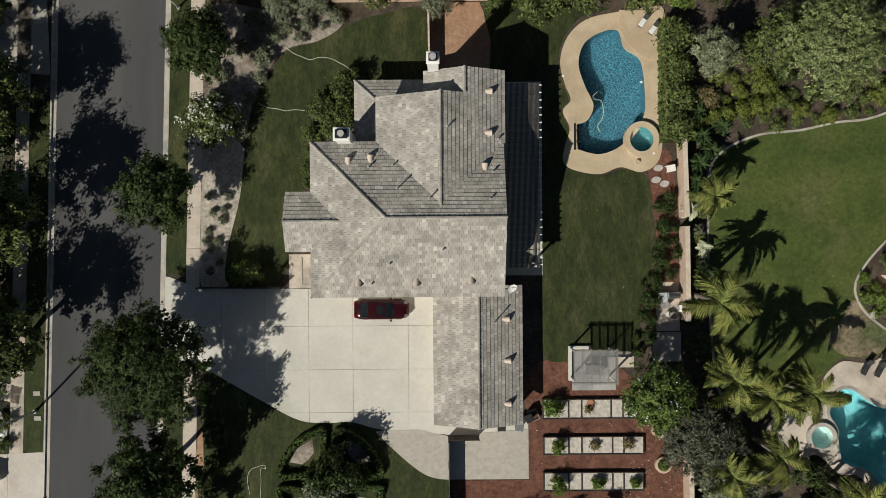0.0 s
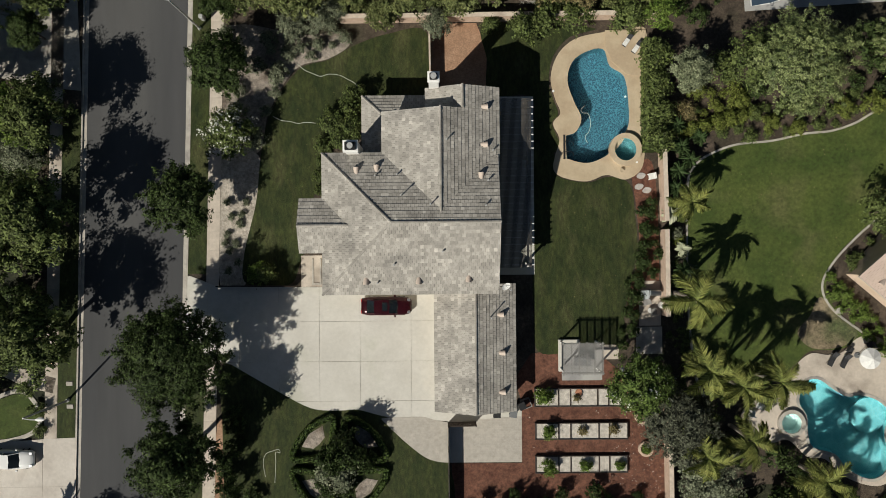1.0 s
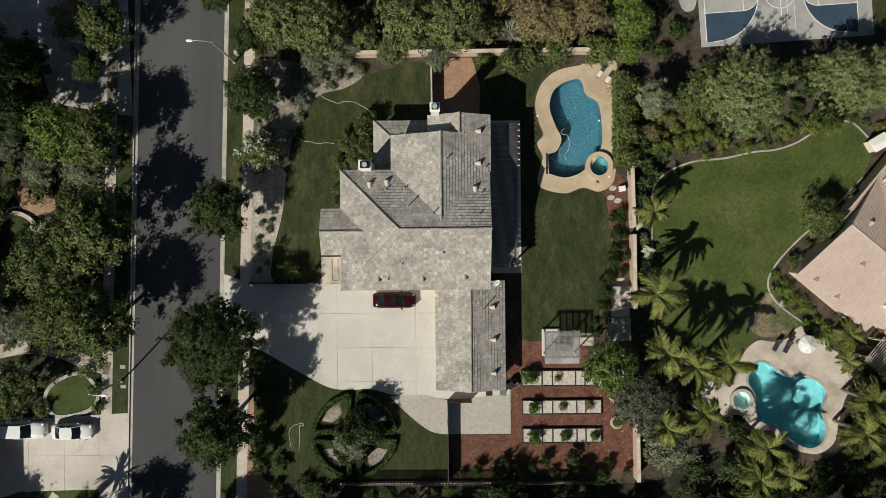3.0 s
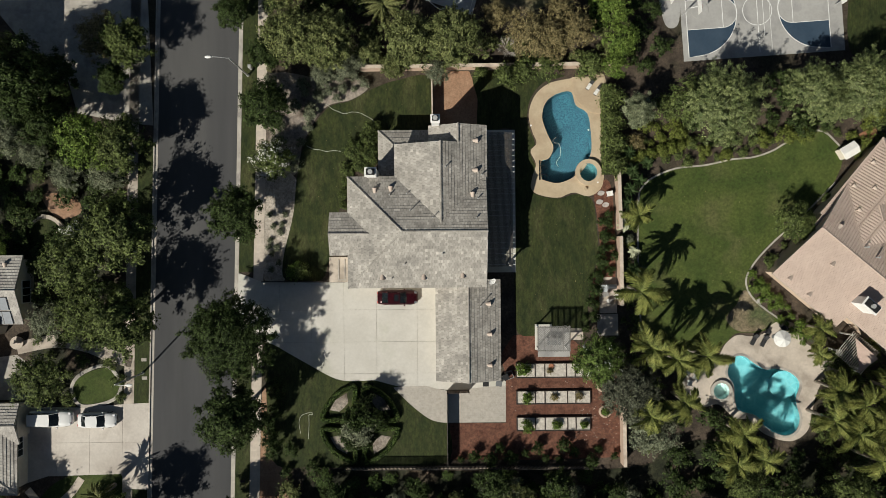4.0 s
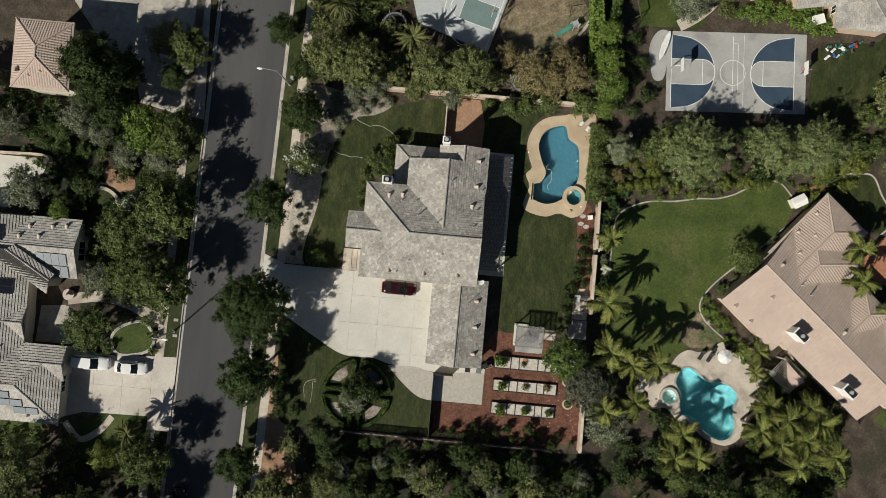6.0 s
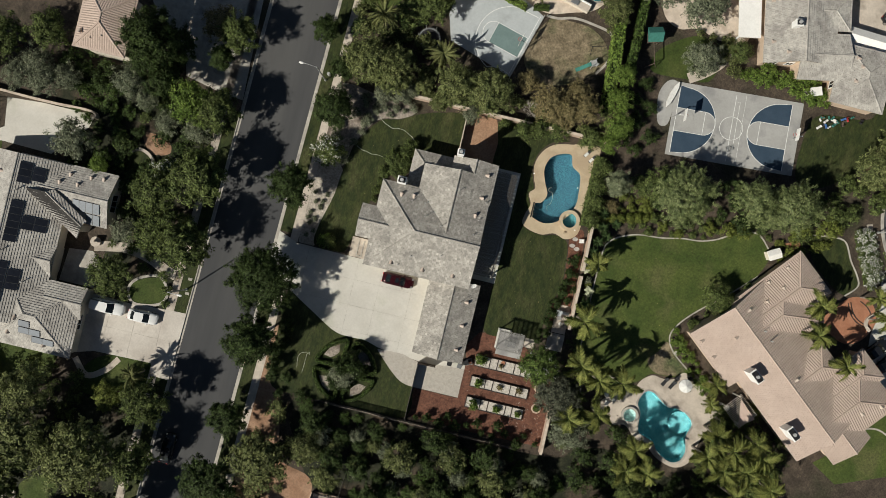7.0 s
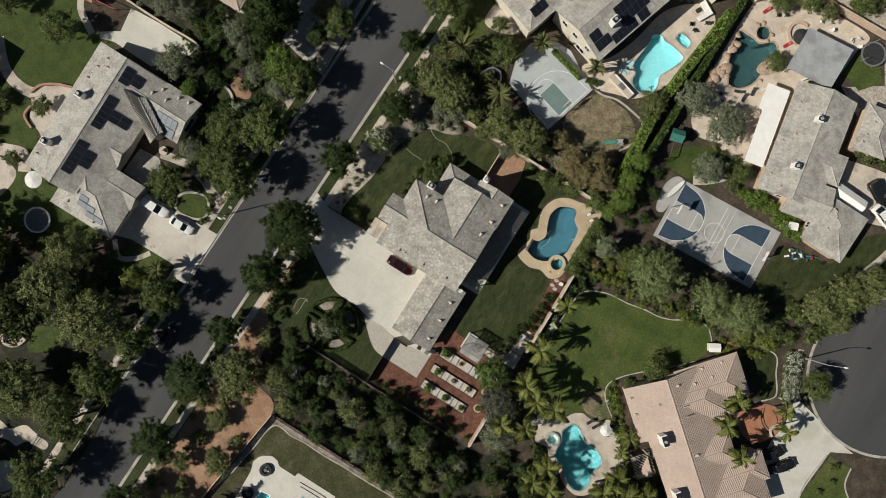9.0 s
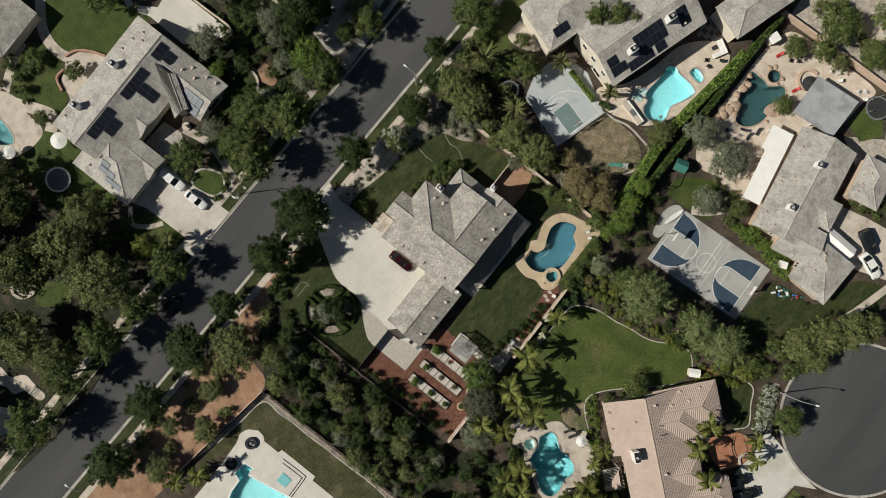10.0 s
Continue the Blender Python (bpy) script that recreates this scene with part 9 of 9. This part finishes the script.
def banana(x, y, reach, height, seed):
    """A clump of broad paddle leaves on short stalks."""
    t = thing("banana_plant", "pale sun-bleached banana plant below the garden wall", "banana plant", "banana plants", m=pose(x, y, 0.1))
    r = np.random.default_rng(seed)
    bm = B()
    tube(bm, Vector((0, 0, 0)), Vector((0.05, 0.03, height * 0.6)), 0.11, 0.07, 8, True)
    part("stem", bm, M["palm_bark"], t)
    for i in range(11):
        a, L = 2.4 * i + r.uniform(-0.4, 0.4), reach * r.uniform(0.7, 1.1)
        rise, sag, half = r.uniform(0.35, 0.8), r.uniform(0.6, 1.15), r.uniform(0.13, 0.2)
        V, F = [], []
        for k in range(9):
            f = k / 8
            c = Vector((L * f, 0, height * 0.6 + L * (rise * f - sag * f * f)))
            wd = half * (0.12 + math.sin(math.pi * min(1, 0.12 + f * 0.88)) ** 0.6)
            V += [c + Vector((0, wd, 0.05)), c, c + Vector((0, -wd, 0.05))]
            if k:
                b = 3 * k
                F += [(b - 3, b - 2, b + 1, b), (b - 2, b - 1, b + 2, b + 1)]
        raw("leaf", V, F, M["leaf_bleached"], t).matrix_basis = Matrix.Rotation(a, 4, 'Z')


banana(21.75, 3.0, 1.15, 2.0, 301)
banana(22.95, -0.2, 0.8, 1.5, 302)
banana(21.9, -5.0, 0.9, 1.3, 303)


def scatter(name, label, leaf, area, gap, rmin, rmax, hmin, hmax, seed, avoid=(), limit=60, **kw):
    """A loose wood of one kind inside an outline."""
    r = random.Random(seed)
    xs, ys = [p[0] for p in area], [p[1] for p in area]
    got = []
    for _ in range(4000):
        if len(got) >= limit:
            break
        x, y = r.uniform(min(xs), max(xs)), r.uniform(min(ys), max(ys))
        inside = sum((a[1] > y) != (b[1] > y) and x < (b[0] - a[0]) * (y - a[1]) / (b[1] - a[1]) + a[0] for a, b in zip(area, area[1:] + area[:1])) % 2
        if inside and all(math.hypot(x - g[0], y - g[1]) > gap for g in got) and all(math.hypot(x - a, y - b) > c for a, b, c in avoid):
            rad = r.uniform(rmin, rmax)
            got.append((round(x, 1), round(y, 1), rad, hmin + (hmax - hmin) * (rad - rmin) / max(rmax - rmin, 0.01)))
    species(name, label, leaf, got, **kw)


species("pepper_tree", "olive-green tree on the dirt bank", "leaf_olive", [(-18.6, -35.4, 4.2, 7), (-12.8, -32.6, 2.6, 5), (-17.6, -44.5, 2.2, 3), (-13.4, -50.6, 2.4, 4), (-19.0, -54.0, 1.8, 3), (-16.0, -61.0, 2.6, 4)], seeds=(92, 93), size=0.18, count=6000, n=28, ragged=0.65)
species("broadleaf_tree", "green tree in the neighbour's back garden", "leaf_green", [(-75.6, -1.6, 3.2, 6), (-72.0, -15.0, 1.9, 3), (-71.6, -25.4, 1.6, 2.5), (-86.0, -3.0, 2.6, 5), (-68.6, 15.6, 3.4, 8), (-75.0, 12.0, 3.4, 7), (-80.0, 13.0, 3.6, 7), (-62.0, 18.0, 3.0, 8), (-58.0, 36.0, 4.0, 9), (-45.0, 38.0, 3.4, 7), (-30.0, 44.0, 3.4, 7), (-20.6, 37.6, 3.0, 6), (-11.6, 34.4, 2.8, 5), (-12.6, 38.8, 1.6, 3.5), (-19.2, 34.8, 1.6, 3), (-15.0, 56.0, 3.0, 6), (-2.0, 51.0, 2.6, 9.5), (0.6, 52.0, 1.8, 9)], seeds=(94, 95))
# the belt of young trees south of the fence
scatter("belt_tree", "grey-green young tree in a planted belt", "leaf_grey", [(-12, -27), (2, -27), (20, -27), (24, -30), (22, -38), (8, -39), (-8, -38)], 3.2, 1.0, 1.9, 2.6, 4.8, 39, limit=17, R=1.8, H0=0.5, H1=4.2, n=13, count=2200, size=0.14, seeds=(37, 38), ragged=0.8)
# darker trees among them
scatter("belt_tree", "young dark green tree in a planted belt", "leaf_oak", [(-14, -27), (2, -26.6), (20, -27), (26, -30), (24, -38), (8, -39), (-8, -38)], 2.7, 1.1, 2.1, 2.6, 5.4, 41, limit=25, R=1.8, H0=0.5, H1=4.2, n=13, count=2400, size=0.15, seeds=(42, 43, 44), ragged=0.6)
scatter("belt_tree", "olive-green young tree in a planted belt", "leaf_olive", [(-16, -28), (2, -27), (20, -27), (26, -30), (24, -38), (8, -39), (-10, -38)], 3.4, 1.2, 2.5, 3.0, 5.6, 45, limit=16, R=1.8, H0=0.5, H1=4.2, n=13, count=2400, size=0.15, seeds=(46, 47), ragged=0.7)
scatter("belt_tree", "tall green tree in a wood", "leaf_wood", [(-88, -40), (-52, -38), (-46, -46), (-42, -60), (-40, -84), (-60, -84), (-92, -60)], 5.6, 3.0, 5.0, 7, 11, 48, limit=22, avoid=((-55.8, -51.4, 5.6), (-51.0, -49.2, 5.0), (-44.5, -51.6, 4.6), (-47.2, -66.6, 5.4), (-43.6, -73.0, 5.4)), seeds=(49, 50, 51), size=0.19, count=5200, n=28, ragged=0.7, long=2.0)
scatter("belt_tree", "dark tree in a wood beyond the pool terrace", "leaf_green", [(20, -30), (33, -24), (44, -26), (56, -30), (40, -60), (24, -60), (22, -42)], 5.2, 2.0, 3.6, 5, 9, 52, limit=18, seeds=(53, 54, 55), ragged=0.55, size=0.185, count=5000)


# ---------------------------------------------------------------- hedges and small planting
def hedge(name, pts, width, height, leaf, label, closed=False, size=0.16, density=90, seed=3):
    """A clipped hedge: a dark twiggy core with leaves all over its faces."""
    t = thing(name, label, "hedge")
    line = smooth_loop(pts, 5, closed)
    bm = B()
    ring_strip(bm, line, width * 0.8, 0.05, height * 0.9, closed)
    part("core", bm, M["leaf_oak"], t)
    r = np.random.default_rng(seed)
    P = [Vector(p) for p in line]
    segs = list(zip(P, P[1:] + (P[:1] if closed else [])))
    C, N = [], []
    for a, b in segs:
        d = b - a
        L = d.length
        if L < 1e-6:
            continue
        d.normalize()
        nx = Vector((-d.y, d.x))
        k = max(1, int(L * (width + height * 1.4) * density))
        for _ in range(k):
            f, g = r.random(), r.random()
            base = a + d * (f * L)
            if g < width / (width + 1.4 * height):
                o = r.uniform(-0.5, 0.5) * width
                C.append((base.x + nx.x * o, base.y + nx.y * o, height + r.normal(0, 0.04)))
                N.append((r.normal(0, 0.5), r.normal(0, 0.5), 1))
            else:
                s = 1 if r.random() < 0.5 else -1
                o = s * (width / 2 + r.normal(0, 0.03))
                C.append((base.x + nx.x * o, base.y + nx.y * o, 0.1 + r.random() * height))
                N.append((nx.x * s + r.normal(0, 0.4), nx.y * s + r.normal(0, 0.4), 0.5 + r.normal(0, 0.3)))
    C, N = np.array(C), np.array(N)
    N /= np.linalg.norm(N, axis=1)[:, None]
    v, f = leaves(C, N, size, seed + 2)
    raw("leaves", v.tolist(), f.tolist(), M[leaf], t)
    return t


CX, CY = -9.85, -20.6
for k in range(4):
    a0 = k * math.pi / 2
    gap = 0.13
    pts = [(CX + r * math.cos(a0 + a), CY + r * math.sin(a0 + a)) for r, a in ((4.5, gap), (4.5, 0.45), (4.5, 0.8), (4.5, 1.15), (4.5, math.pi / 2 - gap), (3.0, math.pi / 2 - gap * 1.5), (1.9, 1.2), (1.7, 0.8), (1.9, 0.4), (3.0, gap * 1.5))]
    hedge("box_hedge", pts, 0.45, 0.7, "leaf_hedge", "low clipped box hedge round a quarter of the circle", True, seed=60 + k)
    bm = B()
    prism(bm, [(CX + r * math.cos(a0 + a), CY + r * math.sin(a0 + a)) for r, a in ((4.0, 0.42), (4.1, 0.8), (4.0, 1.15), (2.9, 1.05), (2.7, 0.8), (2.9, 0.52))], 0.05, 0.16)
    solid("gravel_quarter", bm, M["gravel_dark"], "gravel bed inside the box hedge", "gravel bed", kind="structure")
hedge("hedge", [(19.0, 26.0), (18.6, 33.0), (18.1, 39.0), (18.1, 43.0), (18.7, 50.0), (19.4, 56.0), (20.0, 62.0)], 1.5, 2.4, "leaf_bright", "tall bright green hedge between two gardens", size=0.3, density=26, seed=71)
hedge("hedge", [(21.0, 27.0), (21.0, 33.0), (21.1, 39.0), (20.8, 46.0), (20.8, 53.0), (20.7, 60.0), (20.7, 66.0), (20.9, 71.0)], 1.0, 2.4, "leaf_hedge", "tall green hedge between two gardens", size=0.3, density=26, seed=72)
hedge("hedge", [(7.2, 39.6), (5.0, 36.4 + 2.8)], 0.7, 1.2, "leaf_hedge", "short clipped hedge by the half court", seed=73)
hedge("hedge", [(-2.6, 40.4), (4.0, 38.8)], 0.7, 1.4, "leaf_bright", "clipped hedge along the house", seed=74, density=50)
hedge("hedge", [(19.9, 19.4), (20.0, 15.0), (20.0, 9.0)], 1.3, 2.4, "leaf_green", "dense green hedge behind the pool deck", size=0.2, density=60, seed=75)
hedge("hedge", [(60.8, 17.6), (61.9, 15.3), (63.2, 12.5), (64.0, 10.6)], 1.6, 0.8, "leaf_green", "low hedge of white-flowering shrubs", size=0.2, density=60, seed=76)

SH = dict(R=1.2, H0=0.1, H1=1.7, n=8, count=1300, size=0.135, trunk=0.06, category="shrub")
species("wall_shrub", "green shrub against the house wall", "leaf_green", [(-10.0, 12.0, 1.5, 1.8), (-8.4, 13.6, 1.2, 2.4), (-8.2, 11.6, 1.4, 2.2), (-7.7, 14.6, 1.0, 2.2), (-9.2, 10.4, 1.3, 1.6), (-11.0, 9.6, 1.0, 1.2), (-11.5, 5.6, 0.6, 1.0), (-11.6, 7.0, 0.7, 1.0), (-11.2, 8.4, 0.7, 1.1)], seeds=(81, 82), **SH)
species("planter_bush", "leafy green bush in a planter bed", "leaf_bright", [(9.75, -14.2, 0.95, 1.6), (10.1, -17.6, 0.75, 1.4), (10.2, -20.9, 0.85, 1.5), (13.7, -20.9, 0.65, 1.1), (17.0, -20.9, 0.55, 1.0), (19.5, -19.4, 0.55, 0.9), (-17.3, -2.1, 1.2, 1.9)], seeds=(83,), **SH)
species("dry_plant", "small dry brown plant in a planter bed", "leaf_brown", [(12.9, -14.4, 0.4, 0.8), (13.4, -17.6, 0.5, 0.8), (16.4, -17.4, 0.55, 0.9)], seeds=(101,), R=0.6, H0=0.1, H1=0.9, n=7, count=420, size=0.085, trunk=0.03, category="plant", ragged=0.9)
species("tufted_plant", "small pale tufted plant in gravel", "leaf_grey", [(-20.0, 3.2, 0.4, 0.5), (-19.2, 2.5, 0.45, 0.5), (-20.4, 1.5, 0.4, 0.5), (-19.6, 0.6, 0.45, 0.5), (-20.2, -0.1, 0.4, 0.5), (-19.0, 3.4, 0.4, 0.5), (-20.6, 0.7, 0.4, 0.5), (-19.4, -1.2, 0.4, 0.5), (-20.3, -2.0, 0.4, 0.5), (-18.6, 4.6, 0.4, 0.5), (-20.4, 4.6, 0.4, 0.5)], seeds=(84,), **SH)
species("olive_tree", "grey-leaved tree in the middle of the hedge circle", "leaf_grey", [(-9.9, -20.7, 2.1, 2.8)], seeds=(85,), R=2.0, H0=0.4, H1=2.8, n=12, count=3600, size=0.17, ragged=0.8)
species("shrub", "dark shrub along the garden wall", "leaf_oak", [(19.9, 3.4, 0.6, 0.9), (19.7, 1.6, 0.8, 1.1), (19.5, 0.2, 0.7, 1.0), (19.3, -1.4, 0.8, 1.2), (18.8, -3.2, 0.8, 1.2), (18.3, -4.8, 0.9, 1.4), (18.1, -6.4, 0.8, 1.3), (18.3, -8.0, 0.7, 1.1), (20.2, -2.6, 0.5, 0.8)], seeds=(86, 87), **SH)


def thicket(label, leaf, area, gap, r0, r1, h0, h1, seed, limit, avoid=(), name="shrub"):
    scatter(name, label, leaf, area, gap, r0, r1, h0, h1, seed, avoid=avoid, limit=limit, seeds=(seed + 1, seed + 2), R=1.6, H0=0.15, H1=2.4, n=10, count=760, size=0.185, trunk=0.08, category="shrub", ragged=0.6)


thicket("dark evergreen shrub in dense planting", "leaf_oak", [(-49, 12), (-39, 16), (-37.9, 8), (-38, -9), (-46, -7), (-50, 2)], 2.6, 1.0, 1.8, 1.2, 2.4, 100, 24, avoid=((-45.6, 4.8, 2.8), (-47.4, 3.0, 2.6)), name="evergreen_shrub")
thicket("green shrub in dense planting", "leaf_green", [(-50, 14), (-39, 14), (-38.2, 8), (-38.2, -9), (-46, -9), (-51, 2)], 3.0, 0.9, 1.5, 1.0, 2.2, 104, 14, avoid=((-45.6, 4.8, 2.6), (-47.4, 3.0, 2.6)))
thicket("olive-green shrub behind the wall", "leaf_olive", [(-21, 23.5), (-9, 23), (20, 22.8), (20, 27), (5, 26.6), (-2.4, 26.2), (-9.4, 30.6), (-20, 33)], 2.6, 1.0, 1.8, 1.4, 2.6, 108, 42, name="evergreen_shrub")
thicket("grey-green shrub in gravel", "leaf_grey", [(-20.5, 21), (-14, 19.5), (-15.5, 15), (-17.4, 10.5), (-20.6, 11)], 2.0, 0.6, 1.2, 0.8, 1.5, 112, 12)
thicket("lush green shrub behind the wall", "leaf_green", [(21.6, 13), (24.6, 13.5), (23.4, 8), (23.2, -4), (23.4, -12), (21.6, -12)], 1.5, 0.4, 0.85, 0.5, 1.3, 116, 19)
thicket("yellow-green lush plant behind the wall", "leaf_yellow", [(21.8, 13), (24.6, 12.5), (23.4, 8), (23.2, -4), (22, -5)], 3.0, 0.5, 0.8, 0.6, 1.2, 120, 4)
thicket("dark evergreen shrub under tall trees", "leaf_oak", [(30, 20), (30, 14.5), (44, 14.5), (54, 17), (54, 21), (38, 20.5)], 2.2, 1.0, 1.8, 1.2, 2.6, 124, 18, name="evergreen_shrub")
thicket("dark evergreen shrub by the house", "leaf_oak", [(22.5, 34), (22.3, 22), (26.6, 21.0), (26.4, 26), (25.6, 33)], 2.6, 1.0, 1.7, 1.2, 2.6, 128, 11, name="evergreen_shrub")
thicket("lush green shrub along the house", "leaf_bright", [(37, 36.4), (39.0, 38.0), (48.6, 38.6), (50.6, 35.4), (49.0, 34.6), (44.0, 36.4)], 1.3, 0.8, 1.5, 1.0, 2.2, 132, 20)
thicket("dark evergreen shrub at the pool terrace", "leaf_oak", [(27, -19.5), (33, -20), (36, -23.5), (44, -25), (56, -26), (56, -30), (26, -28)], 2.3, 1.2, 2.0, 1.5, 3.0, 136, 18, name="evergreen_shrub")
thicket("low green shrub by the pink-roofed house", "leaf_bright", [(36.8, -2.0), (38.6, -4.2), (46, -11.4), (43.5, -11.5), (37.4, -5.7)], 0.9, 0.4, 0.9, 0.5, 1.3, 140, 26)
thicket("low green shrub along the house front", "leaf_green", [(38.6, -1.6), (47.4, 7.2), (48.4, 6.6), (39.6, -2.4)], 1.1, 0.4, 0.8, 0.5, 1.2, 220, 16)
thicket("dark shrub by the neighbour's lawn", "leaf_green", [(-57, -29), (-48, -31), (-47, -36), (-60, -37), (-70, -35.5), (-60, -36)], 2.4, 1.0, 1.8, 1.2, 2.6, 144, 20, name="evergreen_shrub")
thicket("low dry weed on the dirt bank", "leaf_olive", [(-21.4, -26), (-18, -27), (-14, -38), (-12.5, -48), (-16, -58), (-21.5, -68), (-23, -50)], 3.4, 0.6, 1.9, 0.6, 2.0, 148, 17, name="weed")
thicket("dark shrub by the turning circle", "leaf_green", [(52, 15), (57, 19), (63, 22), (64, 27), (56, 24), (52, 20)], 2.4, 1.2, 2.0, 1.4, 3.0, 152, 14, name="evergreen_shrub")
thicket("green shrub at the garden's edge", "leaf_olive", [(24, 82), (36, 80), (56, 84), (56, 75), (38, 74.5), (26, 77)], 3.0, 1.2, 2.2, 1.5, 3.2, 156, 16)
thicket("green shrub in the back garden", "leaf_green", [(-84, -20), (-80, -19), (-76, -25), (-82, -26)], 1.9, 0.7, 1.4, 0.9, 2.0, 160, 9)
thicket("dark evergreen shrub beside the pavement", "leaf_oak", [(-20.9, -12.5), (-19.0, -13.6), (-18.2, -18), (-18.6, -22.6), (-13, -25.6), (-20.6, -26.5)], 2.4, 0.6, 1.1, 0.6, 1.4, 172, 8, name="evergreen_shrub")
thicket("low green plant along the lawn kerb", "leaf_green", [(26.6, 9.6), (31.4, 10.6), (38.4, 11.6), (44.0, 13.6), (47.6, 13.6), (47.0, 15.4), (38.0, 14.2), (27.0, 13.0)], 1.3, 0.5, 1.0, 0.4, 1.2, 176, 26)
thicket("dark evergreen shrub at the forecourt", "leaf_oak", [(-50, 22), (-46, 20), (-43.5, 16), (-50, 14), (-56, 12), (-62, 12), (-62, 16)], 2.4, 1.2, 2.0, 1.5, 3.0, 164, 18, name="evergreen_shrub")
thicket("dark shrub in the mulch under the fence", "leaf_oak", [(1.5, -24.9), (20.6, -25.2), (20.6, -23.0), (8, -23.2), (3, -24.2)], 1.6, 0.5, 1.0, 1.0, 2.0, 168, 14, name="evergreen_shrub")

species("evergreen_shrub", "dark upright shrub inside the hedge circle", "leaf_oak", [(-8.9, -18.6, 1.8, 4.4), (-10.4, -19.6, 1.6, 4.0), (-7.4, -19.8, 1.2, 2.8), (-11.2, -22.4, 1.2, 1.8), (-9.2, -22.6, 1.0, 1.6)], seeds=(88,), **SH)

thicket("green shrub beside the forecourt", "leaf_green", [(50.6, 52.4), (56.4, 53.6), (60, 56), (60, 62), (56, 62), (52, 54)], 1.7, 0.9, 1.6, 1.2, 2.4, 180, 14)
thicket("green shrub along the pool hedge", "leaf_olive", [(15.6, 40.2), (18.0, 43.2), (17.6, 38.0)], 1.5, 0.8, 1.4, 1.2, 2.2, 184, 7)
thicket("dark shrub by the entry lawn", "leaf_oak", [(-20, 30), (-15, 33.6), (-10.4, 36.4), (-9.6, 33), (-14, 29)], 1.9, 0.9, 1.6, 1.2, 2.4, 188, 12, name="evergreen_shrub")
thicket("green shrub between court and terrace", "leaf_olive", [(25.4, 41.4), (28.2, 41.4), (34.6, 41.0), (37.4, 38.6), (36.4, 36.6), (34.6, 38.0), (31.4, 41.4)], 1.5, 0.7, 1.3, 0.9, 2.0, 192, 12)
thicket("low grey shrub in the gravel corner", "leaf_grey", [(-14.6, 20.8), (-9.2, 20.9), (-8.8, 19.8), (-10.8, 18.7), (-13.6, 18.2), (-15.6, 16.0), (-16.4, 18.6)], 1.2, 0.4, 0.9, 0.5, 1.2, 196, 16)
thicket("dark ground-hugging shrub in the planted belt", "leaf_hedge", [(-15, -26.8), (22, -26.8), (26, -30), (23, -38.6), (-9, -38.6)], 1.9, 0.7, 1.5, 0.5, 1.4, 200, 48, name="evergreen_shrub")
thicket("dark green shrub under the palms", "leaf_green", [(46, -12.6), (56, -11), (58, -26), (45, -25), (44.6, -20)], 1.9, 0.9, 1.6, 1.0, 2.4, 204, 34)
thicket("dark green shrub under the palms", "leaf_green", [(22.2, -8), (23.4, -8.5), (24.0, -13), (27, -19.5), (24, -24), (22.2, -16)], 1.8, 0.7, 1.2, 0.8, 1.8, 208, 16)
thicket("dark shrub in the shaded side garden", "leaf_hedge", [(-60, 13), (-50, 13), (-49.6, 8), (-53, 1), (-57, -4), (-58, 4)], 2.0, 0.9, 1.6, 0.8, 1.8, 212, 20)
thicket("yellow-green shrub at the lawn's end", "leaf_yellow", [(48.6, 13.4), (55, 16.6), (57, 14.6), (50, 11.0)], 1.6, 0.6, 1.1, 0.6, 1.4, 216, 10)
species("flowering_shrub", "low shrub covered in white flowers", "leaf_green", [(60.9, 17.4, 1.1, 1.2), (61.5, 15.9, 1.2, 1.2), (62.2, 14.5, 1.2, 1.3), (62.9, 13.1, 1.1, 1.2), (63.6, 11.7, 1.1, 1.2), (64.0, 10.5, 0.9, 1.0), (62.0, 17.6, 1.0, 1.0), (62.6, 16.2, 1.0, 1.0), (63.3, 14.8, 1.0, 1.0), (64.0, 13.3, 1.0, 1.0), (64.6, 11.9, 1.0, 1.0)], seeds=(89,), flowers=420, **SH)
thicket("green shrub in the front garden", "leaf_green", [(-48.6, -9.8), (-38.4, -9.0), (-38.3, -17.6), (-45.0, -18.0), (-49.0, -17.0)], 1.5, 0.5, 1.0, 0.5, 1.3, 224, 20, avoid=((-41.6, -15.8, 3.0), (-44.0, -10.8, 1.3), (-41.0, -11.6, 1.3), (-47.0, -10.4, 1.3)))
thicket("dark shrub in the bed along the garden wall", "leaf_oak", [(18.9, 4.6), (20.6, 4.6), (20.8, -3.0), (19.4, -3.2), (17.8, -6.2), (17.6, -9.4), (16.8, -9.4), (18.0, -2.6), (19.0, 0.0)], 1.15, 0.4, 0.7, 0.6, 1.2, 228, 17)
thicket("low green shrub on the side lawn", "leaf_green", [(76.8, 5.6), (79.6, 5.4), (79.0, -1.6), (77.2, -1.8)], 2.4, 0.6, 1.1, 0.7, 1.4, 232, 5)
thicket("yellow-green plant below the tall trees", "leaf_yellow", [(24.6, 12.0), (25.6, 14.6), (28.6, 15.2), (29.6, 13.6), (26.4, 12.6)], 1.1, 0.4, 0.8, 0.5, 1.2, 236, 7)
thicket("white-speckled spiky plant below the wall", "leaf_grey", [(21.9, 3.6), (23.6, 3.2), (23.8, -2.6), (22.0, -2.8)], 1.6, 0.5, 0.8, 0.8, 1.6, 240, 5)
species("evergreen_shrub", "tall dark shrub beside the pavement", "leaf_oak", [(-20.4, -19.4, 1.3, 3.2), (-20.1, -22.2, 1.2, 2.8), (-19.6, -16.6, 1.0, 2.0)], seeds=(97,), **SH)
